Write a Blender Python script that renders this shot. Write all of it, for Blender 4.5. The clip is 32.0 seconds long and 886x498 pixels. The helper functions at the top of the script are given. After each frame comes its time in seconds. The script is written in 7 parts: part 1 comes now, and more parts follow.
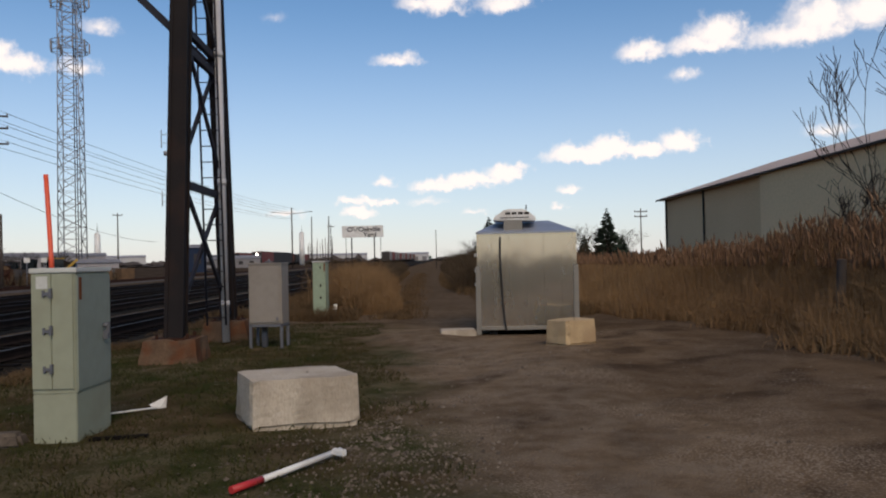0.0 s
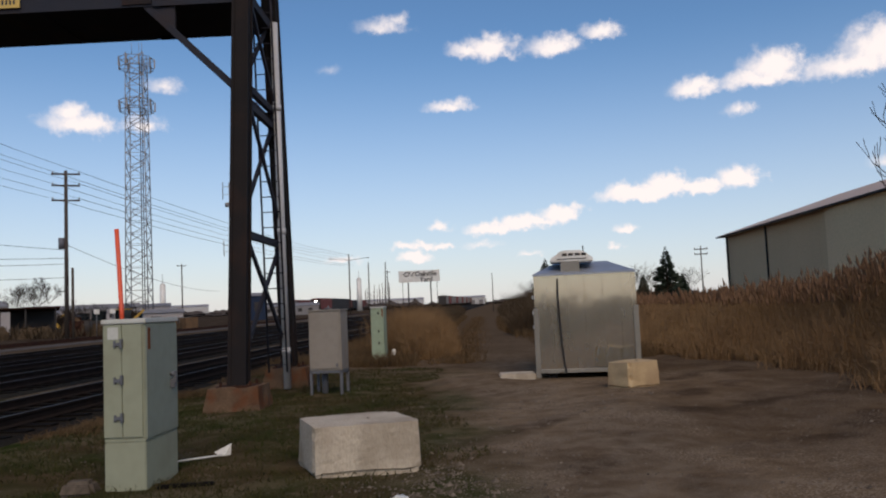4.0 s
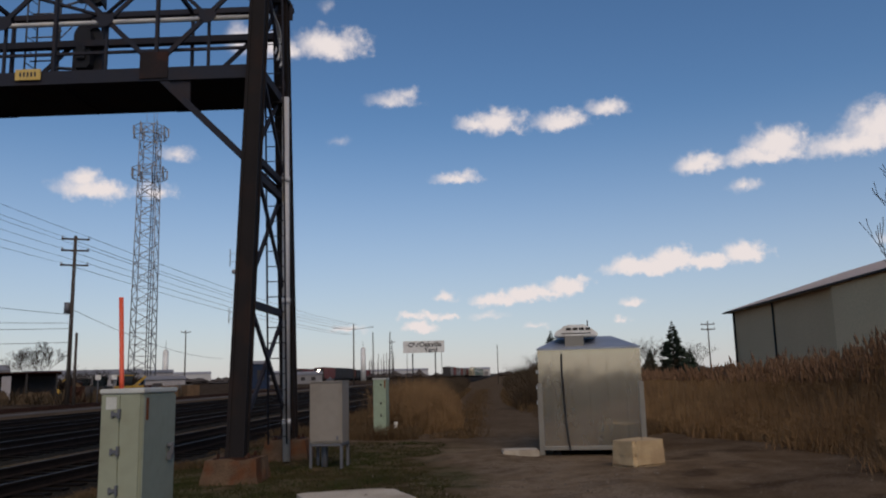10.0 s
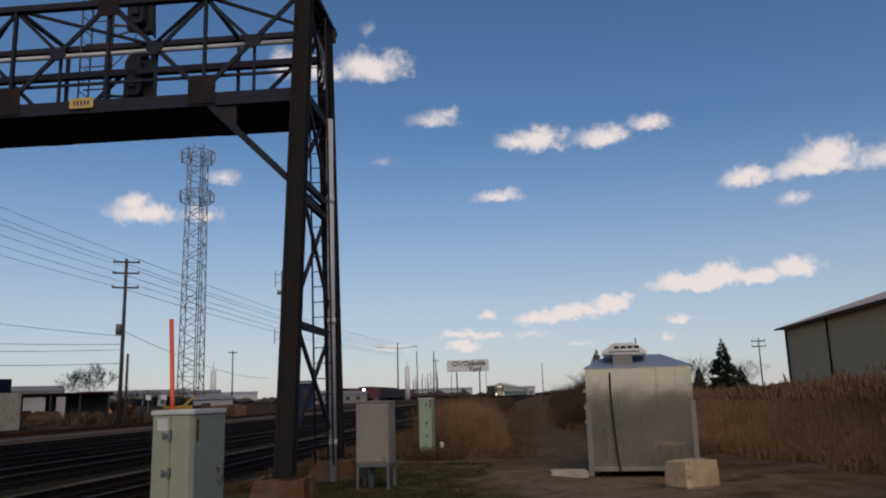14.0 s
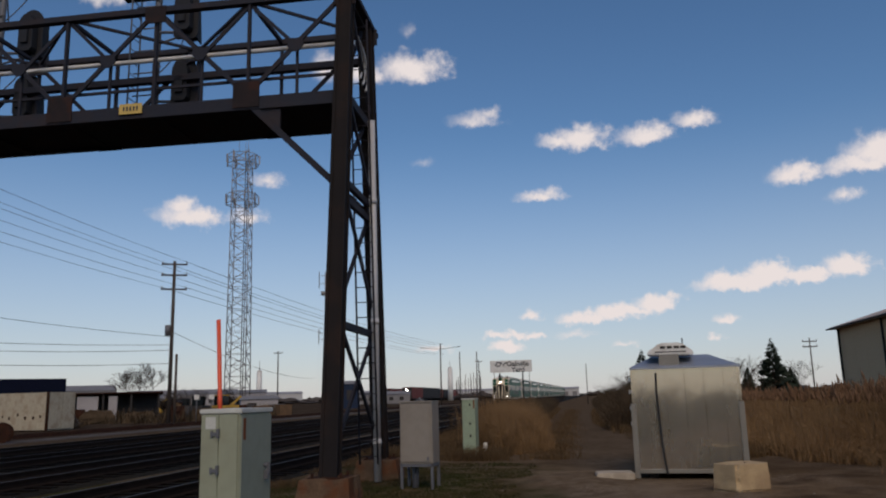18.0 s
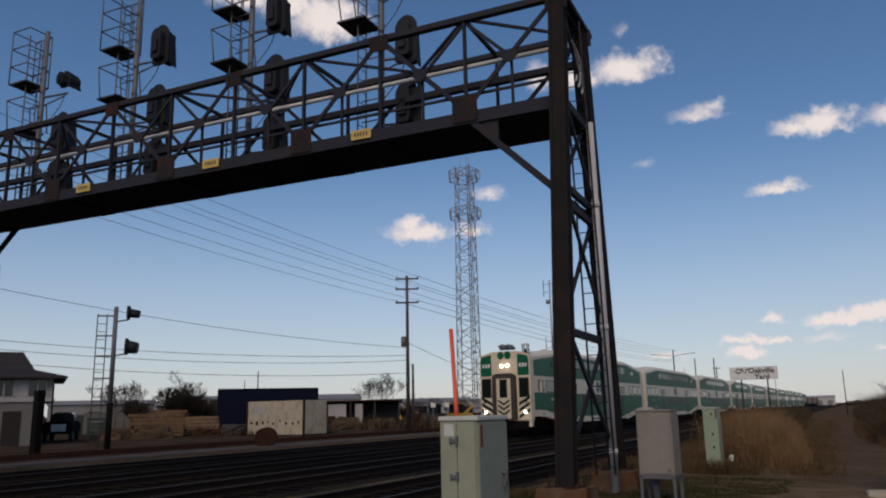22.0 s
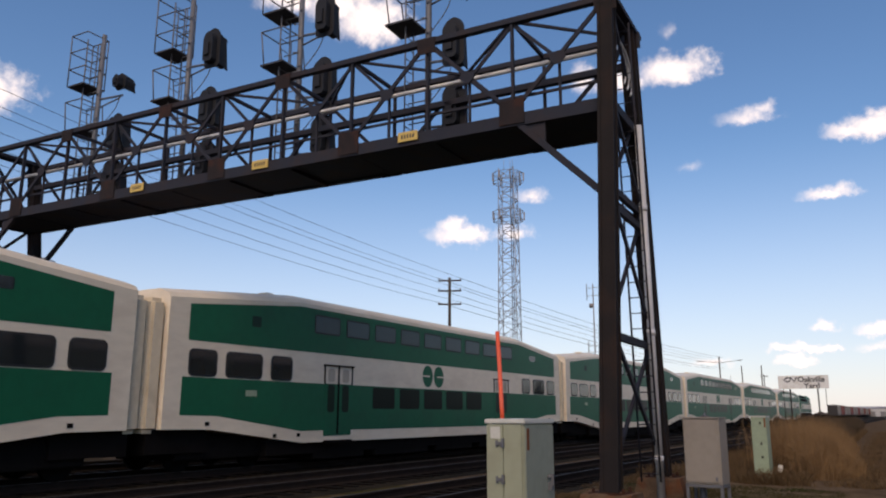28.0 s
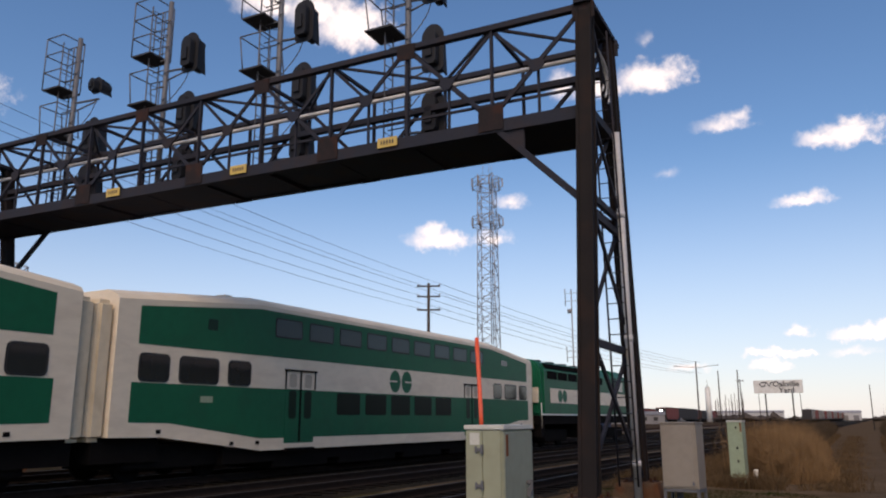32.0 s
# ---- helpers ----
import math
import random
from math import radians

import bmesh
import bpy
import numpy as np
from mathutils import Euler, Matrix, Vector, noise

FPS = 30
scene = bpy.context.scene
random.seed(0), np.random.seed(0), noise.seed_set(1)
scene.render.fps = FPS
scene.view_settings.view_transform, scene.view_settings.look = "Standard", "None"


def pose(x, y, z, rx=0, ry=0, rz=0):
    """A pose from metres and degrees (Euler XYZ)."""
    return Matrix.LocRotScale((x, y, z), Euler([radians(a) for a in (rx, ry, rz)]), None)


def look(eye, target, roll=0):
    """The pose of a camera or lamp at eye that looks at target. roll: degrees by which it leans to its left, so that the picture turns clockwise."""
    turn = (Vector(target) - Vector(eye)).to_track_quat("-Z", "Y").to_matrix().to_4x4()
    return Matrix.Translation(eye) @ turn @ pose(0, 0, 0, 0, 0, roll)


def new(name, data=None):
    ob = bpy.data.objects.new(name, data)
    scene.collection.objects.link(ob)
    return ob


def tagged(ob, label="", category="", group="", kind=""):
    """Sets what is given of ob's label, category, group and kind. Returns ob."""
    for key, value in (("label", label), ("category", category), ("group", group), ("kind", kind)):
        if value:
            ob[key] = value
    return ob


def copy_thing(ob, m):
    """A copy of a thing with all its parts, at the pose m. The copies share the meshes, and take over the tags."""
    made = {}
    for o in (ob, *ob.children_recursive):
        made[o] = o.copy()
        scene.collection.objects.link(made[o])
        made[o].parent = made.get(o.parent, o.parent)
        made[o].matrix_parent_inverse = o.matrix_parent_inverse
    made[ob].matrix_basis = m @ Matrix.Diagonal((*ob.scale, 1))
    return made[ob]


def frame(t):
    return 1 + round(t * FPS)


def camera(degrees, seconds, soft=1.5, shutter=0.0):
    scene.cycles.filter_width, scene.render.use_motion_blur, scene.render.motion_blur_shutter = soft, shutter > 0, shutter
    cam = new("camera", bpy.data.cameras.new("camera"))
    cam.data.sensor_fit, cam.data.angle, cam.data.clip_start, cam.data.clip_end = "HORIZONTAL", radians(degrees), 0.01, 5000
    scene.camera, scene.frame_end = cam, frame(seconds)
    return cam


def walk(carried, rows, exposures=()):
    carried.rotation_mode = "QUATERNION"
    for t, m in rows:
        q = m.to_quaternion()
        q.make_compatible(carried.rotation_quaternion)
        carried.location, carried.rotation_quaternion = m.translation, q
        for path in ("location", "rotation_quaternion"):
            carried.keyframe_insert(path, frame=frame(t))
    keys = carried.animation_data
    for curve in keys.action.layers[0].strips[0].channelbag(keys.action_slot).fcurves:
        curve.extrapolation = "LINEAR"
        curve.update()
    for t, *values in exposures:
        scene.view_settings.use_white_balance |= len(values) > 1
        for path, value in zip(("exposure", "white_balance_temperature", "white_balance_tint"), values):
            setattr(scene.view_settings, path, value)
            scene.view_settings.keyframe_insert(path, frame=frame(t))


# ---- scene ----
cam = camera(60.0, 32.0, soft=2.05)
# seconds, place of the hand-held camera in metres, yaw, pitch and roll in degrees
ROWS = [
    (0.0, -0.047, 0.066, 1.574, 0.02, 0.67, 1.21),
    (0.5, -0.042, 0.060, 1.569, -0.02, 0.30, 1.19),
    (1.0, -0.045, 0.058, 1.567, 1.11, 0.58, 1.14),
    (1.5, -0.049, 0.064, 1.567, 1.83, -0.38, 1.83),
    (2.0, -0.075, 0.066, 1.571, 3.91, -0.09, 1.48),
    (2.5, -0.081, 0.073, 1.584, 4.04, 1.12, 1.74),
    (3.0, -0.056, 0.058, 1.579, 2.49, 2.60, 2.72),
    (3.5, -0.064, 0.050, 1.573, 3.87, 3.64, 2.86),
    (5.5, -0.018, -0.019, 1.619, 3.54, 5.39, 1.16),
    (6.0, -0.038, -0.002, 1.622, 1.15, 6.96, 1.29),
    (6.5, -0.032, -0.012, 1.619, 2.06, 6.65, 1.64),
    (7.0, -0.030, -0.007, 1.608, 3.06, 7.39, 1.23),
    (7.5, -0.031, 0.006, 1.619, 2.93, 7.70, 1.20),
    (8.0, -0.029, 0.009, 1.616, 3.01, 8.17, 1.75),
    (8.5, -0.024, 0.003, 1.618, 3.26, 7.67, 1.39),
    (9.0, -0.039, 0.020, 1.624, 2.42, 9.11, 0.03),
    (9.5, -0.017, -0.008, 1.610, 4.08, 8.94, 1.17),
    (10.0, -0.021, -0.002, 1.612, 4.58, 9.30, 1.43),
    (10.5, -0.045, 0.022, 1.619, 4.72, 9.12, 1.86),
    (11.0, -0.043, 0.020, 1.625, 5.57, 9.08, 1.30),
    (11.5, -0.051, 0.020, 1.610, 6.09, 9.74, 2.44),
    (12.0, -0.060, 0.040, 1.625, 6.92, 10.49, 2.16),
    (12.5, -0.056, 0.037, 1.622, 7.03, 10.54, 1.94),
    (13.0, -0.054, 0.038, 1.623, 7.13, 10.61, 2.00),
    (13.5, -0.054, 0.036, 1.619, 7.51, 10.65, 1.89),
    (14.0, -0.062, 0.049, 1.625, 7.83, 10.77, 1.61),
    (14.5, -0.058, 0.057, 1.624, 7.79, 10.90, 1.80),
    (16.5, -0.073, 0.070, 1.624, 9.50, 10.83, 1.89),
    (17.0, -0.070, 0.065, 1.620, 10.27, 10.66, 2.02),
    (17.5, -0.068, 0.060, 1.624, 10.73, 10.60, 1.46),
    (18.0, -0.071, 0.063, 1.619, 10.99, 10.89, 1.43),
    (18.5, -0.077, 0.072, 1.620, 11.62, 11.01, 1.46),
    (19.0, -0.075, 0.065, 1.618, 12.04, 10.85, 1.66),
    (19.5, -0.071, 0.060, 1.619, 12.30, 11.09, 1.65),
    (20.0, -0.071, 0.070, 1.617, 12.82, 11.07, 1.58),
    (20.5, -0.086, 0.088, 1.618, 14.80, 11.62, 1.96),
    (21.0, -0.105, 0.115, 1.614, 18.99, 11.72, 1.66),
    (21.5, -0.122, 0.153, 1.611, 23.55, 11.23, 1.66),
    (22.0, -0.153, 0.178, 1.615, 27.74, 11.88, 1.15),
    (22.5, -0.172, 0.170, 1.610, 29.00, 12.73, 1.08),
    (23.0, -0.190, 0.170, 1.625, 30.35, 12.73, 0.44),
    (23.5, -0.202, 0.171, 1.646, 31.53, 13.16, 0.41),
    (24.0, -0.215, 0.156, 1.666, 33.84, 13.18, 0.58),
    (24.5, -0.211, 0.152, 1.666, 33.64, 12.94, -0.08),
    (25.0, -0.213, 0.143, 1.655, 33.78, 12.99, 0.37),
    (25.5, -0.206, 0.143, 1.640, 32.97, 12.75, -0.09),
    (27.5, -0.191, 0.143, 1.615, 31.20, 12.16, 0.25),
    (28.0, -0.194, 0.133, 1.613, 30.70, 12.05, -0.15),
    (28.5, -0.197, 0.138, 1.618, 30.60, 12.19, -0.01),
    (29.0, -0.198, 0.140, 1.617, 30.72, 12.34, 0.24),
    (29.5, -0.198, 0.137, 1.614, 30.40, 11.79, 0.57),
    (30.0, -0.203, 0.137, 1.609, 30.45, 12.10, 0.46),
    (30.5, -0.197, 0.135, 1.616, 30.17, 12.31, 0.47),
    (31.0, -0.189, 0.127, 1.618, 29.89, 12.56, 0.22),
    (31.5, -0.189, 0.119, 1.618, 29.50, 12.44, 0.28),
    (32.0, -0.190, 0.115, 1.619, 29.15, 12.46, 0.10),
]
EXPOSURES = [(0.0, 0.34, 7000, 13), (2.0, 0.27, 6900, 14), (4.5, 0.25, 6850, 14), (6.0, 0.15, 6800, 14), (7.0, 0.16, 6800, 14), (8.0, -0.04, 6800, 14), (9.0, -0.07, 6800, 14), (13.0, -0.1, 6800, 14), (22.0, -0.07, 6950, 15), (23.0, 0.0, 7000, 16),
             (24.5, 0.33, 7100, 18), (28.0, 0.5, 7250, 19), (32.0, 0.52, 7250, 19)]
walk(cam, [(t, pose(x, y, z, 90 + pitch, roll, yaw)) for t, x, y, z, yaw, pitch, roll in ROWS],
     EXPOSURES)

# ---------------------------------------------------------------- sky and sun
SUN_EL, SUN_AZ = 42.0, 162.0          # degrees; azimuth clockwise from +y
# clouds: azimuth to the left of +y, elevation, half width, half height, density
HIGH_CLOUDS = [(12.9, 24.2, 2.7, 1.05, 1), (16.6, 23.9, 2.4, .8, .8), (19.7, 24.2, 1.0, 1.0, .8), (8.0, 20.3, 1.9, .55, .6), (7.0, 20.7, .9, .4, .5), (-0.2, 18.6, 2.2, .85, 1), (1.6, 18.5, 1.5, .55, .8),
    (-5.0, 18.4, 2.1, .7, .9), (-8.5, 19.1, 1.6, .55, .8), (3.3, 14.6, 1.7, .38, .75), (2.6, 14.8, .9, .38, .6), (-14.7, 14.4, 1.6, .7, 1), (13.0, 26.8, .6, .5, .3), (12.1, 17.4, .8, .35, .25)]
RIGHT_CLOUDS = [(-20.0, 15.2, 2.0, 1.15, 1), (-19.4, 14.5, 3.0, .6, 1), (-17.7, 12.5, 1.0, .45, .65), (-26.8, 15.4, 2.6, 1.3, 1), (-25.4, 14.6, 3.8, .9, 1), (-29.5, 15.6, 2.4, 1.2, 1), (-26.7, 8.1, 1.3, .5, .5),
    (-10.6, 7.4, 3.0, .55, 1), (-12.6, 7.7, 1.8, .75, 1), (-9.2, 7.6, 1.0, .6, .9), (-14.6, 7.5, 1.6, .5, 1), (-17.4, 7.9, 1.5, .7, 1)]
LOW_CLOUDS = [(0.6, 5.5, 1.6, .5, 1), (-1.9, 5.7, 1.9, .55, 1), (-4.9, 6.3, 1.6, .58, 1), (-3.4, 5.9, 1.6, .4, .9), (4.3, 5.8, .8, .38, .7), (6.7, 4.35, 1.1, .28, .85), (5.4, 4.45, .6, .3, .8), (4.1, 4.3, 1.0, .25, .75), (6.2, 3.5, 1.2, .4, 1), (1.2, 4.3, 1.3, .25, .4),
    (-9.5, 4.9, .9, .35, .8), (-8.7, 3.7, .5, .28, .6), (11.6, 3.5, 1.2, .3, .55), (-2.2, 3.3, .8, .2, .5), (29.2, 13.2, 2.5, .75, 1), (29.9, 13.8, 1.2, .6, 1), (25.2, 13.3, 1.3, .55, .75), (23.8, 15.9, 1.5, .5, .6)]
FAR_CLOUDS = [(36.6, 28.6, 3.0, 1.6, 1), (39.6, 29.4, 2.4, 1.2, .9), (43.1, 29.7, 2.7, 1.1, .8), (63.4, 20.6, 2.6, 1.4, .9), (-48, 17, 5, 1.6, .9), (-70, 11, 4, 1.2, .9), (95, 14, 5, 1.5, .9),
    # the last four are unseen, added behind the camera to whiten the sky light
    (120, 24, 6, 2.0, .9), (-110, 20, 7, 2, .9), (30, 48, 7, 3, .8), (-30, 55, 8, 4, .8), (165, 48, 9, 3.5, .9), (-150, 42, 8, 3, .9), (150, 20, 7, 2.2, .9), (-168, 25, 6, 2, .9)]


def sky():
    world = bpy.data.worlds.new("world")
    scene.world = world
    world.use_nodes = True
    nt = world.node_tree
    N, L = nt.nodes, nt.links
    N.clear()

    def math_node(op, a, b=None, c=None):
        n = N.new("ShaderNodeMath")
        n.operation = op
        for i, v in enumerate((a, b, c)):
            if v is None:
                continue
            if isinstance(v, (int, float)):
                n.inputs[i].default_value = v
            else:
                L.new(v, n.inputs[i])
        return n.outputs[0]

    out, bg = N.new("ShaderNodeOutputWorld"), N.new("ShaderNodeBackground")
    nishita = N.new("ShaderNodeTexSky")
    nishita.sky_type = 'NISHITA'
    nishita.sun_disc = False
    nishita.sun_elevation, nishita.sun_rotation = radians(SUN_EL), radians(SUN_AZ)
    nishita.altitude, nishita.air_density, nishita.dust_density, nishita.ozone_density = 100, 1.0, 0.25, 2.4
    coord, sep = N.new("ShaderNodeTexCoord"), N.new("ShaderNodeSeparateXYZ")
    L.new(coord.outputs["Generated"], sep.inputs[0])

    def cloud_noise(scale, detail, rough):
        n = N.new("ShaderNodeTexNoise")
        n.inputs["Scale"].default_value, n.inputs["Detail"].default_value, n.inputs["Roughness"].default_value = scale, detail, rough
        L.new(coord.outputs["Generated"], n.inputs["Vector"])
        return n

    billow, fine = cloud_noise(46.0, 5.0, 0.62), cloud_noise(120.0, 4.0, 0.6)
    x, y, z = sep.outputs
    az = math_node("MULTIPLY", math_node("ARCTAN2", math_node("MULTIPLY", x, -1), y), 57.2958)
    el = math_node("MULTIPLY", math_node("ARCSINE", z), 57.2958)
    level = el
    # the billows bend every outline
    push = N.new("ShaderNodeSeparateXYZ")
    L.new(billow.outputs["Color"], push.inputs[0])
    az = math_node("ADD", az, math_node("MULTIPLY_ADD", push.outputs[0], 2.2, -1.1))
    el = math_node("ADD", el, math_node("MULTIPLY_ADD", push.outputs[1], 1.5, -0.75))
    bump1 = math_node("MULTIPLY_ADD", billow.outputs["Fac"], 1.3, -0.65)
    bump2 = math_node("MULTIPLY_ADD", fine.outputs["Fac"], 0.5, -0.25)
    wobble = math_node("ADD", bump1, bump2)
    total = None
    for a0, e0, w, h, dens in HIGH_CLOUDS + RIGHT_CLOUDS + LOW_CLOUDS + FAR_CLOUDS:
        u = math_node("MULTIPLY", math_node("ADD", az, -a0), 1.0 / w)
        v = math_node("MULTIPLY", math_node("ADD", el, -e0 + 0.25 * h), 0.80 / h)
        v = math_node("MAXIMUM", v, math_node("MULTIPLY", v, -1.6))     # flat underside
        r = math_node("SQRT", math_node("ADD", math_node("MULTIPLY", u, u), math_node("MULTIPLY", v, v)))
        d = math_node("MULTIPLY", math_node("ADD", math_node("SUBTRACT", 1.34, r), wobble), dens * (1.3 if e0 < 9 else 1.0))
        total = d if total is None else math_node("MAXIMUM", total, d)
    ramp = N.new("ShaderNodeMapRange")
    ramp.interpolation_type = "SMOOTHSTEP"
    ramp.inputs["From Min"].default_value, ramp.inputs["From Max"].default_value = -0.05, 1.05
    L.new(total, ramp.inputs["Value"])
    # thin haze low over the horizon
    haze = N.new("ShaderNodeMapRange")
    haze.interpolation_type = "SMOOTHSTEP"
    haze.inputs["From Min"].default_value, haze.inputs["From Max"].default_value = 20.0, -2.0
    haze.inputs["To Max"].default_value = 0.68
    L.new(level, haze.inputs["Value"])
    hazed = N.new("ShaderNodeMixRGB")
    hazed.inputs[2].default_value = (4.45, 5.05, 6.4, 1)
    L.new(haze.outputs[0], hazed.inputs[0])
    vivid = N.new("ShaderNodeHueSaturation")
    vivid.inputs["Saturation"].default_value = 1.2
    L.new(nishita.outputs[0], vivid.inputs["Color"])
    L.new(vivid.outputs[0], hazed.inputs[1])
    mixed = N.new("ShaderNodeMixRGB")
    mixed.inputs[2].default_value = (8.3, 7.9, 7.9, 1)
    L.new(ramp.outputs[0], mixed.inputs[0])
    L.new(hazed.outputs[0], mixed.inputs[1])
    L.new(mixed.outputs[0], bg.inputs[0])
    bg.inputs[1].default_value = 0.10
    L.new(bg.outputs[0], out.inputs[0])


sky()
sun = new("sun", bpy.data.lights.new("sun", "SUN"))
sun.data.energy, sun.data.angle, sun.data.color = 1.6, radians(44), (1.0, 0.83, 0.62)
sun.matrix_world = look((0, 0, 60), (-math.sin(radians(SUN_AZ)) * math.cos(radians(SUN_EL)), -math.cos(radians(SUN_AZ)) * math.cos(radians(SUN_EL)), 60 - math.sin(radians(SUN_EL))))


# ---------------------------------------------------------------- materials
def material(name, colour, rough=0.8, metal=0.0, second=None, amount=0.5, scale=3.0, fine=40.0, bump=0.15, stain=None, stain_scale=0.8, stain_amount=0.3, stretch=(1, 1, 1), spread=0.0, emit=0.0, depth=0.01, spec=0.5, island=0.0):
    """Two tones mixed by noise at two scales, a stain tone with a shape of its own, fine relief."""
    m = bpy.data.materials.new(name)
    m.use_nodes = True
    nt = m.node_tree
    N, L = nt.nodes, nt.links
    b = N["Principled BSDF"]
    b.inputs["Roughness"].default_value, b.inputs["Metallic"].default_value = rough, metal
    b.inputs["Specular IOR Level"].default_value = 0.04 if rough >= 0.85 else spec
    second = second or tuple(c * 0.72 for c in colour)
    tc, mp = N.new("ShaderNodeTexCoord"), N.new("ShaderNodeMapping")
    mp.inputs["Scale"].default_value = stretch
    L.new(tc.outputs["Object"], mp.inputs[0])

    def nz(sc, det=4.0):
        n = N.new("ShaderNodeTexNoise")
        n.inputs["Scale"].default_value, n.inputs["Detail"].default_value = sc, det
        L.new(mp.outputs[0], n.inputs["Vector"])
        return n.outputs["Fac"]

    def ramp(v, lo, hi, top):
        r = N.new("ShaderNodeMapRange")
        r.inputs["From Min"].default_value, r.inputs["From Max"].default_value, r.inputs["To Max"].default_value = lo, hi, top
        L.new(v, r.inputs["Value"])
        return r.outputs[0]

    def mix(f, a, c):
        x = N.new("ShaderNodeMixRGB")
        L.new(f, x.inputs[0])
        for s, v in ((1, a), (2, c)):
            if isinstance(v, tuple):
                x.inputs[s].default_value = (*v, 1)
            else:
                L.new(v, x.inputs[s])
        return x.outputs[0]

    big, small = nz(scale), nz(fine, 6.0)
    col = mix(ramp(big, 0.35, 0.65, amount), tuple(colour), tuple(second))
    col = mix(ramp(small, 0.4, 0.75, amount * 0.6), col, tuple(c * 0.6 for c in second))
    if stain:
        col = mix(ramp(nz(stain_scale, 8.0), 0.5, 0.62, stain_amount), col, tuple(stain))
    if spread:
        info = N.new("ShaderNodeObjectInfo")
        hsv = N.new("ShaderNodeHueSaturation")
        L.new(ramp(info.outputs["Random"], 0, 1, 1), hsv.inputs["Fac"])
        hsv.inputs["Value"].default_value = 1 + spread
        L.new(col, hsv.inputs["Color"])
        col = hsv.outputs[0]
    if island:
        geo = N.new("ShaderNodeNewGeometry")
        col = mix(ramp(geo.outputs["Random Per Island"], 0, 1, island), col, tuple(c * 0.35 for c in second))
    L.new(col, b.inputs["Base Color"])
    if bump:
        bp = N.new("ShaderNodeBump")
        bp.inputs["Strength"].default_value, bp.inputs["Distance"].default_value = bump, depth
        L.new(small, bp.inputs["Height"])
        L.new(bp.outputs[0], b.inputs["Normal"])
    if emit:
        b.inputs["Emission Color"].default_value, b.inputs["Emission Strength"].default_value = (*colour, 1), emit
    return m


M = {}
M["black_steel"] = material("black_painted_steel", (0.026, 0.029, 0.041), 0.7, 0.0, (0.031, 0.030, 0.036), 0.6, 2.5, 30, 0.2, (0.050, 0.030, 0.022), 1.6, 0.3, spec=0.12)
M["steel_gusset"] = material("rust_blushed_steel", (0.030, 0.022, 0.022), 0.8, 0.0, (0.020, 0.018, 0.020), 0.6, 4, 30, 0.2, (0.060, 0.026, 0.018), 2.6, 0.55, spec=0.1)
M["rust_plate"] = material("rusty_steel", (0.055, 0.024, 0.015), 0.85, 0.0, (0.022, 0.014, 0.012), 0.7, 4, 40, 0.3)
M["galv"] = material("galvanised_steel", (0.15, 0.155, 0.17), 0.6, 0.3, (0.11, 0.115, 0.13), 0.5, 5, 50, 0.08, spec=0.2)
M["grating"] = material("grey_grating", (0.060, 0.062, 0.068), 0.75, 0.1, (0.045, 0.046, 0.05), 0.5, 5, 40, 0.2, spec=0.1)
M["leg_steel"] = material("dark_leg_steel", (0.0165, 0.0145, 0.0150), 0.75, 0.0, (0.022, 0.018, 0.017), 0.6, 1.8, 30, 0.2, (0.040, 0.022, 0.016), 1.3, 0.35, spec=0.08)
M["conduit"] = material("grey_conduit", (0.60, 0.59, 0.58), 0.5, 0.1, (0.50, 0.49, 0.48), 0.5, 2, 30, 0.05)
M["aluminium"] = material("dull_aluminium", (0.27, 0.245, 0.205), 0.45, 0.6, (0.235, 0.21, 0.175), 0.5, 1.6, 7, 0.02, (0.19, 0.17, 0.14), 1.2, 0.35, (1, 1, 0.35))


def add_sheen(m, colour, rough, share):
    """Lays a smooth mirror-like share over a dull metal: mill-finish sheet, wavy at hand's width."""
    nt = m.node_tree
    N, L = nt.nodes, nt.links
    out, body = N["Material Output"], N["Principled BSDF"]
    g, mixer, nz, bp, tc, mp = [N.new("ShaderNode" + k) for k in ("BsdfGlossy", "MixShader", "TexNoise", "Bump", "TexCoord", "Mapping")]
    g.inputs["Color"].default_value, g.inputs["Roughness"].default_value = (*colour, 1), rough
    mp.inputs["Scale"].default_value = (1, 1, 0.4)
    nz.inputs["Scale"].default_value, nz.inputs["Detail"].default_value = 2.2, 2.0
    bp.inputs["Strength"].default_value, bp.inputs["Distance"].default_value = 0.25, 0.015
    L.new(tc.outputs["Object"], mp.inputs[0])
    L.new(mp.outputs[0], nz.inputs["Vector"])
    L.new(nz.outputs["Fac"], bp.inputs["Height"])
    L.new(bp.outputs[0], g.inputs["Normal"])
    mixer.inputs[0].default_value = share
    L.new(body.outputs[0], mixer.inputs[1])
    L.new(g.outputs[0], mixer.inputs[2])
    L.new(mixer.outputs[0], out.inputs["Surface"])


add_sheen(M["aluminium"], (0.84, 0.74, 0.58), 0.075, 0.5)
M["alu_post"] = material("aluminium_trim", (0.25, 0.23, 0.195), 0.5, 0.4, None, 0.4, 3, 30, 0.05)
M["roof_alu"] = material("roof_sheet", (0.33, 0.36, 0.42), 0.5, 0.4, None, 0.5, 3, 30, 0.05)
M["cab_green"] = material("grey_green_paint", (0.29, 0.305, 0.22), 0.55, 0.0, (0.26, 0.275, 0.195), 0.35, 2, 9, 0.02, (0.20, 0.18, 0.125), 1.8, 0.22, spec=0.25)
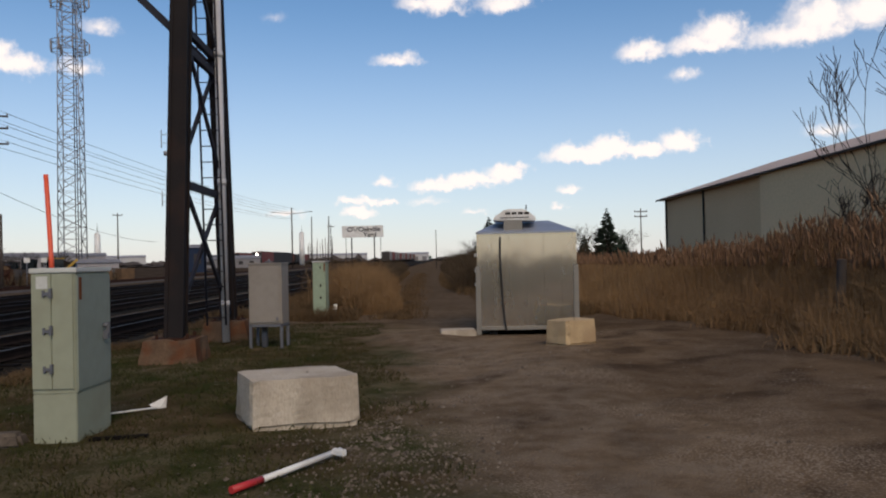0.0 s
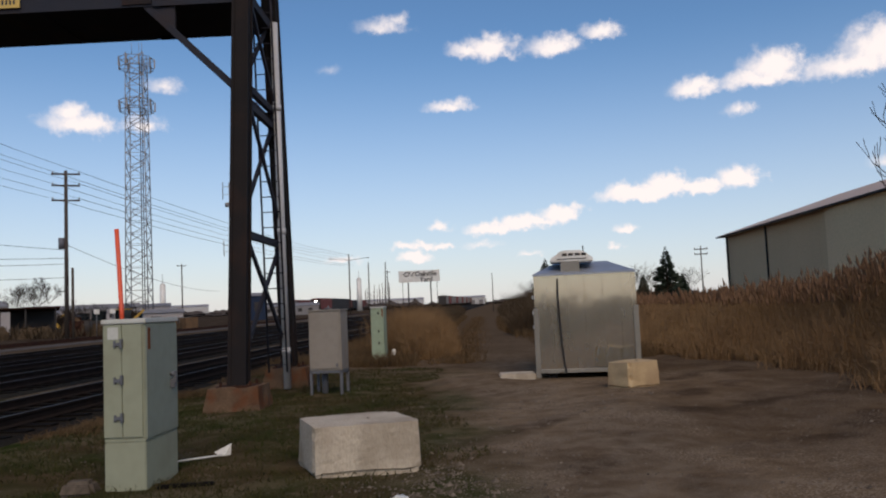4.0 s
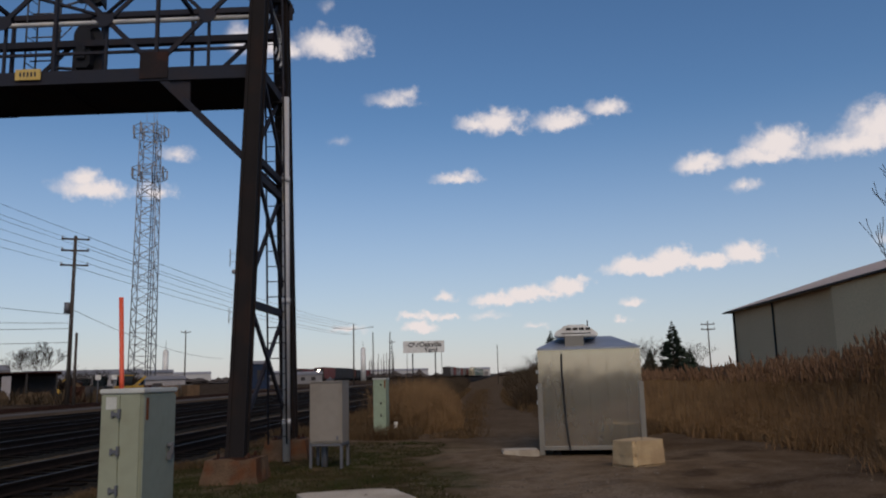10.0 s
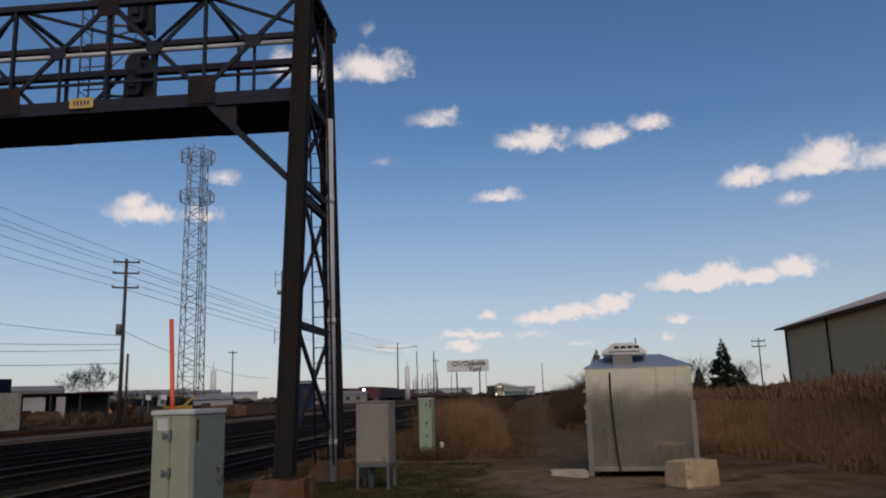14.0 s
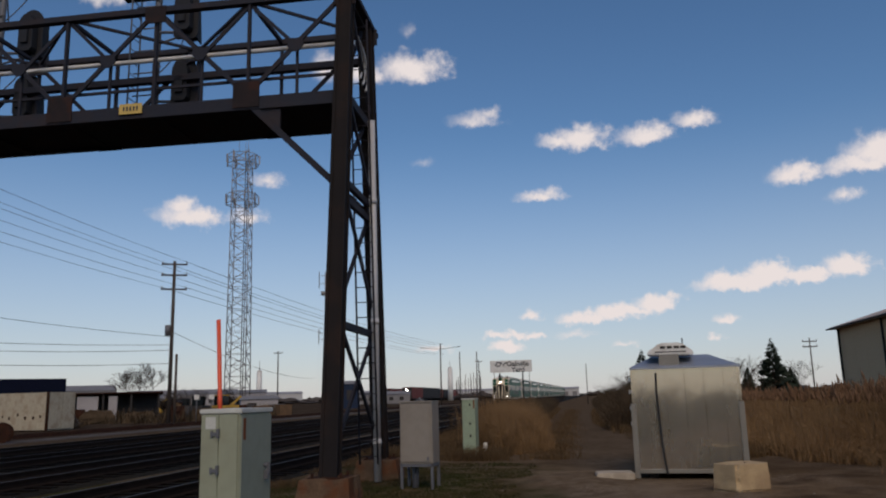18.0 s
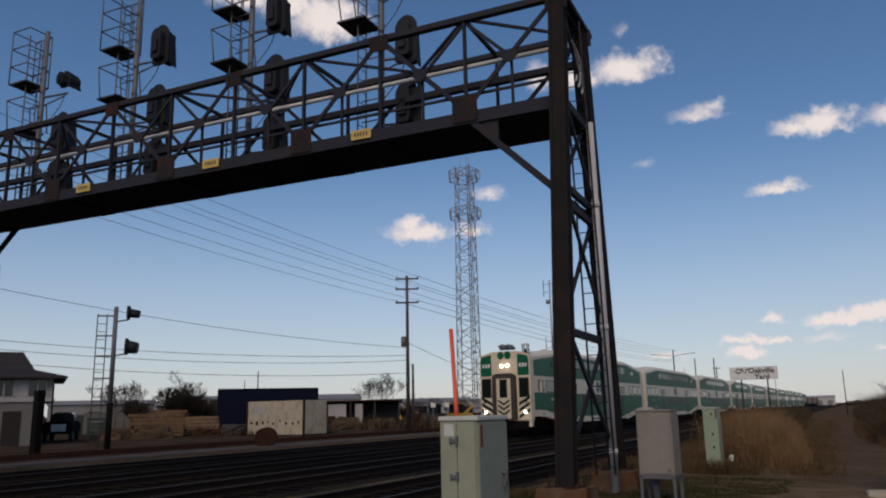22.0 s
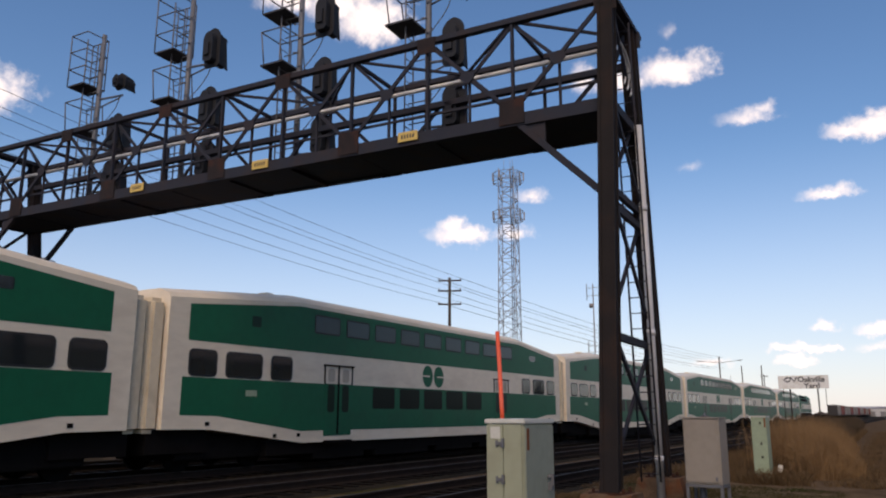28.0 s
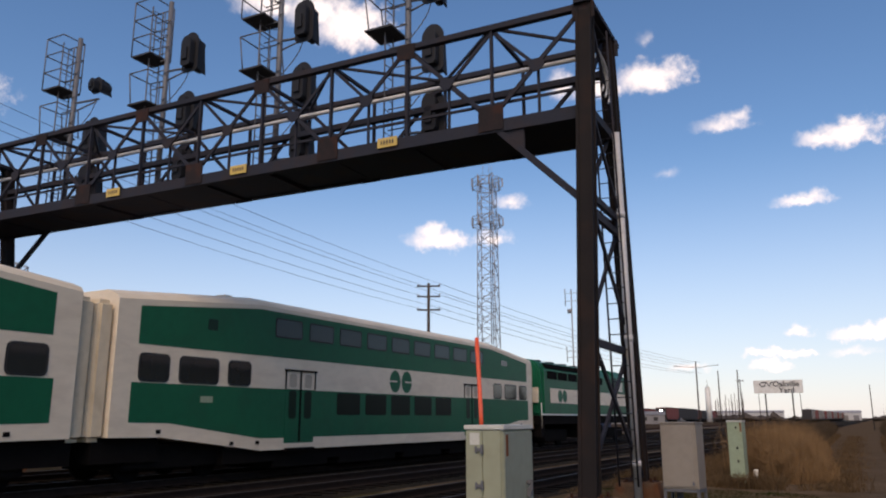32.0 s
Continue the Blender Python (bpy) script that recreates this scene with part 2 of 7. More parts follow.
# darker copy of the cabinet paint: the right side's shade is in the colour
M["cab_shaded"] = material("shaded_grey_green_paint", (0.235, 0.26, 0.205), 0.6, 0.0, (0.195, 0.215, 0.175), 0.4, 2, 9, 0.02, (0.17, 0.16, 0.12), 1.8, 0.25)
M["cab_lid"] = material("pale_lid_paint", (0.55, 0.55, 0.50), 0.5, 0.0, None, 0.4, 4, 40, 0.04)
M["grey_cab"] = material("dull_silver_paint", (0.265, 0.232, 0.195), 0.5, 0.15, (0.235, 0.205, 0.17), 0.4, 1.6, 9, 0.02, (0.2, 0.16, 0.13), 1.5, 0.25)
M["mint"] = material("mint_green_paint", (0.29, 0.36, 0.25), 0.55, 0.0, (0.24, 0.30, 0.21), 0.4, 3, 12, 0.03)
M["rust_streak"] = material("rust_streak", (0.20, 0.07, 0.03), 0.9, 0.0, None, 0.6, 8, 60, 0.2)
M["concrete"] = material("pale_concrete", (0.51, 0.44, 0.345), 0.9, 0.0, (0.42, 0.355, 0.275), 0.75, 3.0, 45, 0.6, (0.25, 0.205, 0.15), 1.9, 0.5, (1, 1, 0.55), depth=0.02)
M["concrete_tan"] = material("tan_concrete", (0.50, 0.37, 0.215), 0.9, 0.0, (0.42, 0.30, 0.175), 0.7, 3.5, 60, 0.5, (0.28, 0.19, 0.115), 2.2, 0.4, depth=0.02)
M["concrete_rust"] = material("rust_stained_concrete", (0.15, 0.098, 0.062), 0.92, 0.0, (0.085, 0.052, 0.034), 0.8, 3.2, 40, 0.6, (0.13, 0.045, 0.018), 2.2, 0.6, depth=0.03)
M["orange"] = material("orange_fibreglass", (0.75, 0.09, 0.03), 0.5, 0.0, (0.6, 0.1, 0.05), 0.5, 4, 30, 0.03)
M["white_paint"] = material("white_paint", (0.75, 0.74, 0.70), 0.5, 0.0, (0.62, 0.6, 0.55), 0.5, 4, 40, 0.04, (0.35, 0.28, 0.2), 2.0, 0.25)
M["red_paint"] = material("red_paint", (0.5, 0.03, 0.03), 0.5, 0.0, None, 0.4, 6, 40, 0.03)
M["rail"] = material("rail_steel", (0.026, 0.019, 0.016), 0.85, 0.0, (0.018, 0.014, 0.012), 0.6, 3, 40, 0.1, spec=0.1)
M["rail_top"] = material("worn_rail_head", (0.055, 0.05, 0.048), 0.6, 0.4, (0.035, 0.032, 0.03), 0.5, 3, 40, 0.02)
M["tie"] = material("creosoted_timber", (0.008, 0.0067, 0.006), 0.9, 0.0, (0.013, 0.0105, 0.009), 0.7, 4, 30, 0.5, stretch=(0.4, 3, 3), spread=-0.3)
M["wood_pole"] = material("weathered_pole", (0.085, 0.07, 0.06), 0.9, 0.0, (0.055, 0.045, 0.04), 0.7, 4, 30, 0.4, stretch=(3, 3, 0.3))
M["train_white"] = material("coach_white", (0.70, 0.615, 0.49), 0.45, 0.0, (0.64, 0.56, 0.44), 0.35, 0.6, 4, 0.0, (0.40, 0.32, 0.24), 1.1, 0.22, (1, 0.5, 1.6), spec=0.2)
M["train_cream"] = material("coach_gangway_cream", (0.66, 0.56, 0.41), 0.5, 0.0, (0.58, 0.49, 0.35), 0.4, 1.2, 5, 0.0, (0.4, 0.31, 0.2), 1.3, 0.25, spec=0.2)
M["train_green"] = material("coach_green", (0.004, 0.105, 0.052), 0.42, 0.0, (0.005, 0.09, 0.045), 0.4, 0.7, 5, 0.0, (0.010, 0.075, 0.042), 1.0, 0.35, spec=0.12)
M["glass"] = material("tinted_glass", (0.012, 0.016, 0.018), 0.06, 0.0, (0.02, 0.026, 0.028), 0.4, 1, 10, 0.0)
M["glass_up"] = material("upper_deck_glass", (0.012, 0.032, 0.040), 0.12, 0.0, (0.010, 0.024, 0.030), 0.4, 0.6, 10, 0.0, spread=0.7, spec=0.2)
M["stripe"] = material("dark_green_stripe", (0.006, 0.030, 0.020), 0.5, 0.0, None, 0.4, 1, 8, 0.0, spec=0.15)
M["glass_low"] = material("lower_deck_glass", (0.006, 0.011, 0.009), 0.3, 0.0, (0.010, 0.018, 0.014), 0.4, 0.6, 10, 0.0, spec=0.05)
M["door_glass"] = material("dark_door_glass", (0.003, 0.018, 0.011), 0.3, 0.0, (0.004, 0.013, 0.009), 0.4, 0.8, 10, 0.0, spec=0.1)
M["door_light"] = material("pale_door_light", (0.42, 0.37, 0.30), 0.4, 0.0, (0.33, 0.29, 0.23), 0.4, 0.8, 10, 0.0, spec=0.1)
M["rubber"] = material("black_rubber", (0.012, 0.012, 0.013), 0.7, 0.0, None, 0.4, 5, 30, 0.05)
M["under"] = material("near_black_underframe", (0.009, 0.0082, 0.008), 0.9, 0.0, (0.007, 0.006, 0.0055), 0.6, 3, 30, 0.2)
M["brown_door"] = material("brown_weathered_door", (0.045, 0.03, 0.022), 0.6, 0.0, (0.025, 0.018, 0.014), 0.7, 3, 30, 0.1)
M["lamp"] = material("lit_headlamp", (1.0, 0.93, 0.82), 0.3, emit=22.0, bump=0)
M["letters"] = material("dark_letters", (0.03, 0.03, 0.035), 0.6, bump=0)
M["light_letters"] = material("pale_letters", (0.75, 0.75, 0.72), 0.6, bump=0)
M["yellow_plate"] = material("yellow_plate", (0.62, 0.42, 0.10), 0.6, 0.0, (0.5, 0.36, 0.12), 0.5, 6, 40, 0.03)
M["signal_black"] = material("signal_black", (0.018, 0.019, 0.023), 0.6, 0.0, (0.02, 0.02, 0.022), 0.5, 5, 30, 0.05, spec=0.2)
M["ballast"] = material("dark_ballast", (0.029, 0.024, 0.0165), 0.95, 0.0, (0.014, 0.0115, 0.0083), 0.8, 0.8, 22, 1.0, (0.020, 0.014, 0.010), 0.25, 0.4, depth=0.05)
M["reed"] = material("dry_reed", (0.335, 0.212, 0.108), 0.9, 0.0, (0.23, 0.138, 0.07), 0.85, 0.35, 3, 0.0, (0.21, 0.13, 0.072), 0.22, 0.5, island=0.45)
M["scrub"] = material("dry_scrub", (0.125, 0.088, 0.055), 0.95, 0.0, (0.06, 0.043, 0.028), 0.8, 0.2, 2, 0.0, (0.04, 0.038, 0.022), 0.1, 0.5, island=0.5)
M["path"] = material("pale_cinder_path", (0.115, 0.10, 0.09), 0.95, 0.0, (0.075, 0.064, 0.057), 0.7, 0.8, 20, 0.4)
M["plume"] = material("reed_plume", (0.235, 0.14, 0.085), 0.95, 0.0, (0.15, 0.085, 0.05), 0.7, 0.6, 6, 0.0, island=0.5)
M["grass"] = material("dull_grass", (0.034, 0.050, 0.013), 0.9, 0.0, (0.080, 0.060, 0.028), 0.8, 0.9, 5, 0.0, island=0.45)
M["dry_grass"] = material("dry_grass", (0.17, 0.11, 0.058), 0.9, 0.0, (0.10, 0.066, 0.036), 0.8, 0.5, 4, 0.0, island=0.5)
M["bark"] = material("grey_bark", (0.050, 0.040, 0.033), 0.9, 0.0, (0.03, 0.024, 0.02), 0.7, 5, 30, 0.3)
M["needle"] = material("dark_spruce", (0.032, 0.043, 0.030), 0.9, 0.0, (0.018, 0.027, 0.019), 0.7, 2, 15, 0.0)
M["far_tree"] = material("far_bare_trees", (0.09, 0.075, 0.065), 0.95, 0.0, (0.06, 0.05, 0.045), 0.8, 0.15, 1.0, 0.0)
M["shed_tan"] = material("tan_cladding", (0.74, 0.52, 0.30), 0.7, 0.0, (0.69, 0.485, 0.28), 0.5, 0.3, 8, 0.05, spec=0.1)
M["shed_grey"] = material("grey_brown_cladding", (0.61, 0.415, 0.24), 0.7, 0.0, (0.56, 0.375, 0.215), 0.5, 0.3, 8, 0.05, spec=0.1)
M["shed_trim"] = material("dark_trim", (0.030, 0.026, 0.024), 0.7, bump=0, spec=0.1)
M["shed_roof"] = material("pale_roof_sheet", (0.50, 0.385, 0.31), 0.65, 0.0, (0.45, 0.345, 0.28), 0.5, 0.4, 8, 0.05, spec=0.1)
M["navy"] = material("navy_trailer", (0.004, 0.0065, 0.020), 0.6, 0.0, (0.0035, 0.0055, 0.016), 0.5, 1, 8, 0.0, spec=0.06)
M["container"] = material("chipped_white_container", (0.44, 0.39, 0.295), 0.7, 0.0, (0.38, 0.335, 0.25), 0.5, 1.5, 6, 0.0, (0.24, 0.17, 0.11), 1.9, 0.4, spec=0.1)
M["dark_roof"] = material("dark_shingle", (0.035, 0.032, 0.034), 0.9, 0.0, (0.05, 0.046, 0.046), 0.6, 1.5, 20, 0.3)
M["station_wall"] = material("grey_station_wall", (0.165, 0.155, 0.148), 0.9, 0.0, (0.13, 0.12, 0.115), 0.6, 1.0, 20, 0.1)
M["white_wall"] = material("white_boarding", (0.46, 0.45, 0.44), 0.7, 0.0, None, 0.4, 1.5, 20, 0.05)
M["far_wall"] = material("far_pale_wall", (0.36, 0.34, 0.34), 0.8, 0.0, (0.28, 0.26, 0.26), 0.6, 0.08, 1, 0.0)
M["far_grey"] = material("far_grey_wall", (0.22, 0.21, 0.21), 0.8, 0.0, None, 0.6, 0.08, 1, 0.0)
M["yellow_plant"] = material("yellow_machine", (0.50, 0.30, 0.03), 0.6, 0.0, (0.35, 0.2, 0.04), 0.6, 2, 20, 0.1)
M["sawn_timber"] = material("pale_sawn_timber", (0.22, 0.15, 0.09), 0.9, 0.0, (0.14, 0.095, 0.06), 0.7, 2, 20, 0.2)
M["green_bin"] = material("dull_green_steel", (0.055, 0.075, 0.06), 0.8, 0.0, (0.035, 0.045, 0.038), 0.6, 1.5, 12, 0.1)
M["tan_pile"] = material("tan_lumber", (0.17, 0.105, 0.06), 0.9, 0.0, (0.10, 0.065, 0.04), 0.7, 2, 20, 0.2)
M["blue_paint"] = material("blue_paint", (0.018, 0.03, 0.06), 0.6, 0.0, None, 0.5, 2, 20, 0.05, spec=0.1)
M["freight_grey"] = material("hopper_grey", (0.22, 0.21, 0.20), 0.7, 0.0, (0.17, 0.15, 0.14), 0.6, 0.5, 8, 0.05)
M["freight_dark"] = material("hopper_end", (0.03, 0.026, 0.025), 0.8, 0.0, None, 0.6, 0.5, 8, 0.05)
M["freight_red"] = material("oxide_red", (0.20, 0.035, 0.025), 0.7, 0.0, (0.14, 0.03, 0.022), 0.6, 0.5, 8, 0.05)
M["wire"] = material("overhead_wire", (0.03, 0.03, 0.035), 0.7, bump=0)
M["stone"] = material("pale_stone", (0.24, 0.195, 0.15), 0.9, 0.0, (0.10, 0.078, 0.06), 0.8, 9, 40, 0.2, island=0.7)
M["tower_steel"] = material("tower_steel", (0.26, 0.26, 0.27), 0.6, 0.2, None, 0.5, 0.3, 5, 0.0)


def ground_material():
    m = bpy.data.materials.new("trodden_dirt_and_grass")
    m.use_nodes = True
    nt = m.node_tree
    N, L = nt.nodes, nt.links
    b = N["Principled BSDF"]
    b.inputs["Roughness"].default_value, b.inputs["Specular IOR Level"].default_value = 1.0, 0.0
    geo, sep = N.new("ShaderNodeNewGeometry"), N.new("ShaderNodeSeparateXYZ")
    L.new(geo.outputs["Position"], sep.inputs[0])

    def nz(sc, det=5.0, stretch=None):
        n = N.new("ShaderNodeTexNoise")
        n.inputs["Scale"].default_value, n.inputs["Detail"].default_value = sc, det
        if stretch:
            mp = N.new("ShaderNodeMapping")
            mp.inputs["Scale"].default_value = stretch
            mp.inputs["Rotation"].default_value = (0, 0, radians(20))
            L.new(geo.outputs["Position"], mp.inputs[0])
            L.new(mp.outputs[0], n.inputs["Vector"])
        else:
            L.new(geo.outputs["Position"], n.inputs["Vector"])
        return n.outputs["Fac"]

    def ramp(v, lo, hi, a=0.0, z=1.0):
        r = N.new("ShaderNodeMapRange")
        for k, val in (("From Min", lo), ("From Max", hi), ("To Min", a), ("To Max", z)):
            r.inputs[k].default_value = val
        L.new(v, r.inputs["Value"])
        return r.outputs[0]

    def mth(op, a, c):
        n = N.new("ShaderNodeMath")
        n.operation = op
        for i, v in enumerate((a, c)):
            if isinstance(v, (int, float)):
                n.inputs[i].default_value = v
            else:
                L.new(v, n.inputs[i])
        return n.outputs[0]

    def mix(f, a, c):
        x = N.new("ShaderNodeMixRGB")
        L.new(f, x.inputs[0])
        for s, v in ((1, a), (2, c)):
            if isinstance(v, tuple):
                x.inputs[s].default_value = (*v, 1)
            else:
                L.new(v, x.inputs[s])
        return x.outputs[0]

    px, py, _ = sep.outputs
    grit, mid, big = nz(45, 8), nz(2.2, 6), nz(0.45, 4)
    # wheel tracks sweep past the hut in arcs
    ring = mth("SQRT", mth("ADD", mth("POWER", mth("ADD", px, -13.0), 2.0), mth("POWER", mth("ADD", py, -1.5), 2.0)), 0.0)
    ring = mth("ADD", ring, mth("MULTIPLY", nz(0.35, 3), 3.2))
    wheel = mth("SINE", mth("MULTIPLY", ring, 4.2), 0.0)
    broad = mth("SINE", mth("MULTIPLY", ring, 1.35), 0.0)
    worn = mth("MULTIPLY", mth("MULTIPLY", ramp(wheel, 0.15, 0.85), ramp(nz(0.8, 5), 0.42, 0.58)), ramp(py, 22.0, 15.0))
    dirt = mix(ramp(mid, 0.35, 0.65), (0.128, 0.086, 0.051), (0.182, 0.128, 0.081))
    dirt = mix(mth("MULTIPLY", ramp(broad, -0.2, 0.9, 0, 0.6), ramp(py, 26.0, 17.0)), dirt, (0.070, 0.047, 0.029))
    dirt = mix(ramp(worn, 0.0, 1.0, 0, 0.75), dirt, (0.044, 0.029, 0.019))
    dirt = mix(ramp(nz(11, 6), 0.48, 0.66, 0, 0.3), dirt, (0.055, 0.037, 0.025))
    stony = mth("MULTIPLY", ramp(nz(0.55, 4), 0.46, 0.62), ramp(grit, 0.46, 0.66))
    dirt = mix(ramp(stony, 0.0, 1.0, 0, 0.8), dirt, (0.33, 0.258, 0.188))
    dirt = mix(ramp(grit, 0.56, 0.74, 0, 0.4), dirt, (0.28, 0.218, 0.158))
    across = mth("ADD", px, mth("MULTIPLY", mth("SUBTRACT", big, 0.5), 3.5))
    # the dirt gets darker towards the right of the lot
    dark_right = mth("MULTIPLY", ramp(across, 2.4, 4.6, 0, 0.62), ramp(nz(0.9, 5, (1, 0.35, 1)), 0.30, 0.62, 1.0, 0.55))
    dirt = mix(dark_right, dirt, (0.060, 0.040, 0.026))
    strip = mth("MULTIPLY", ramp(across, -1.9, -0.6), ramp(across, 2.6, 1.2))
    dirt = mix(mth("MULTIPLY", strip, ramp(nz(3.2, 6), 0.40, 0.62, 0.10, 0.50)), dirt, (0.225, 0.175, 0.125))
    dirt = mix(ramp(py, 15.0, 24.0, 0, 0.6), dirt, (0.058, 0.040, 0.026))      # the track beyond the hut is darker cinder
    turf = mix(ramp(nz(0.85, 5), 0.42, 0.58), (0.024, 0.037, 0.009), (0.062, 0.046, 0.023))
    turf = mix(ramp(mid, 0.52, 0.68, 0, 0.5), turf, (0.030, 0.042, 0.010))
    turf = mix(ramp(grit, 0.45, 0.7, 0, 0.6), turf, (0.018, 0.019, 0.007))
    # grass lies round the cabinets, left of a wavering edge
    edge = mth("ADD", px, mth("MULTIPLY", mth("SUBTRACT", big, 0.5), 3.0))
    edge = mth("ADD", edge, mth("MULTIPLY", py, 0.12))
    grassy = mth("MULTIPLY", ramp(edge, 1.2, 0.2), ramp(mth("ADD", py, mth("MULTIPLY", mid, 3.0)), 21.0, 17.0))
    grassy = mth("MULTIPLY", grassy, ramp(mth("ADD", mid, mth("MULTIPLY", grit, 0.4)), 0.5, 0.78, 1.0, 0.6))
    col = mix(grassy, dirt, turf)
    # the yard past the tracks is paler
    yard = ramp(px, -24.0, -27.0)
    yd = mix(ramp(big, 0.35, 0.65), (0.075, 0.057, 0.042), (0.040, 0.028, 0.02))
    col = mix(yard, col, yd)
    L.new(col, b.inputs["Base Color"])
    bp = N.new("ShaderNodeBump")
    bp.inputs["Strength"].default_value, bp.inputs["Distance"].default_value = 0.8, 0.03
    L.new(mth("ADD", grit, mth("MULTIPLY", mid, 2.0)), bp.inputs["Height"])
    L.new(bp.outputs[0], b.inputs["Normal"])
    return m


M["ground"] = ground_material()


# ---------------------------------------------------------------- mesh helpers
def box(bm, cx, cy, cz, sx, sy, sz, rz=0.0, taper=1.0):
    """A box round its centre; taper scales its top."""
    c, s = math.cos(radians(rz)), math.sin(radians(rz))
    vs = []
    for dz in (-0.5, 0.5):
        k = taper if dz > 0 else 1.0
        for dx, dy in ((-0.5, -0.5), (0.5, -0.5), (0.5, 0.5), (-0.5, 0.5)):
            x, y = dx * sx * k, dy * sy * k
            vs.append(bm.verts.new((cx + x * c - y * s, cy + x * s + y * c, cz + dz * sz)))
    for f in ((3, 2, 1, 0), (4, 5, 6, 7), (0, 1, 5, 4), (1, 2, 6, 5), (2, 3, 7, 6), (3, 0, 4, 7)):
        bm.faces.new([vs[i] for i in f])
    return bm


def beam(bm, p, q, w, d=None, r2=1.0):
    """A square bar from p to q."""
    p, q = Vector(p), Vector(q)
    d = d or w
    a = (q - p).normalized()
    up = Vector((0, 0, 1)) if abs(a.z) < 0.9 else Vector((0, 1, 0))
    s = a.cross(up).normalized()
    u = s.cross(a)
    vs = [bm.verts.new(o + s * (i * w / 2 * k) + u * (j * d / 2 * k)) for o, k in ((p, 1.0), (q, r2)) for i, j in ((-1, -1), (1, -1), (1, 1), (-1, 1))]
    for f in ((3, 2, 1, 0), (4, 5, 6, 7), (0, 1, 5, 4), (1, 2, 6, 5), (2, 3, 7, 6), (3, 0, 4, 7)):
        bm.faces.new([vs[i] for i in f])
    return bm


def tube(bm, p, q, r, r2=None, n=10, smooth=True):
    p, q = Vector(p), Vector(q)
    r2 = r if r2 is None else r2
    a = (q - p).normalized()
    up = Vector((0, 0, 1)) if abs(a.z) < 0.9 else Vector((0, 1, 0))
    s = a.cross(up).normalized()
    u = s.cross(a)
    rings = [[bm.verts.new(o + (s * math.cos(2 * math.pi * i / n) + u * math.sin(2 * math.pi * i / n)) * rr) for i in range(n)] for o, rr in ((p, r), (q, r2))]
    for i in range(n):
        f = bm.faces.new((rings[0][i], rings[0][(i + 1) % n], rings[1][(i + 1) % n], rings[1][i]))
        f.smooth = smooth
    bm.faces.new(rings[0][::-1])
    bm.faces.new(rings[1])
    return bm


def hose(bm, pts, r, n=5):
    """One continuous round strand through the points."""
    rings = []
    for i, p in enumerate(pts):
        a = (pts[min(i + 1, len(pts) - 1)] - pts[max(i - 1, 0)]).normalized()
        up = Vector((0, 0, 1)) if abs(a.z) < 0.9 else Vector((0, 1, 0))
        s = a.cross(up).normalized()
        u = s.cross(a)
        rings.append([bm.verts.new(p + (s * math.cos(2 * math.pi * k / n) + u * math.sin(2 * math.pi * k / n)) * r) for k in range(n)])
    for r0, r1 in zip(rings, rings[1:]):
        for k in range(n):
            bm.faces.new((r0[k], r0[(k + 1) % n], r1[(k + 1) % n], r1[k]))
    return bm


def prism(bm, outline, axis, a, b):
    """Extrudes a closed outline of 2D points along an axis from a to b."""
    def at(p, t):
        return {"x": (t, p[0], p[1]), "y": (p[0], t, p[1]), "z": (p[0], p[1], t)}[axis]
    lo, hi = [bm.verts.new(at(p, a)) for p in outline], [bm.verts.new(at(p, b)) for p in outline]
    n = len(outline)
    for i in range(n):
        bm.faces.new((lo[i], lo[(i + 1) % n], hi[(i + 1) % n], hi[i]))
    bm.faces.new(lo[::-1])
    bm.faces.new(hi)
    return bm


def bevelled(bm, width, segments=2):
    bmesh.ops.bevel(bm, geom=list(bm.edges), offset=width, segments=segments, affect="EDGES", clamp_overlap=True)
    return bm


def mesh_of(name, bm, mat):
    bmesh.ops.recalc_face_normals(bm, faces=bm.faces)
    me = bpy.data.meshes.new(name)
    bm.to_mesh(me)
    bm.free()
    me.materials.append(M[mat] if isinstance(mat, str) else mat)
    return me


def thing(name, label, category, m=None, group="", kind=""):
    ob = new(name)
    ob.empty_display_size = 0.1
    ob.matrix_world = m or Matrix()
    return tagged(ob, label, category, group, kind)


def part(name, bm, mat, parent, label=""):
    ob = new(name, mesh_of(name, bm, mat))
    ob.parent = parent
    return tagged(ob, label)


def thing_part(name, parent):
    """An empty that gathers the pieces of one part."""
    ob = new(name)
    ob.parent = parent
    return ob


def solid(name, bm, mat, label, category, m=None, group="", kind=""):
    ob = new(name, mesh_of(name, bm, mat))
    ob.matrix_world = m or Matrix()
    return tagged(ob, label, category, group, kind)


def raw(name, verts, faces, mat):
    me = bpy.data.meshes.new(name)
    me.from_pydata([tuple(v) for v in verts], [], faces)
    me.materials.append(M[mat] if isinstance(mat, str) else mat)
    return new(name, me)


B = bmesh.new


# ---------------------------------------------------------------- ground and tracks
RAIL_Z = 0.12
TRACKS = (-8.5, -12.8, -17.1, -21.4)


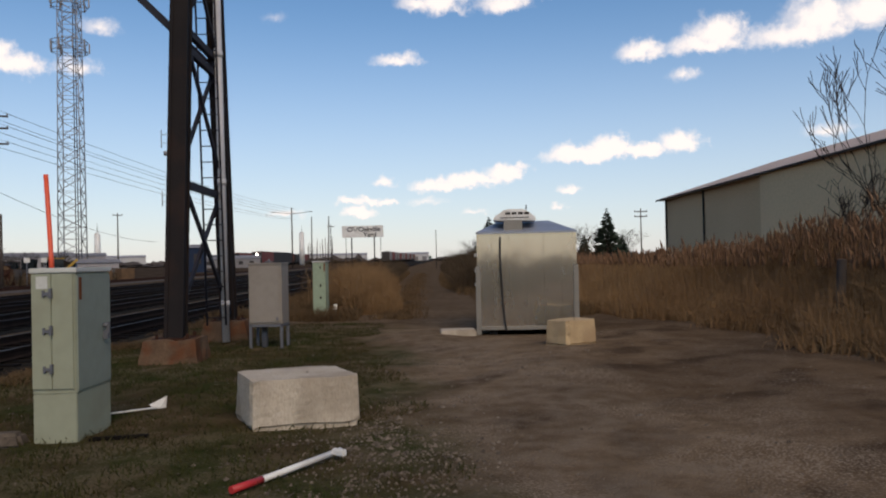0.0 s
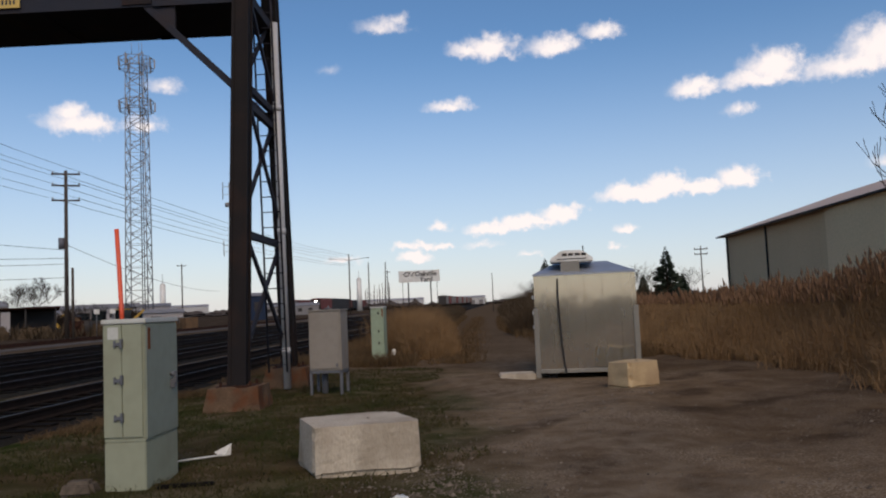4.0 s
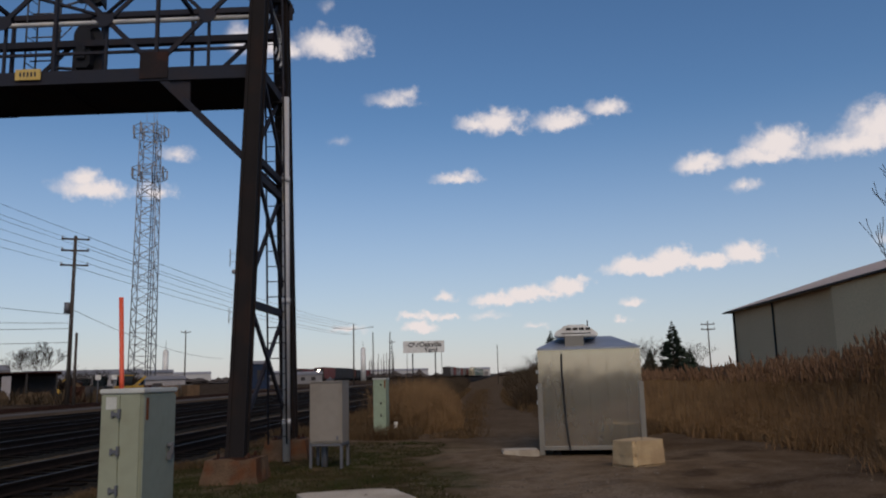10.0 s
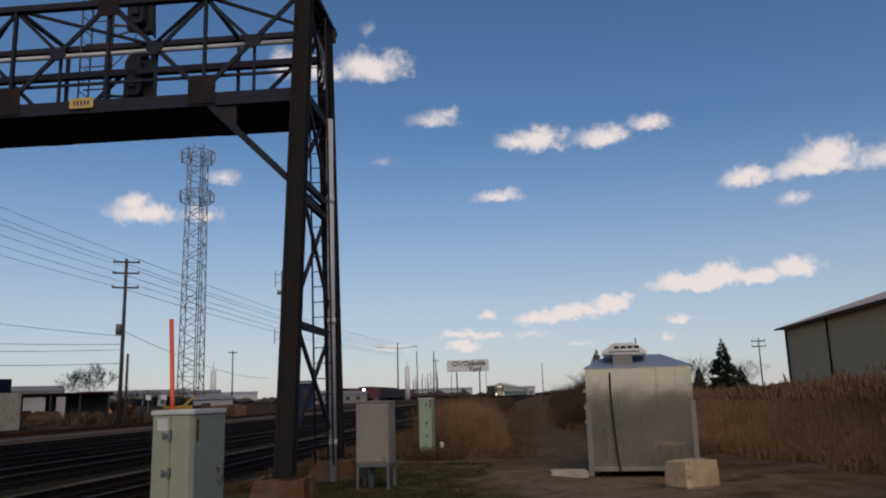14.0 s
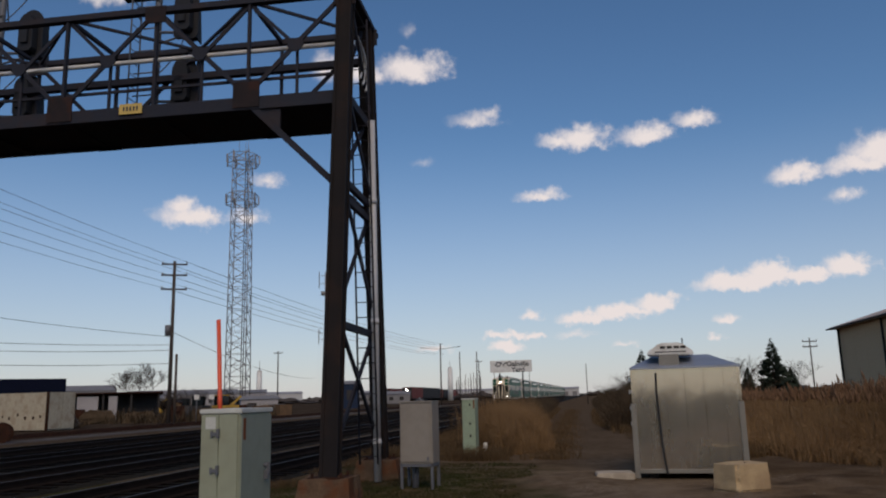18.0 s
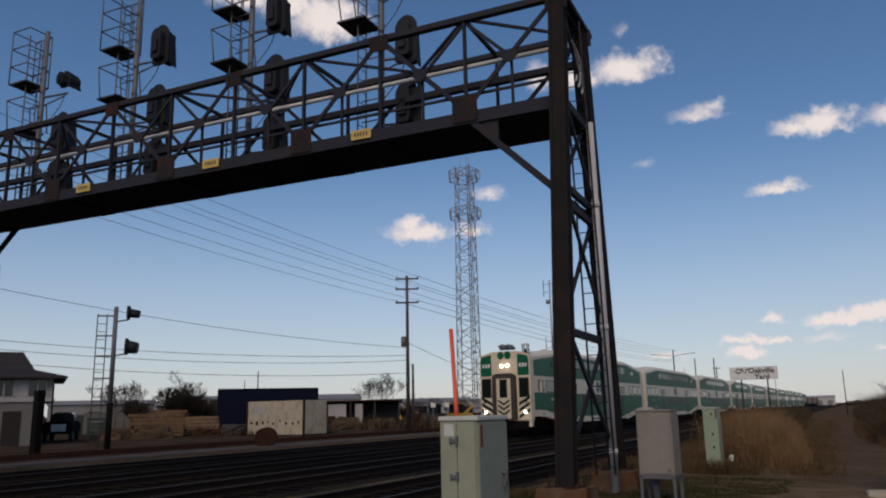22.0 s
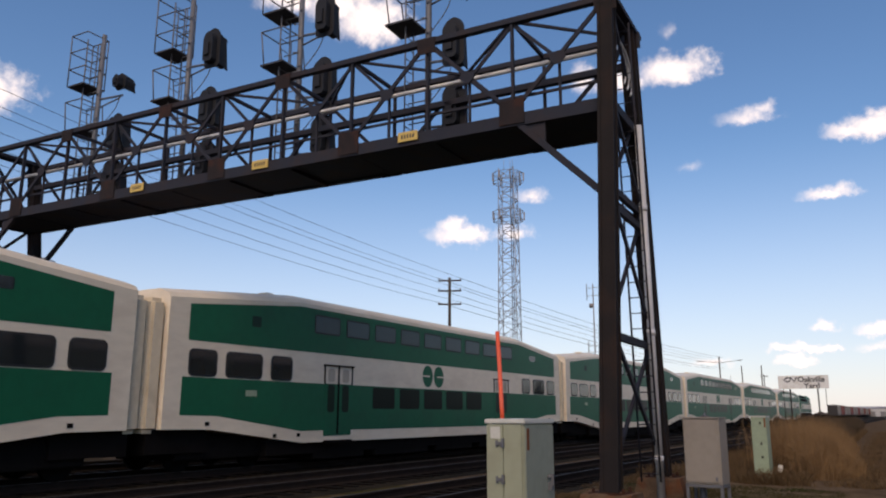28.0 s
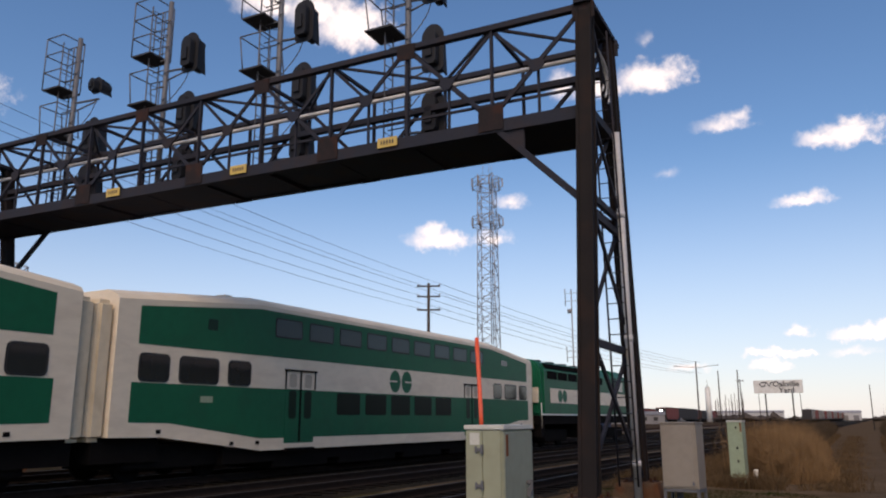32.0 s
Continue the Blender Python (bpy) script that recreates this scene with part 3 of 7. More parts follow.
def ground_height(x, y):
    z = 0.0
    if -6.5 < x < 40 and -8 < y < 60:
        z += 0.06 * noise.noise(Vector((x * 0.5, y * 0.35, 0))) + 0.035 * noise.noise(Vector((x * 2.1, y * 2.1, 3)))
        z += 0.03 * math.sin((x - 0.4 * y) * 1.7) * math.exp(-((x - 2.5) / 2.5) ** 2) * (1 if y < 16 else 0)
        z *= min(1.0, (x + 6.5) / 1.5)
        near_hut = min(1.0, max(abs(x - 1.7) / 1.8, abs(y - 16.6) / 2.4) ** 4)
        z = z * near_hut - 0.04 * (1 - near_hut)
    if x < -6.0:
        z -= 0.12 * min(1.0, (-6.0 - x) / 1.0) * (1 if x > -24 else max(0, 1 - (-24 - x) / 2))
    return z


def build_ground():
    near = [-6.5 + 0.25 * i for i in range(87)]
    xs = [-4200, -2200, -1100, -500, -240, -120, -60, -40, -30, -26, -24, -20, -14, -9, -7.5, -7.0] + near + [18, 22, 30, 45, 80, 160, 320, 650, 1300, 2400, 4200]
    ys = [-4200, -2200, -1000, -400, -160, -60, -25, -12, -6, -3] + [-1 + 0.28 * i for i in range(118)] + [34, 37, 41, 47, 56, 70, 100, 150, 240, 400, 700, 1300, 2400, 4300]
    verts = [(x, y, ground_height(x, y)) for y in ys for x in xs]
    n = len(xs)
    faces = [(j * n + i, j * n + i + 1, (j + 1) * n + i + 1, (j + 1) * n + i) for j in range(len(ys) - 1) for i in range(n - 1)]
    g = raw("ground", verts, faces, "ground")
    for p in g.data.polygons:
        p.use_smooth = True
    tagged(g, "brown rutted dirt lot with thin dull grass", "ground", kind="structure")


build_ground()


def rail_bar(y0, y1):
    """A flat-bottomed rail with foot, web and head, round x = 0, its top at RAIL_Z."""
    t = RAIL_Z
    return prism(B(), [(-0.07, t - 0.18), (0.07, t - 0.18), (0.07, t - 0.165), (0.012, t - 0.14), (0.012, t - 0.045), (0.036, t - 0.035), (0.036, t - 0.004),
                       (-0.036, t - 0.004), (-0.036, t - 0.035), (-0.012, t - 0.045), (-0.012, t - 0.14), (-0.07, t - 0.165)], "y", y0, y1)


def build_tracks():
    tie_mesh = mesh_of("tie", box(B(), 0, 0, RAIL_Z - 0.27, 2.6, 0.22, 0.17), "tie")
    rail_mesh = mesh_of("rail", rail_bar(-90, 1100), "rail")
    head_mesh = mesh_of("rail_head", box(B(), 0, 505, RAIL_Z - 0.001, 0.045, 1190, 0.008), "rail_top")
    for k, cx in enumerate(TRACKS):
        tr = thing("railway_track", "steel rails on dark timber ties in ballast", "railway track", pose(cx, 0, 0), "parallel main tracks", "structure")
        bed = prism(B(), [(-2.15, -0.2), (2.15, -0.2), (1.62, RAIL_Z - 0.21), (-1.62, RAIL_Z - 0.21)], "y", -90, 1100)
        part("ballast_bed", bed, "ballast", tr)
        for s in (-1, 1):
            r = new("rail", rail_mesh)
            r.parent, r.location = tr, (s * 0.7525, 0, 0)
            h = new("rail_head", head_mesh)
            h.parent, h.location = r, (0, 0, 0)
        count = 70 if k < 3 else 40
        for i in range(count):
            o = new("tie", tie_mesh)
            o.parent, o.location = tr, (random.uniform(-0.04, 0.04), 4 + i * 0.56, random.uniform(-0.008, 0.008))
        far = B()
        for i in range(260):
            box(far, 0, 4 + count * 0.56 + i * 0.56, RAIL_Z - 0.27, 2.6, 0.22, 0.17)
        for i in range(60):
            box(far, 0, 3.44 - i * 0.56, RAIL_Z - 0.27, 2.6, 0.22, 0.17)
        tagged(part("far_ties", far, "tie", tr), kind="stuff")
    solid("cinder_path", prism(B(), [(-27.4, -0.15), (-25.9, -0.15), (-26.0, 0.06), (-27.3, 0.06)], "y", -60, 320), "path", "pale cinder walkway between track and siding", "path", kind="structure")
    # rusty siding by the yard
    tr = thing("yard_siding", "rusty little-used siding rails beside the yard", "railway track", pose(-30.5, 0, 0), kind="structure")
    for s in (-1, 1):
        part("rail", prism(B(), [(s * 0.75 - 0.07, -0.02), (s * 0.75 + 0.07, -0.02), (s * 0.75 + 0.035, 0.16), (s * 0.75 - 0.035, 0.16)], "y", -60, 300), "rust_plate", tr)
    part("ballast_bed", prism(B(), [(-2.2, -0.15), (2.2, -0.15), (1.5, -0.01), (-1.5, -0.01)], "y", -60, 300), "rust_plate", tr)


build_tracks()


# ---------------------------------------------------------------- signal gantry
GX0, GX1 = -4.42, -24.15                # towers
FY, RY = 13.4, 15.25                   # front and rear truss
BOT, TOP = 7.42, 9.50                   # chords
FRONT_FOOT, REAR_FOOT = (12.42, 0.38), (16.1, 0.38)
FRONT_HEAD, REAR_HEAD = (13.45, 9.6), (15.0, 9.6)


def skewed(m=None):
    """The bridge stands 2.7 degrees off square to the tracks."""
    hinge = Vector((GX0, FY, 0))
    return Matrix.Translation(hinge) @ pose(0, 0, 0, 0, 0, 2.7) @ Matrix.Translation(-hinge) @ (m or Matrix())


def leg_y(foot, head, z):
    return foot[0] + (head[0] - foot[0]) * (z - foot[1]) / (head[1] - foot[1])


def lattice_leg(bm, x, foot, head, w=0.30):
    """A riveted box leg with proud corner angles, in one piece."""
    h, c = w / 2, w / 2 - 0.055
    k = h - 0.025
    ring = [(-h, -h), (-c, -h), (-c, -k), (c, -k), (c, -h), (h, -h), (h, -c), (k, -c), (k, c), (h, c), (h, h), (c, h), (c, k), (-c, k), (-c, h), (-h, h), (-h, c), (-k, c), (-k, -c), (-h, -c)]
    lo, hi = [[bm.verts.new((x + u, y0 + v, z0)) for u, v in ring] for y0, z0 in (foot, head)]
    n = len(ring)
    for i in range(n):
        bm.faces.new((lo[i], lo[(i + 1) % n], hi[(i + 1) % n], hi[i]))
    bm.faces.new(lo[::-1])
    bm.faces.new(hi)
    return bm


def build_gantry():
    g = thing("signal_gantry", "black steel lattice signal bridge with rusty gussets over the tracks", "signal gantry", skewed())
    for gx in (GX0, GX1):
        for foot, head in ((FRONT_FOOT, FRONT_HEAD), (REAR_FOOT, REAR_HEAD)):
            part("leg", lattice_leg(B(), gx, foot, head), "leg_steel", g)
            b = B()
            box(b, gx, foot[0], foot[1] - 0.02, 0.62, 0.5, 0.06)
            part("base_plate", b, "rust_plate", g)
        yf = lambda z: leg_y(FRONT_FOOT, FRONT_HEAD, z) + 0.1
        yr = lambda z: leg_y(REAR_FOOT, REAR_HEAD, z) - 0.1
        for z in (2.92, 5.30, 5.62):
            b = B()
            beam(b, (gx, yf(z), z), (gx, yr(z), z), 0.09, 0.13)
            for s, yy in ((1, yf(z)), (-1, yr(z))):
                box(b, gx, yy + s * 0.13, z - 0.05, 0.03, 0.3, 0.22)
            part("strut", b, "black_steel", g)
        for z0, z1 in ((0.5, 2.9), (2.95, 5.4), (5.5, 7.4), (7.6, 9.4)):
            for a, c in (((gx - 0.06, yf(z0), z0), (gx - 0.06, yr(z1), z1)), ((gx + 0.06, yr(z0), z0), (gx + 0.06, yf(z1), z1))):
                part("diagonal", beam(B(), a, c, 0.05, 0.09), "black_steel", g)
        b = B()
        box(b, gx, (FY + RY) / 2 + 0.05, 9.58, 0.34, RY - FY + 0.45, 0.1)
        part("cap_beam", b, "black_steel", g)
        s = 1 if gx == GX0 else -1
        for yy in (FY, RY):
            part("knee_brace", beam(B(), (gx - s * 0.12, yy - 0.15, 5.52), (gx - s * 1.93, yy, 7.32), 0.10, 0.12), "black_steel", g)
            if yy == RY:
                continue
            b = B()
            prism(b, [(gx - s * 1.3, 7.25), (gx - s * 1.88, 7.25), (gx - s * 1.58, 6.95), (gx - s * 1.3, 6.72)], "y", yy - 0.03, yy + 0.03)
            part("brace_gusset", b, "black_steel", g)
    # chords, verticals and diagonals of the two trusses
    panels = 10
    step = (GX1 - GX0) / panels
    for yy in (FY, RY):
        zc, dc = (7.32, 0.26) if yy == FY else (7.44, 0.28)
        part("bottom_chord", beam(B(), (GX0, yy, zc), (GX1 - 0.3, yy, zc), 0.16, dc), "black_steel", g)
        part("top_chord", beam(B(), (GX0, yy, TOP), (GX1 - 0.3, yy, TOP), 0.15, 0.12), "black_steel", g)
        for i in range(panels + 1):
            x = GX0 + step * i
            if 0 < i < panels:
                part("vertical", beam(B(), (x, yy, BOT), (x, yy, TOP), 0.055, 0.085), "black_steel", g)
            if i < panels:
                low, high = (i, i + 1) if i % 2 else (i + 1, i)
                part("diagonal", beam(B(), (GX0 + step * low, yy - 0.05, BOT + 0.08), (GX0 + step * high, yy - 0.05, TOP - 0.04), 0.045, 0.085), "black_steel", g)
                mx, my, mz = x + step / 2, yy + 0.03, (BOT + TOP) / 2
                if yy == RY:
                    continue
                part("sub_post", beam(B(), (mx, my, BOT), (mx, my, mz), 0.05), "black_steel", g)
                part("sub_diagonal", beam(B(), (GX0 + step * low, my, TOP - 0.05), (mx, my, mz), 0.045, 0.07), "black_steel", g)
                node = B()
                prism(node, [(mx - 0.17, mz - 0.04), (mx - 0.06, mz - 0.15), (mx + 0.06, mz - 0.15), (mx + 0.17, mz - 0.04), (mx + 0.14, mz + 0.10), (mx - 0.14, mz + 0.10)], "y", yy - 0.10, yy - 0.08)
                part("node_plate", node, "black_steel", g)
        for i in range(panels + 1):
            x, b = GX0 + step * i, B()
            if i % 2:
                box(b, x, yy - 0.095, BOT + 0.07, 0.54, 0.025, 0.52)
            else:
                box(b, x, yy - 0.085, TOP - 0.12, 0.44, 0.025, 0.36)
            part("gusset", b, "steel_gusset" if yy == FY else "black_steel", g)
        part("walk_rail", beam(B(), (GX0, yy + 0.05, BOT + 0.42), (GX1, yy + 0.05, BOT + 0.42), 0.05), "black_steel", g)
    for i in range(panels + 1):
        x = GX0 + step * i
        part("cross_tie", beam(B(), (x, FY, TOP), (x, RY, TOP), 0.07, 0.08), "black_steel", g)
        part("floor_beam", beam(B(), (x, FY, BOT - 0.06), (x, RY, BOT - 0.06), 0.1, 0.18), "black_steel", g)
        if i < panels:
            part("sway_brace", beam(B(), (x, FY if i % 2 else RY, TOP), (x + step, RY if i % 2 else FY, TOP), 0.05, 0.06), "black_steel", g)
    for i in range(panels):
        b = B()
        box(b, GX0 + step * (i + 0.5), (FY + RY) / 2, BOT - 0.06 + random.uniform(-0.05, 0.01), abs(step) - 0.02, RY - FY - 0.1, 0.05)
        part("deck_plate", b, "black_steel", g)
    b = B()
    beam(b, (GX0, RY - 0.2, BOT + 1.35), (GX1, RY - 0.2, BOT + 1.35), 0.16, 0.14)
    part("cable_trough", b, "black_steel", g)
    part("conduit_run", tube(B(), (GX0 + 0.1, FY + 0.30, BOT + 1.16), (GX1 + 0.4, FY + 0.30, BOT + 1.16), 0.048), "conduit", g, "pale grey conduit along the bridge")
    # downpipe on the rear leg, and a ladder inside it
    b = B()
    yz = lambda z: leg_y(REAR_FOOT, REAR_HEAD, z) - 0.27
    tube(b, (GX0 + 0.12, yz(0) - 0.55, 0.0), (GX0 + 0.12, yz(7.4), 7.4), 0.075, n=12)
    for z in (0.7, 3.1, 5.6):
        t = z / 7.4
        tube(b, (GX0 + 0.12, (yz(0) - 0.55) * (1 - t) + yz(7.4) * t, z), (GX0 + 0.12, (yz(0) - 0.55) * (1 - t) + yz(7.4) * t - 0.004, z + 0.12), 0.088, n=12)
    part("conduit", b, "conduit", g, "pale grey conduit pipe up the rear leg")
    b = B()
    ya, yb = yz(0.4) - 0.75, yz(9.2) - 0.4
    for s in (-0.18, 0.18):
        tube(b, (GX0 + s, ya, 0.35), (GX0 + s, yb, 9.4), 0.02, n=6)
    for i in range(30):
        t = (i + 0.5) / 30
        tube(b, (GX0 - 0.18, ya + (yb - ya) * t, 0.35 + 9.05 * t), (GX0 + 0.18, ya + (yb - ya) * t, 0.35 + 9.05 * t), 0.011, n=5)
    part("ladder", b, "black_steel", g)
    for px in (-8.78, -12.86, -17.04):
        pl = part("number_plate_board", box(B(), px, FY - 0.12, BOT - 0.04, 0.48, 0.02, 0.21), "yellow_plate", g, "faded yellow plate with dark bars")
        for i in range(5):
            part("bar", box(B(), px - 0.14 + i * 0.07, FY - 0.133, BOT - 0.04, 0.034, 0.006, 0.09), "letters", pl)
    # drooping cables at the tower's head
    for k in range(3):
        pts = [Vector((GX0 + 0.05 + 0.04 * k, FY + 0.55 + 0.55 * math.sin(t) + 0.06 * k, 8.95 - 0.5 * (1 - math.cos(t)) - 0.12 * k)) for t in [i / 8 * math.pi * 0.75 for i in range(9)]]
        part("cable_loop", hose(B(), pts, 0.022), "conduit", g)
    for gx in (GX0, GX1):
        for foot in (FRONT_FOOT, REAR_FOOT):
            ft = thing("concrete_footing", "rust-stained concrete footing under a gantry leg", "footing", skewed(pose(gx, foot[0], 0.0)), "gantry footings")
            b = box(B(), 0, 0, 0.1, 0.98, 0.95, 0.56, 0, 0.82)
            bmesh.ops.subdivide_edges(b, edges=list(b.edges), cuts=6, use_grid_fill=True)
            for v in b.verts:
                v.co += v.co.normalized() * (0.05 * noise.noise(v.co * 3.1 + Vector((gx, foot[0], 0))) + 0.02 * noise.noise(v.co * 9))
            part("block", b, "concrete_rust", ft)
            part("grout_pad", bevelled(box(B(), 0, 0, 0.345, 0.76, 0.66, 0.03), 0.01), "rust_streak", ft, "orange rusted grout pad")
            for dx in (-0.24, 0.24):
                for dy in (-0.2, 0.2):
                    part("anchor_bolt", tube(B(), (dx, dy, 0.34), (dx, dy, 0.46), 0.025, n=6), "rust_plate", ft)


build_gantry()


def signal_head(parent, x, y, z, tall):
    """A black colour-light head seen from behind: backing board, case and three hoods."""
    hd = part("signal_head", B(), "signal_black", parent)
    b = B()
    w, h = (0.60, 1.26) if tall else (0.46, 0.56)
    pts = [(x - w / 2 * math.cos(a), z + h / 2 - w / 2 + w / 2 * math.sin(a) ** 1.3) for a in [i * math.pi / 12 for i in range(13)]]
    pts += [(x + w / 2, z - h / 2 + 0.10), (x + w / 2 - 0.10, z - h / 2), (x - w / 2 + 0.10, z - h / 2), (x - w / 2, z - h / 2 + 0.10)]
    prism(b, pts, "y", y, y + 0.025)
    pts2 = [(x + (px - x) * 0.60, z - 0.03 + (pz - z) * 0.74) for px, pz in pts]
    prism(b, pts2, "y", y - 0.20, y - 0.002)
    box(b, x, y - 0.23, z - 0.1 * h, w * 0.3, 0.06, h * 0.3)
    b.to_mesh(hd.data)
    b.free()
    for k in ((0.28, 0.0, -0.28) if tall else (0.0,)):
        zc, r = z + k * h, 0.15 if tall else 0.17
        part("hood", prism(B(), [(x + r * math.cos(a), zc + r * math.sin(a)) for a in [i * math.pi / 6 for i in range(12)]], "y", y + 0.026, y + 0.44), "signal_black", hd)
    part("shade_plate", prism(B(), [(y + 0.03, z + 0.42 * h), (y + 0.40, z + 0.30 * h), (y + 0.50, z - 0.44 * h), (y + 0.03, z - 0.36 * h)], "x", x + w * 0.20, x + w * 0.26), "signal_black", hd)
    return hd


def build_signal_mast(mx, sx, top, heads, group="signal masts on the gantry"):
    y = RY + 0.1
    m = thing("signal_mast", "galvanised signal mast with caged ladder and black signal heads", "railway signal", skewed(), group)
    part("pole", tube(B(), (mx, y, BOT), (mx, y, top), 0.085, 0.075, 12), "galv", m)
    for i in range(int((top - BOT - 0.6) / 0.42)):
        z, k = BOT + 0.5 + i * 0.42, 1 if i % 2 else -1
        part("pole_step", tube(B(), (mx - 0.02 * k, y - 0.09, z), (mx + 0.17 * k, y - 0.11, z + 0.02), 0.016, n=5), "galv", m)
    b = B()
    lx = mx - 0.55
    for s in (-0.2, 0.2):
        tube(b, (lx, y + s, BOT), (lx, y + s, top - 0.1), 0.022, n=6)
    for i in range(int((top - BOT) / 0.3)):
        tube(b, (lx, y - 0.2, BOT + 0.15 + i * 0.3), (lx, y + 0.2, BOT + 0.15 + i * 0.3), 0.012, n=5)
    for z in [BOT + 0.6 + i * 0.55 for i in range(int((top - BOT - 0.5) / 0.55))]:
        tube(b, (lx, y, z), (mx, y, z), 0.018, n=5)
    part("ladder", b, "galv", m)
    for zf, rails in ((top - 1.8, (0.6, 1.2, 1.8)), (top - 3.35, (1.0,))):
        pl = B()
        cx = mx - 0.62
        box(pl, cx, y - 0.05, zf, 0.78, 0.8, 0.05)
        part("platform", pl, "grating", m, "grey grated platform")
        c = [(cx - 0.4, y - 0.45), (cx - 0.4, y + 0.35), (cx + 0.38, y + 0.35), (cx + 0.38, y - 0.45)]
        flare = 0.0 if len(rails) > 1 else 0.14
        cage = thing_part("guard_rail", m)
        for px, py in c[:3]:
            part("upright", tube(B(), (px + flare, py, zf), (px, py, zf + rails[-1]), 0.02, n=6), "galv", cage)
        part("upright", tube(B(), (cx, y + 0.35, zf), (cx, y + 0.35, zf + rails[-1]), 0.016, n=6), "galv", cage)
        for hz in rails:
            b = B()
            for i in range(3):
                tube(b, (*c[i], zf + hz), (*c[i + 1], zf + hz), 0.02, n=6)
            tube(b, (*c[3], zf + hz), (*c[0], zf + hz), 0.02, n=6)
            part("hoop", b, "galv", cage)
    for z, tall in heads:
        signal_head(m, sx, y - 0.12, z, tall)
        b = B()
        tube(b, (mx, y, z - 0.35), (sx, y, z - 0.42), 0.035, n=6)
        tube(b, (mx, y, z - 0.65), (sx - 0.1, y, z - 0.48), 0.025, n=6)
        prev = None
        for i in range(7):
            t = i / 6
            p = (sx - 0.05 + (mx - sx) * t * 0.8, y - 0.05, z - 0.5 - 0.9 * t ** 0.6)
            if prev:
                tube(b, prev, p, 0.014, n=5)
            prev = p
        part("bracket", b, "galv", m)
    return m


build_signal_mast(-9.45, -8.7, 14.5, ((12.3, True), (10.45, True), (8.75, True)))
build_signal_mast(-13.5, -12.6, 14.3, ((12.15, True), (10.3, True), (8.7, True)))
build_signal_mast(-17.75, -16.7, 14.1, ((12.15, True), (10.3, True), (8.7, True)))
build_signal_mast(-21.75, -20.6, 13.83, ((11.9, False), (10.2, True), (8.75, True)))



# ---------------------------------------------------------------- cabinets and blocks in the lot
def build_relay_cabinet():
    """Tall grey-green relay cabinet: plinth, body, two door leaves, hinges, lid, latch."""
    c = thing("relay_cabinet", "tall grey-green metal relay cabinet, weathered, in the grass", "cabinet", pose(-3.35, 6.88, 0.0, 0, 0, 1))
    w, d, h = 0.385, 0.72, 1.54
    part("plinth", bevelled(box(B(), -w / 2 + 0.03, d / 2, 0.21, w, d, 0.46), 0.008), "cab_green", c)
    part("body", bevelled(box(B(), -w / 2 + 0.03, d / 2, 0.44 + (h - 0.47) / 2, w, d, h - 0.47), 0.006), "cab_green", c)
    # shade painted on: this side is coloured darker than the doors
    part("side_panel", box(B(), 0.036, d / 2, 0.44 + (h - 0.47) / 2, 0.012, d - 0.03, h - 0.52), "cab_shaded", c)
    part("lid", bevelled(box(B(), -w / 2 + 0.03, d / 2, h - 0.005, w + 0.035, d + 0.04, 0.045), 0.008), "cab_lid", c, "pale lid with rolled edge")
    for x, wd in ((-0.264, 0.172), (-0.080, 0.186)):
        part("door", bevelled(box(B(), x, -0.008, 0.995, wd, 0.02, 1.02), 0.004), "cab_green", c)
    for z in (0.66, 1.00, 1.33):
        b = B()
        box(b, -0.205, -0.026, z, 0.085, 0.022, 0.030)
        box(b, -0.172, -0.034, z + 0.005, 0.022, 0.032, 0.085)
        box(b, -0.240, -0.024, z, 0.018, 0.022, 0.060)
        part("hinge", b, "galv", c)
    part("label_plate", box(B(), -0.255, -0.021, 1.43, 0.10, 0.004, 0.11), "cab_lid", c)
    b = B()
    tube(b, (0.04, 0.55, 1.0), (0.085, 0.55, 1.0), 0.022)
    beam(b, (0.085, 0.55, 1.03), (0.085, 0.55, 0.92), 0.03, 0.02)
    box(b, 0.06, 0.56, 0.91, 0.05, 0.05, 0.08)
    part("latch", b, "galv", c)
    part("rust_run", box(B(), 0.0435, 0.07, 1.37, 0.003, 0.05, 0.2), "rust_streak", c)
    return c


build_relay_cabinet()


def build_case_on_stand():
    """Dull silver instrument case on an angle-iron stand."""
    c = thing("instrument_case", "dull silver instrument case on an angle-iron stand", "cabinet", pose(-3.235, 14.05, -0.01, 0, 0, -3))
    part("case", bevelled(box(B(), 0, 0, 1.00, 0.60, 0.5, 1.08), 0.015), "grey_cab", c)
    part("door", bevelled(box(B(), -0.01, -0.258, 1.00, 0.54, 0.02, 1.00), 0.006), "grey_cab", c)
    part("lid", bevelled(box(B(), 0, 0, 1.548, 0.63, 0.54, 0.03), 0.01), "grey_cab", c)
    for x in (-0.28, 0.28):
        for y in (-0.22, 0.22):
            part("leg", beam(B(), (x, y, -0.05), (x, y, 0.47), 0.045), "galv", c)
    b = B()
    for y in (-0.22, 0.22):
        beam(b, (-0.3, y, 0.44), (0.3, y, 0.44), 0.045)
    for x in (-0.28, 0.28):
        beam(b, (x, -0.22, 0.44), (x, 0.22, 0.44), 0.045)
    part("frame", b, "galv", c)
    part("conduit", tube(B(), (-0.12, 0.1, -0.05), (-0.12, 0.1, 0.47), 0.06), "galv", c)
    b = B()
    tube(b, (0.02, -0.03, 1.555), (0.02, -0.03, 1.63), 0.02)
    tube(b, (-0.05, -0.03, 1.58), (0.09, -0.03, 1.58), 0.012)
    part("lifting_eye", b, "galv", c)
    part("latch", box(B(), 0.22, -0.275, 0.56, 0.03, 0.02, 0.06), "galv", c)


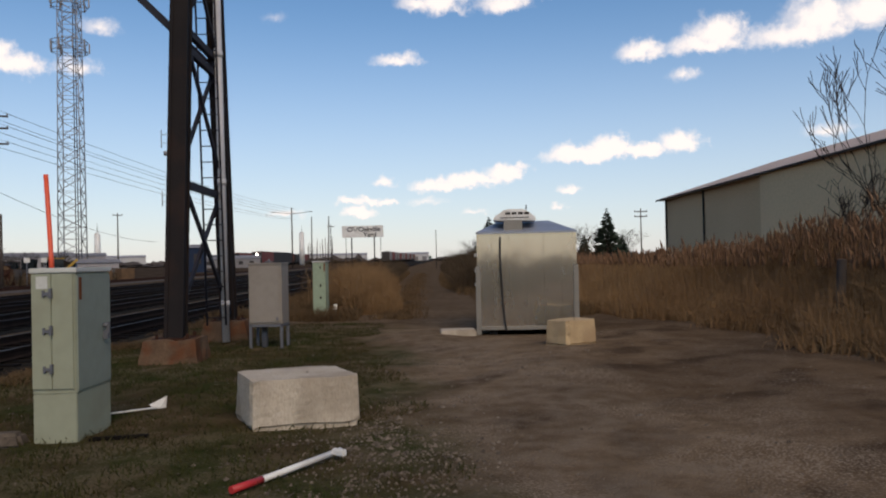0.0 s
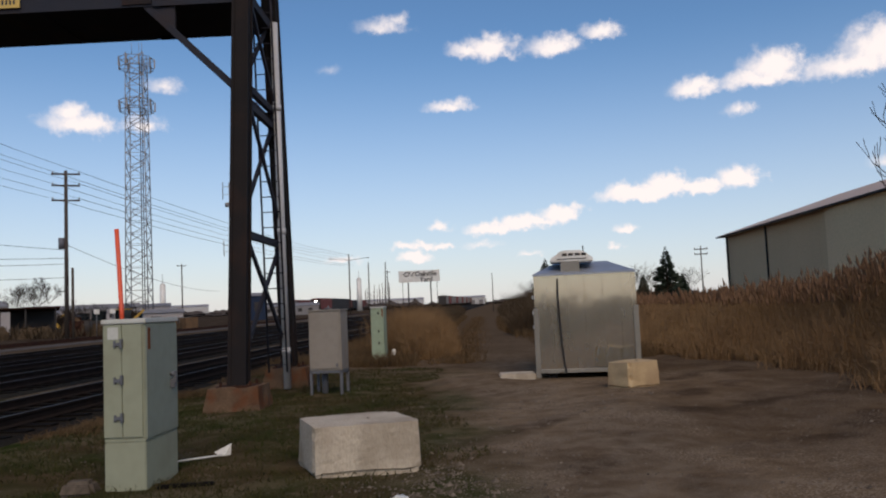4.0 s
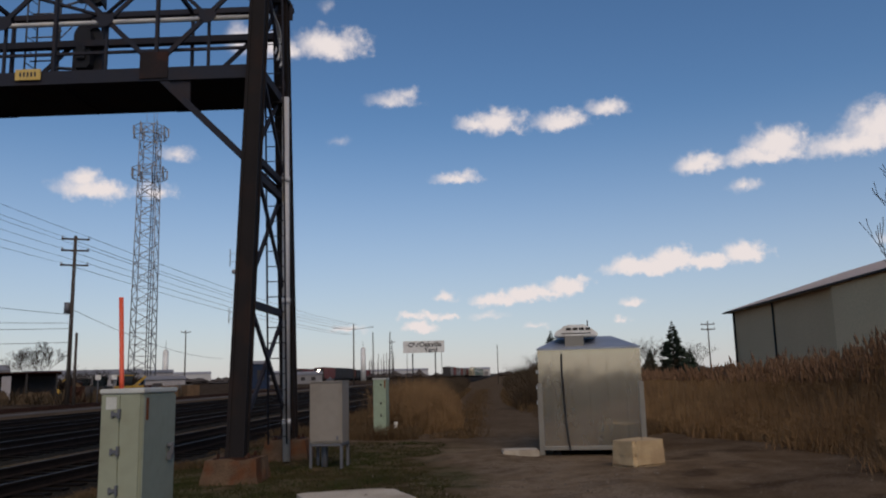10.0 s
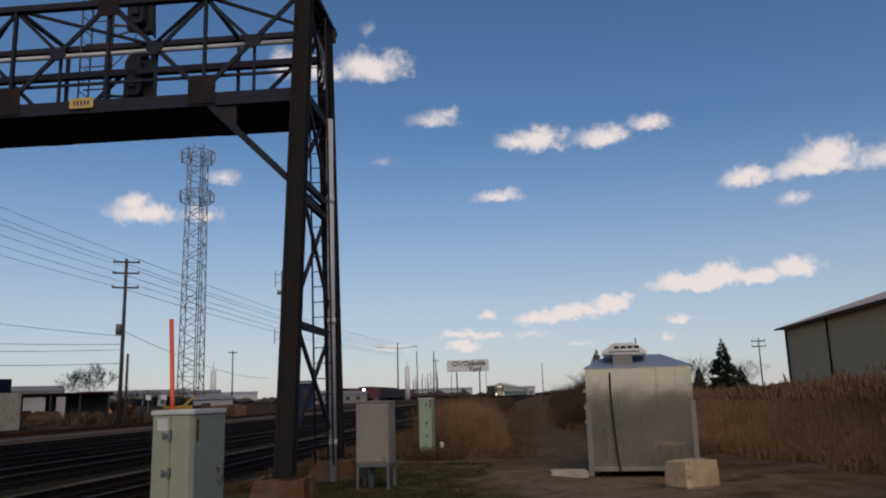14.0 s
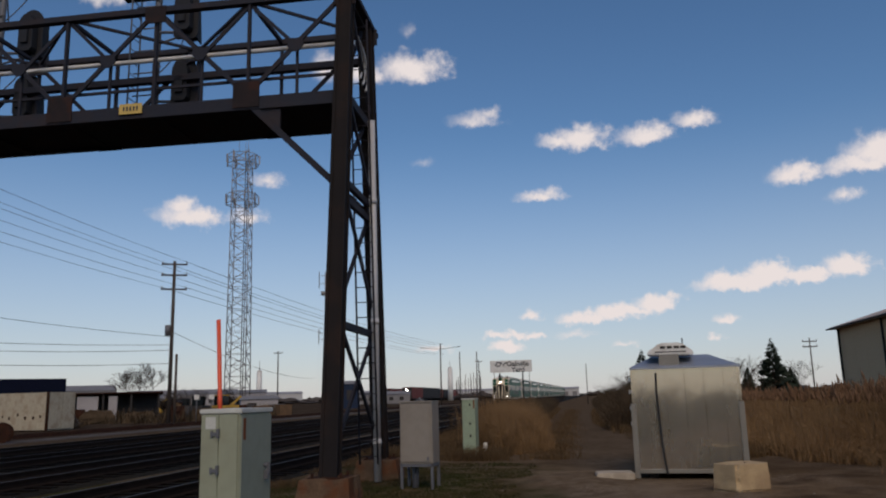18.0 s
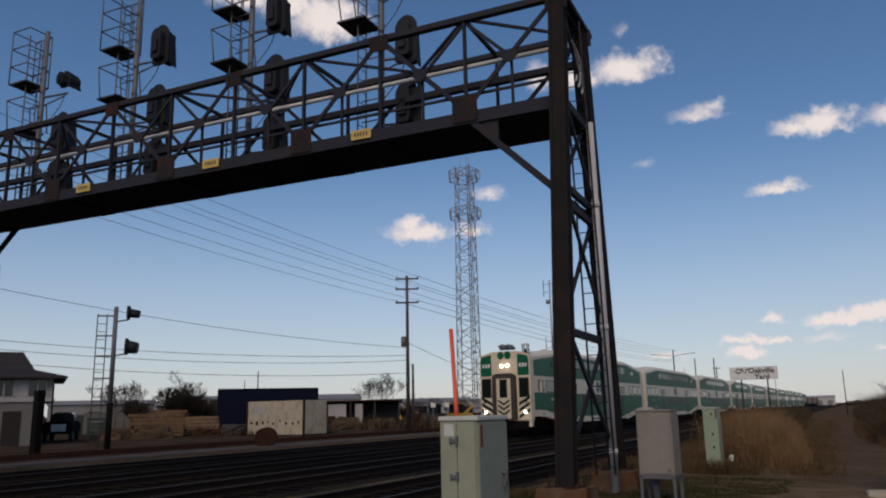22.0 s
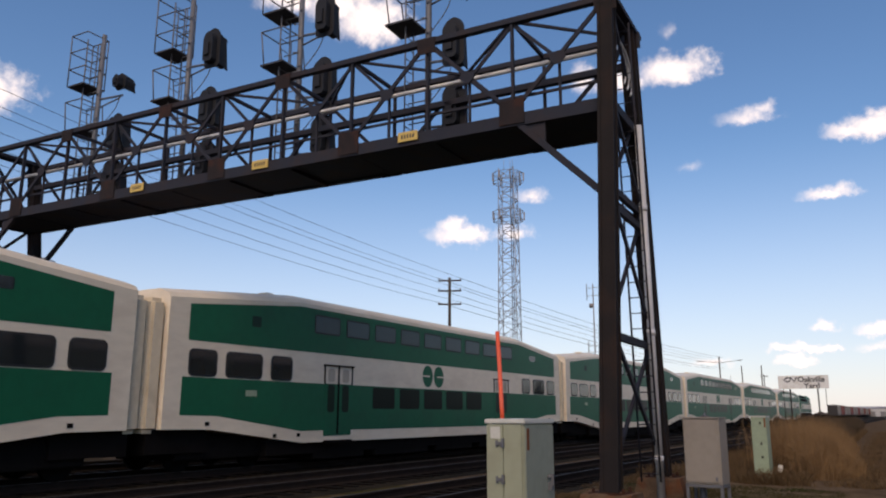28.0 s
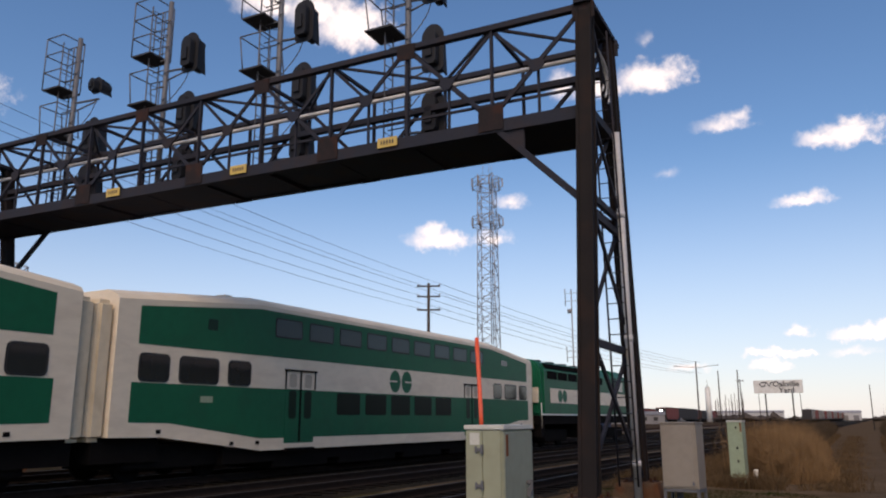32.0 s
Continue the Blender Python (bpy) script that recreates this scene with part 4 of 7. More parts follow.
def build_mint_pedestal():
    c = thing("pedestal_box", "narrow mint-green signal pedestal with a rusted edge", "cabinet", pose(-3.48, 21.5, 0.0, 0, 0, -3))
    part("body", bevelled(box(B(), 0, 0, 0.73, 0.36, 0.42, 1.58), 0.01), "mint", c)
    part("door", bevelled(box(B(), -0.02, -0.215, 0.80, 0.30, 0.012, 1.36), 0.004), "mint", c)
    part("rust_run", box(B(), 0.15, -0.224, 1.39, 0.04, 0.004, 0.22), "rust_streak", c)
    for z in (0.55, 0.88, 1.38):
        b = B()
        box(b, 0.04, -0.226, z, 0.05, 0.012, 0.035)
        box(b, 0.04, -0.226, z, 0.02, 0.014, 0.08)
        part("catch", b, "shed_trim", c)
    part("lid", bevelled(box(B(), 0, 0, 1.54, 0.4, 0.46, 0.04), 0.01), "cab_lid", c)


build_case_on_stand()
build_mint_pedestal()
b = bevelled(box(B(), 0, 0, 0.14, 0.10, 0.10, 0.36), 0.01)
solid("marker_stub", b, "white_paint", "short white marker stub beside the pedestal", "marker post", pose(-3.19, 22.1, 0.0, 0, 5, 0))

# orange whip marker behind the cabinet, bent with age
b = B()
prev = Vector((-4.06, 8.0, -0.05))
for i in range(1, 11):
    t = i / 10
    p = Vector((-4.06 - 0.11 * t ** 1.6, 8.0 + 0.05 * t, -0.05 + 2.58 * t))
    tube(b, prev, p, 0.025, 0.025, 8)
    prev = p
bmesh.ops.remove_doubles(b, verts=list(b.verts), dist=0.012)
solid("marker_pole", b, "orange", "bent faded orange fibreglass marker pole behind the relay cabinet", "marker pole")


def rough_block(name, mat, m, sx, sy, sz, label, seed, shear=0.0):
    """A cast concrete block with chipped edges and a lifting recess."""
    b = box(B(), 0, 0, sz / 2 - 0.03, sx, sy, sz, 0, 0.965)
    bmesh.ops.subdivide_edges(b, edges=list(b.edges), cuts=11, use_grid_fill=True)
    for v in b.verts:
        q = v.co * 3.0 + Vector((seed, seed * 2, 0))
        n = noise.noise(q) * 0.016 + noise.noise(q * 4) * 0.008
        edge = sum(1 for a, s in ((abs(v.co.x), sx * 0.465), (abs(v.co.y), sy * 0.465), (abs(v.co.z - sz / 2), sz * 0.46)) if a > s)
        if edge > 1:
            n -= 0.02 + 0.060 * max(0.0, noise.noise(q * 1.9 + Vector((4, 1, 2)))) + 0.02 * abs(noise.noise(q * 5))
        d = Vector((v.co.x / sx, v.co.y / sy, (v.co.z - sz / 2) / sz))
        v.co += d.normalized() * n * 1.2
        v.co.x -= shear * v.co.y
    bk = thing(name, label, "concrete block", m)
    part("block", b, mat, bk)
    part("lifting_hook", tube(B(), (0.05, 0.0, sz - 0.06), (0.13, 0.02, sz - 0.035), 0.012), "rust_plate", bk)
    return bk


rough_block("concrete_block", "concrete", pose(-1.54, 7.68, -0.01, 0, 0, 14), 1.03, 0.84, 0.51, "pale chipped concrete block lying in the grass", 3, 0.2)
rough_block("concrete_block", "concrete_tan", pose(2.19, 13.68, 0.0, 0, 0, 38), 0.78, 0.56, 0.47, "tan concrete block beside the silver hut", 9)


def build_hut():
    """Aluminium signal hut: corner posts, seamed sheets, hipped roof, rooftop unit, cable, skids."""
    h = thing("equipment_hut", "dull aluminium equipment hut raised on skids, hipped roof", "equipment hut", pose(1.66, 15.82, 0.0, 0, 0, -4))
    w, d, z0, z1 = 2.00, 2.3, 0.10, 2.05
    part("body", box(B(), 0, d / 2, (z0 + z1) / 2, w, d, z1 - z0), "aluminium", h)
    for i in range(6):
        x = -w / 2 + 0.11 + (w - 0.22) * i / 5
        part("sheet", bevelled(box(B(), x - (w - 0.22) / 10 if i else x + 0.02, -0.008, (z0 + z1) / 2, 0.006 if i else 0.03, 0.010, z1 - z0 - 0.04), 0.002, 1), "aluminium", h) if i not in (0,) else None
    for x in (-w / 2, w / 2):
        part("corner_post", bevelled(box(B(), x, 0.02, 0.68, 0.10, 0.11, 1.42), 0.01), "alu_post", h)
        part("upper_post", bevelled(box(B(), x * 0.985, 0.02, 1.71, 0.07, 0.09, 0.66), 0.008), "aluminium", h)
    part("sill", box(B(), 0, -0.03, z0 + 0.01, w - 0.1, 0.06, 0.07), "alu_post", h)
    for x in (-0.7, 0.7):
        part("skid", box(B(), x, d / 2, 0.03, 0.16, d - 0.2, 0.18), "shed_trim", h)
    b = B()
    pts = [(-w / 2 - 0.03, -0.05), (w / 2 + 0.03, -0.05), (w / 2 + 0.03, d + 0.05), (-w / 2 - 0.03, d + 0.05)]
    lo = [b.verts.new((x, y, z1)) for x, y in pts]
    up = [b.verts.new((x, y, z1 + 0.035)) for x, y in pts]
    apex = [b.verts.new((-0.55, d / 2, z1 + 0.30)), b.verts.new((0.55, d / 2, z1 + 0.30))]
    for i in range(4):
        b.faces.new((lo[i], lo[(i + 1) % 4], up[(i + 1) % 4], up[i]))
    b.faces.new(lo[::-1])
    b.faces.new((up[0], up[1], apex[1], apex[0]))
    b.faces.new((up[1], up[2], apex[1]))
    b.faces.new((up[2], up[3], apex[0], apex[1]))
    b.faces.new((up[3], up[0], apex[0]))
    part("roof", b, "roof_alu", h, "blue-grey hipped sheet roof")
    part("cable", hose(B(), [Vector((-0.535, -0.035, 1.97)), Vector((-0.545, -0.05, 1.6)), Vector((-0.53, -0.055, 1.2)), Vector((-0.515, -0.05, 0.9))], 0.021, 8), "rubber", h, "black cable down the front")
    part("cable_tail", hose(B(), [Vector((-0.515, -0.05, 0.91)), Vector((-0.50, -0.06, 0.6)), Vector((-0.475, -0.075, 0.3)), Vector((-0.44, -0.09, 0.06))], 0.021, 8), "rubber", h)
    ru = part("rooftop_unit", bevelled(prism(B(), [(-0.66, z1 + 0.27), (0.22, z1 + 0.26), (0.22, z1 + 0.34), (0.16, z1 + 0.38), (0.02, z1 + 0.46), (-0.02, z1 + 0.51), (-0.40, z1 + 0.51), (-0.44, z1 + 0.47), (-0.62, z1 + 0.38), (-0.66, z1 + 0.34)], "y", 0.15, 0.95), 0.02), "white_paint", h, "white rooftop ventilation unit")
    part("unit_base", box(B(), -0.26, 0.35, z1 + 0.15, 0.38, 0.5, 0.26), "alu_post", h)
    for i in range(4):
        part("grille", box(B(), -0.36 + 0.13 * i, 0.147, z1 + 0.42, 0.10, 0.012, 0.05), "shed_trim", ru)
    part("slot", box(B(), -0.22, 0.147, z1 + 0.33, 0.60, 0.012, 0.018), "shed_trim", ru)
    part("aerial", tube(B(), (0.04, 0.6, z1 + 0.3), (0.04, 0.6, z1 + 0.62), 0.012, n=6), "shed_trim", h)
    for z in (1.86, 1.62, 1.3, 1.0):
        part("side_lamp", box(B(), -w / 2 - 0.05, 0.3, z, 0.05, 0.06, 0.07), "white_paint", h)
    sl = bevelled(box(B(), 0, 0, 0.03, 0.72, 0.55, 0.14), 0.02)
    solid("door_slab", sl, "concrete", "low concrete step slab beside the hut", "slab", pose(0.22, 15.9, 0.0, 0, 0, 4))


build_hut()

# fallen barrier rod, second rod, flat stone
rod = thing("barrier_rod", "fallen white and red barrier rod on the ground", "barrier rod", pose(-1.50, 5.22, 0.05, 0, 0, 57))
part("tube", tube(B(), (0.28, 0, 0), (1.12, 0, 0.02), 0.023), "white_paint", rod)
part("red_tip", tube(B(), (0.0, 0, 0), (0.28, 0, 0), 0.026), "red_paint", rod)
part("bracket", bevelled(box(B(), 1.03, -0.06, 0.03, 0.05, 0.12, 0.05), 0.008), "white_paint", rod)
rod2 = thing("fallen_stake", "thin white stake lying on the grass", "stake", pose(-3.52, 7.93, 0.05, 0, -1, 32))
part("stake", tube(B(), (0, 0, 0), (0.50, 0, 0), 0.010, n=7), "white_paint", rod2)
part("tip", tube(B(), (0.49, 0, 0), (0.54, 0, 0), 0.013, 0.004, 7), "white_paint", rod2)
b = B()
fold = [b.verts.new(v) for v in ((-0.09, 0, 0.06), (0.02, -0.03, -0.01), (0.10, 0.02, 0.15), (0.08, 0.03, -0.02))]
for q in ((0, 1, 2), (1, 3, 2), (0, 2, 3), (0, 3, 1)):
    b.faces.new([fold[i] for i in q])
solid("plastic_scrap", b, "white_paint", "folded scrap of pale plastic in the grass", "litter", pose(-3.16, 8.35, 0.0))
b = bevelled(box(B(), 0, 0, 0.05, 0.34, 0.22, 0.13, 0, 0.7), 0.03)
solid("flat_stone", b, "stone", "flat brown stone by the cabinet", "stone", pose(-3.93, 6.86, 0, 0, 0, 8))
b = bevelled(box(B(), 0, 0, 0.02, 0.5, 0.07, 0.05), 0.008)
solid("timber_offcut", b, "tie", "short dark timber offcut on the grass", "timber", pose(-2.98, 6.95, 0.0, 0, 0, 10))

# old fence post among the reeds
b = bevelled(tube(B(), (0, 0, -0.1), (-0.03, 0, 1.42), 0.095, 0.08, 9, False), 0.015, 1)
solid("fence_post", b, "wood_pole", "old dark timber post at the reed edge", "post", pose(6.50, 12.8, 0, 0, 4, 0))


# ---------------------------------------------------------------- reeds and grass
def scatter(name, count, inside, height, lean, mat, plume_mat, label, seed, width=0.012):
    """Stalks with a leaf and a plume, thin folded blades, all in one mesh."""
    rng = random.Random(seed)
    V, F, V2, F2 = [], [], [], []
    made = 0
    while made < count:
        p = inside(rng)
        if p is None:
            continue
        made += 1
        x, y = p[:2]
        h = height * (rng.triangular(0.58, 1.06, 0.90) if height > 1 else rng.uniform(0.5, 1.1)) * (p[2] if len(p) > 2 else 1.0)
        a, l = rng.uniform(0, 6.28), rng.gauss(0, lean)
        dx, dy = math.cos(a) * l * h, math.sin(a) * l * h
        fa = rng.uniform(0, 3.14)
        wx, wy = math.cos(fa) * width * rng.uniform(0.6, 1.4), math.sin(fa) * width
        z0 = ground_height(x, y) - 0.03
        k = len(V)
        for t, w in ((0, 1.0), (0.5, 0.8), (1.0, 0.25)):
            V += [(x + dx * t * t - wx * w, y + dy * t * t - wy * w, z0 + h * t), (x + dx * t * t + wx * w, y + dy * t * t + wy * w, z0 + h * t)]
        F += [(k, k + 1, k + 3, k + 2), (k + 2, k + 3, k + 5, k + 4)]
        for _ in range(2):
            t = rng.uniform(0.3, 0.8)
            b0 = (x + dx * t * t, y + dy * t * t, z0 + h * t)
            la, ll = rng.uniform(0, 6.28), h * rng.uniform(0.12, 0.24)
            k = len(V)
            V += [(b0[0] - 0.005, b0[1], b0[2]), (b0[0] + 0.005, b0[1], b0[2] + 0.01), (b0[0] + math.cos(la) * ll, b0[1] + math.sin(la) * ll, b0[2] + ll * rng.uniform(-0.2, 0.8))]
            F.append((k, k + 1, k + 2))
        if plume_mat and h > 1.3 and rng.random() < 0.34:
            tx, ty, tz = x + dx, y + dy, z0 + h
            s = rng.uniform(0.10, 0.19)
            k = len(V2)
            w = s * 0.22
            V2 += [(tx, ty, tz - s * 0.5), (tx + w, ty, tz), (tx - w * 0.5, ty + w * 0.8, tz), (tx - w * 0.5, ty - w * 0.8, tz), (tx + dx * 0.08, ty + dy * 0.08, tz + s)]
            F2 += [(k, k + 1, k + 2), (k, k + 2, k + 3), (k, k + 3, k + 1), (k + 4, k + 2, k + 1), (k + 4, k + 3, k + 2), (k + 4, k + 1, k + 3)]
    ob = tagged(raw(name, V, F, mat), label, "reeds" if plume_mat else "grass", kind="stuff")
    if V2:
        pl = raw("plumes", V2, F2, plume_mat)
        pl.parent = ob
    return ob


def right_edge(y):
    """x of the reed bed's front edge on the right of the lot."""
    pts = [(-4, 12.5), (4, 8.6), (8, 6.7), (10.6, 5.9), (12.6, 6.0), (14.9, 6.0), (16.5, 5.6), (18, 5.2), (19.5, 4.7), (20.6, 3.9), (24, 3.0), (30, 1.9), (44, 0.9), (70, 0.8)]
    for (y0, x0), (y1, x1) in zip(pts, pts[1:]):
        if y0 <= y <= y1:
            return x0 + (x1 - x0) * (y - y0) / (y1 - y0)
    return 1.0


def reed_right(rng):
    y = rng.uniform(5, 44)
    deep = abs(rng.gauss(0, 3.0)) ** 1.1
    x = right_edge(y) + 0.25 * math.sin(y * 1.9) + 0.3 * noise.noise(Vector((y, 0, 4))) + deep
    tall = min(1.0, 0.24 + 0.40 * deep) * max(0.62, min(1.0, 1.12 - 0.032 * (y - 10))) * (0.98 + 0.26 * noise.noise(Vector((x * 0.45, y * 0.45, 7))) + 0.22 * noise.noise(Vector((x * 1.5, y * 1.5, 1))))
    return (x, y, tall) if x < 17 and not (0.4 < x < 3.4 and 15.3 < y < 18.6) else None


def reed_left(rng):
    y = 21.9 + abs(rng.gauss(0, 8))
    right = -1.75 - 0.05 * (y - 22) + 0.25 * math.sin(y * 2.3) + 0.5 * noise.noise(Vector((y * 0.9, 3, 1)))
    deep = abs(rng.gauss(0, 0.9))
    x = right - deep
    tall = min(1.0, 0.42 + 0.8 * deep) * min(1.0, 0.6 + 0.3 * (y - 21.9)) * (1 + 0.35 * noise.noise(Vector((x * 1.1, y * 0.8, 2))))
    return (x, y, tall) if x > -4.2 and not (x < -2.95 and y < 22.6) else None


scatter("reed_bed", 85000, reed_right, 2.24, 0.19, "reed", "plume", "tall dry brown reeds with dark plumes", 11, 0.0048)
scatter("reed_patch", 14000, reed_left, 1.5, 0.2, "reed", None, "patch of dry golden reeds beside the dirt track", 12, 0.0045)
scatter("reed_litter", 9000, lambda r: (lambda y: (right_edge(y) - abs(r.gauss(0, 0.25)) + 0.3 + 0.25 * math.sin(y * 1.9), y))(r.uniform(5, 30)), 0.34, 0.7, "reed", None, "fallen broken reed stalks along the bed", 13, 0.006)


def turf(rng):
    x, y = rng.uniform(-6.2, 0.2), rng.uniform(3.0, 19)
    n = noise.noise(Vector((x * 0.8, y * 0.8, 5)))
    return (x, y) if x + 0.12 * y + 1.3 * n < 0.25 and noise.noise(Vector((x * 2, y * 2, 9))) > -0.25 else None


scatter("grass", 30000, turf, 0.085, 0.7, "grass", None, "short dull grass round the cabinets", 14, 0.006)


def verge(rng):
    y = 20 + 60 * rng.random() ** 1.6
    q = rng.random()
    x = rng.uniform(-6.3, -1.9 - 0.02 * y) if q < 0.5 else right_edge(y) - 1.2 + abs(rng.gauss(0, 2.5))
    if q > 0.86:
        return (rng.gauss(-0.9 - 0.018 * y, 0.35), y, 0.45)
    return (x, y) if noise.noise(Vector((x * 0.6, y * 0.3, 3))) > -0.25 else None


scatter("dry_grass", 34000, verge, 0.36, 0.5, "dry_grass", None, "low dry brown grass beside the dirt track", 15, 0.009)


def scrub_left(rng):
    y = 31 + 85 * rng.random() ** 1.5
    edge = -2.3 - 0.032 * (y - 22)
    deep = abs(rng.gauss(0, 1.2))
    x = edge - deep
    clump = noise.noise(Vector((x * 0.7, y * 0.35, 8)))
    return (x, y, min(1.0, 0.45 + 0.5 * deep) * (0.85 + 0.5 * clump)) if x > -6.4 and clump > -0.3 else None


def scrub_right(rng):
    y = 34 + 80 * rng.random() ** 1.4
    deep = abs(rng.gauss(0, 3.0))
    x = 0.35 - 0.012 * (y - 40) + deep
    clump = noise.noise(Vector((x * 0.6, y * 0.3, 4)))
    return (x, y, min(1.25, 0.4 + 0.45 * deep) * (0.9 + 0.5 * clump)) if x < 9 and clump > -0.35 else None


scatter("brush", 15000, scrub_left, 1.55, 0.55, "scrub", None, "dark tangled brush beside the dirt track", 17, 0.010)
scatter("brush", 17000, scrub_right, 1.9, 0.5, "scrub", None, "dark tangled brush behind the reeds", 18, 0.010)
scatter("rough_grass", 9000, lambda r: (lambda x, y: (x, y) if noise.noise(Vector((x * 0.9, y * 0.5, 6))) > 0.05 else None)(r.uniform(-7.0, -4.8), r.uniform(10, 40)), 0.14, 0.7, "dry_grass", None, "low dry weeds beside the ballast", 16, 0.006)


def build_gravel():
    rng = random.Random(5)
    V, F = [], []
    for q in range(11000):
        x, y = rng.uniform(-5.5, 6.0), 3.0 + 15 * rng.random() ** 1.6
        if q % 5 == 0:
            x, y = rng.gauss(-0.35, 0.55), rng.gauss(6.3, 1.3)
        elif q % 5 == 1:
            x, y = rng.gauss(1.2, 1.6), rng.gauss(12.0, 1.6)
        if noise.noise(Vector((x * 0.6, y * 0.6, 2))) < -0.02 and rng.random() < 0.8:
            continue
        s = rng.uniform(0.005, 0.013) * (2.2 if rng.random() < 0.05 else 1) * (1.5 if q % 5 == 0 else 1)
        z = ground_height(x, y)
        k, a = len(V), rng.uniform(0, 6)
        for i in range(4):
            V.append((x + s * math.cos(a + i * 1.57) * rng.uniform(0.7, 1.3), y + s * math.sin(a + i * 1.57), z))
        V.append((x + s * 0.2, y, z + s * 0.9))
        F += [(k, k + 1, k + 4), (k + 1, k + 2, k + 4), (k + 2, k + 3, k + 4), (k + 3, k, k + 4)]
    tagged(raw("gravel", V, F, "stone"), "loose pale gravel on the dirt", "gravel", kind="stuff")


build_gravel()



# ---------------------------------------------------------------- shed, trees, poles, mast
def build_shed():
    s = thing("warehouse", "long tan metal-clad warehouse with a low pitched roof", "warehouse")
    X, ev = 18.0, 5.8
    part("wall", box(B(), X + 9, 52.3, ev / 2, 18, 19.4, ev), "shed_grey", s, "grey-brown cladding")
    part("wall", box(B(), X + 8.8, 21.8, ev / 2, 18.4, 41.6, ev), "shed_tan", s, "tan cladding")
    for k in range(52):
        part("panel_rib", box(B(), X - 0.402 + 0.2 + (0.2 if k > 34 else 0), 2.0 + k * 1.18, ev / 2, 0.008, 0.05, ev - 0.1), "shed_grey" if k > 34 else "shed_tan", s)
    part("corner_trim", box(B(), X - 0.25, 42.65, ev / 2, 0.12, 0.25, ev), "shed_trim", s)
    part("door_trim", box(B(), X - 0.06, 52.9, ev / 2, 0.08, 0.16, ev), "shed_trim", s)
    part("roof", prism(B(), [(X - 0.6, ev), (X - 0.6, ev + 0.12), (X + 9, ev + 3.05), (X + 18.6, ev + 0.12), (X + 18.6, ev)], "y", 0.4, 62.4), "shed_roof", s, "pale sheet roof")
    part("gutter", box(B(), X - 0.66, 31.4, ev + 0.02, 0.1, 62, 0.09), "shed_trim", s)
    part("downpipe", box(B(), X - 0.1, 61.6, ev / 2, 0.12, 0.12, ev), "shed_trim", s)


build_shed()


def branch(bm, p, d, length, r, depth, rng, spread, seg=3, rmin=0.007):
    for i in range(seg):
        d = (d + Vector((rng.gauss(0, 0.11), rng.gauss(0, 0.11), rng.uniform(-0.01, 0.1)))).normalized()
        q = p + d * (length / seg)
        r2 = max(r * 0.84, rmin)
        tube(bm, p, q, r, r2, 5 if r > 0.02 else 3)
        if depth > 0 and i > 0:
            for _ in range(1 if i < seg - 1 else 2):
                a = rng.uniform(0, 6.28)
                side = Vector((math.cos(a), math.sin(a), rng.uniform(0.1, 0.7))).normalized()
                branch(bm, q, (d * (1 - spread) + side * spread).normalized(), length * rng.uniform(0.5, 0.75), max(r2 * 0.6, rmin), depth - 1, rng, spread, seg, rmin)
        p, r = q, r2


def bare_tree(x, y, h, seed, depth=4, spread=0.5, label="bare leafless tree with fine grey branches", stems=1, group="bare trees", rmin=0.007):
    rng = random.Random(seed)
    t = thing("bare_tree", label, "tree", pose(x, y, -0.05), group)
    trunk, crown = B(), B()
    r0 = h * 0.0125
    for s in range(stems):
        a = 6.28 * s / stems + rng.uniform(0, 1)
        lean = Vector((math.cos(a) * 0.28, math.sin(a) * 0.28, 1)).normalized() if stems > 1 else Vector((rng.gauss(0, .05), rng.gauss(0, .05), 1)).normalized()
        top = lean * (h * (0.3 if stems == 1 else 0.14))
        tube(trunk, (0, 0, 0), top, r0, r0 * 0.75, 8)
        for k in range(3):
            a2 = rng.uniform(0, 6.28)
            d = (lean + Vector((math.cos(a2), math.sin(a2), 0)) * rng.uniform(0.15, 0.5)).normalized()
            branch(crown, Vector(top), d, h * rng.uniform(0.4, 0.55), r0 * 0.6, depth - 1, rng, spread, 3, rmin)
    part("trunk", trunk, "bark", t)
    part("crown", crown, "bark", t)
    return t


bare_tree(9.55, 14.2, 4.3, 21, 5, 0.34, "bare leafless tree rising out of the reeds", stems=2)
bare_tree(9.75, 17.0, 2.9, 23, 5, 0.45, "small bare tree among the reeds", stems=2)
bare_tree(-58.6, 93, 4.9, 24, 6, 0.42, stems=3, rmin=0.011)
bare_tree(-69.4, 58.0, 4.0, 26, 6, 0.45, stems=3, rmin=0.011)
bare_tree(-57.7, 55.4, 3.6, 27, 6, 0.55, "round brown leafless bush behind the timber stacks", stems=6, rmin=0.014)
for i, (x, y, h) in enumerate(((-66, 66, 3.0), (-76, 74, 3.2), (-59, 104, 3.2), (-92, 80, 3.6), (-48, 96, 2.8), (-70, 120, 3.4), (-72, 132, 3.6), (20.5, 112, 5.0), (23.5, 114, 4.8), (28, 116, 4.6), (6, 128, 4.0), (15.5, 116, 4.2))):
    bare_tree(x, y, h, 40 + i, 4, 0.6, "bushy bare tree in the distance", stems=3, group="far bare trees", rmin=0.014)


for i, (x, y, h) in enumerate(((-55.5, 48.0, 2.3), (-58.5, 55.5, 2.6), (-56.3, 57.0, 2.4), (-60, 60, 2.2), (-53, 74, 1.8), (-49, 77, 1.9), (-47, 80, 1.7), (-64, 70, 2.4), (-52, 66, 1.6), (-42, 84, 1.8))):
    bare_tree(x, y, h, 140 + i, 5, 0.5, "dense brown leafless bush at the yard's edge", stems=6, group="yard bushes", rmin=0.024)


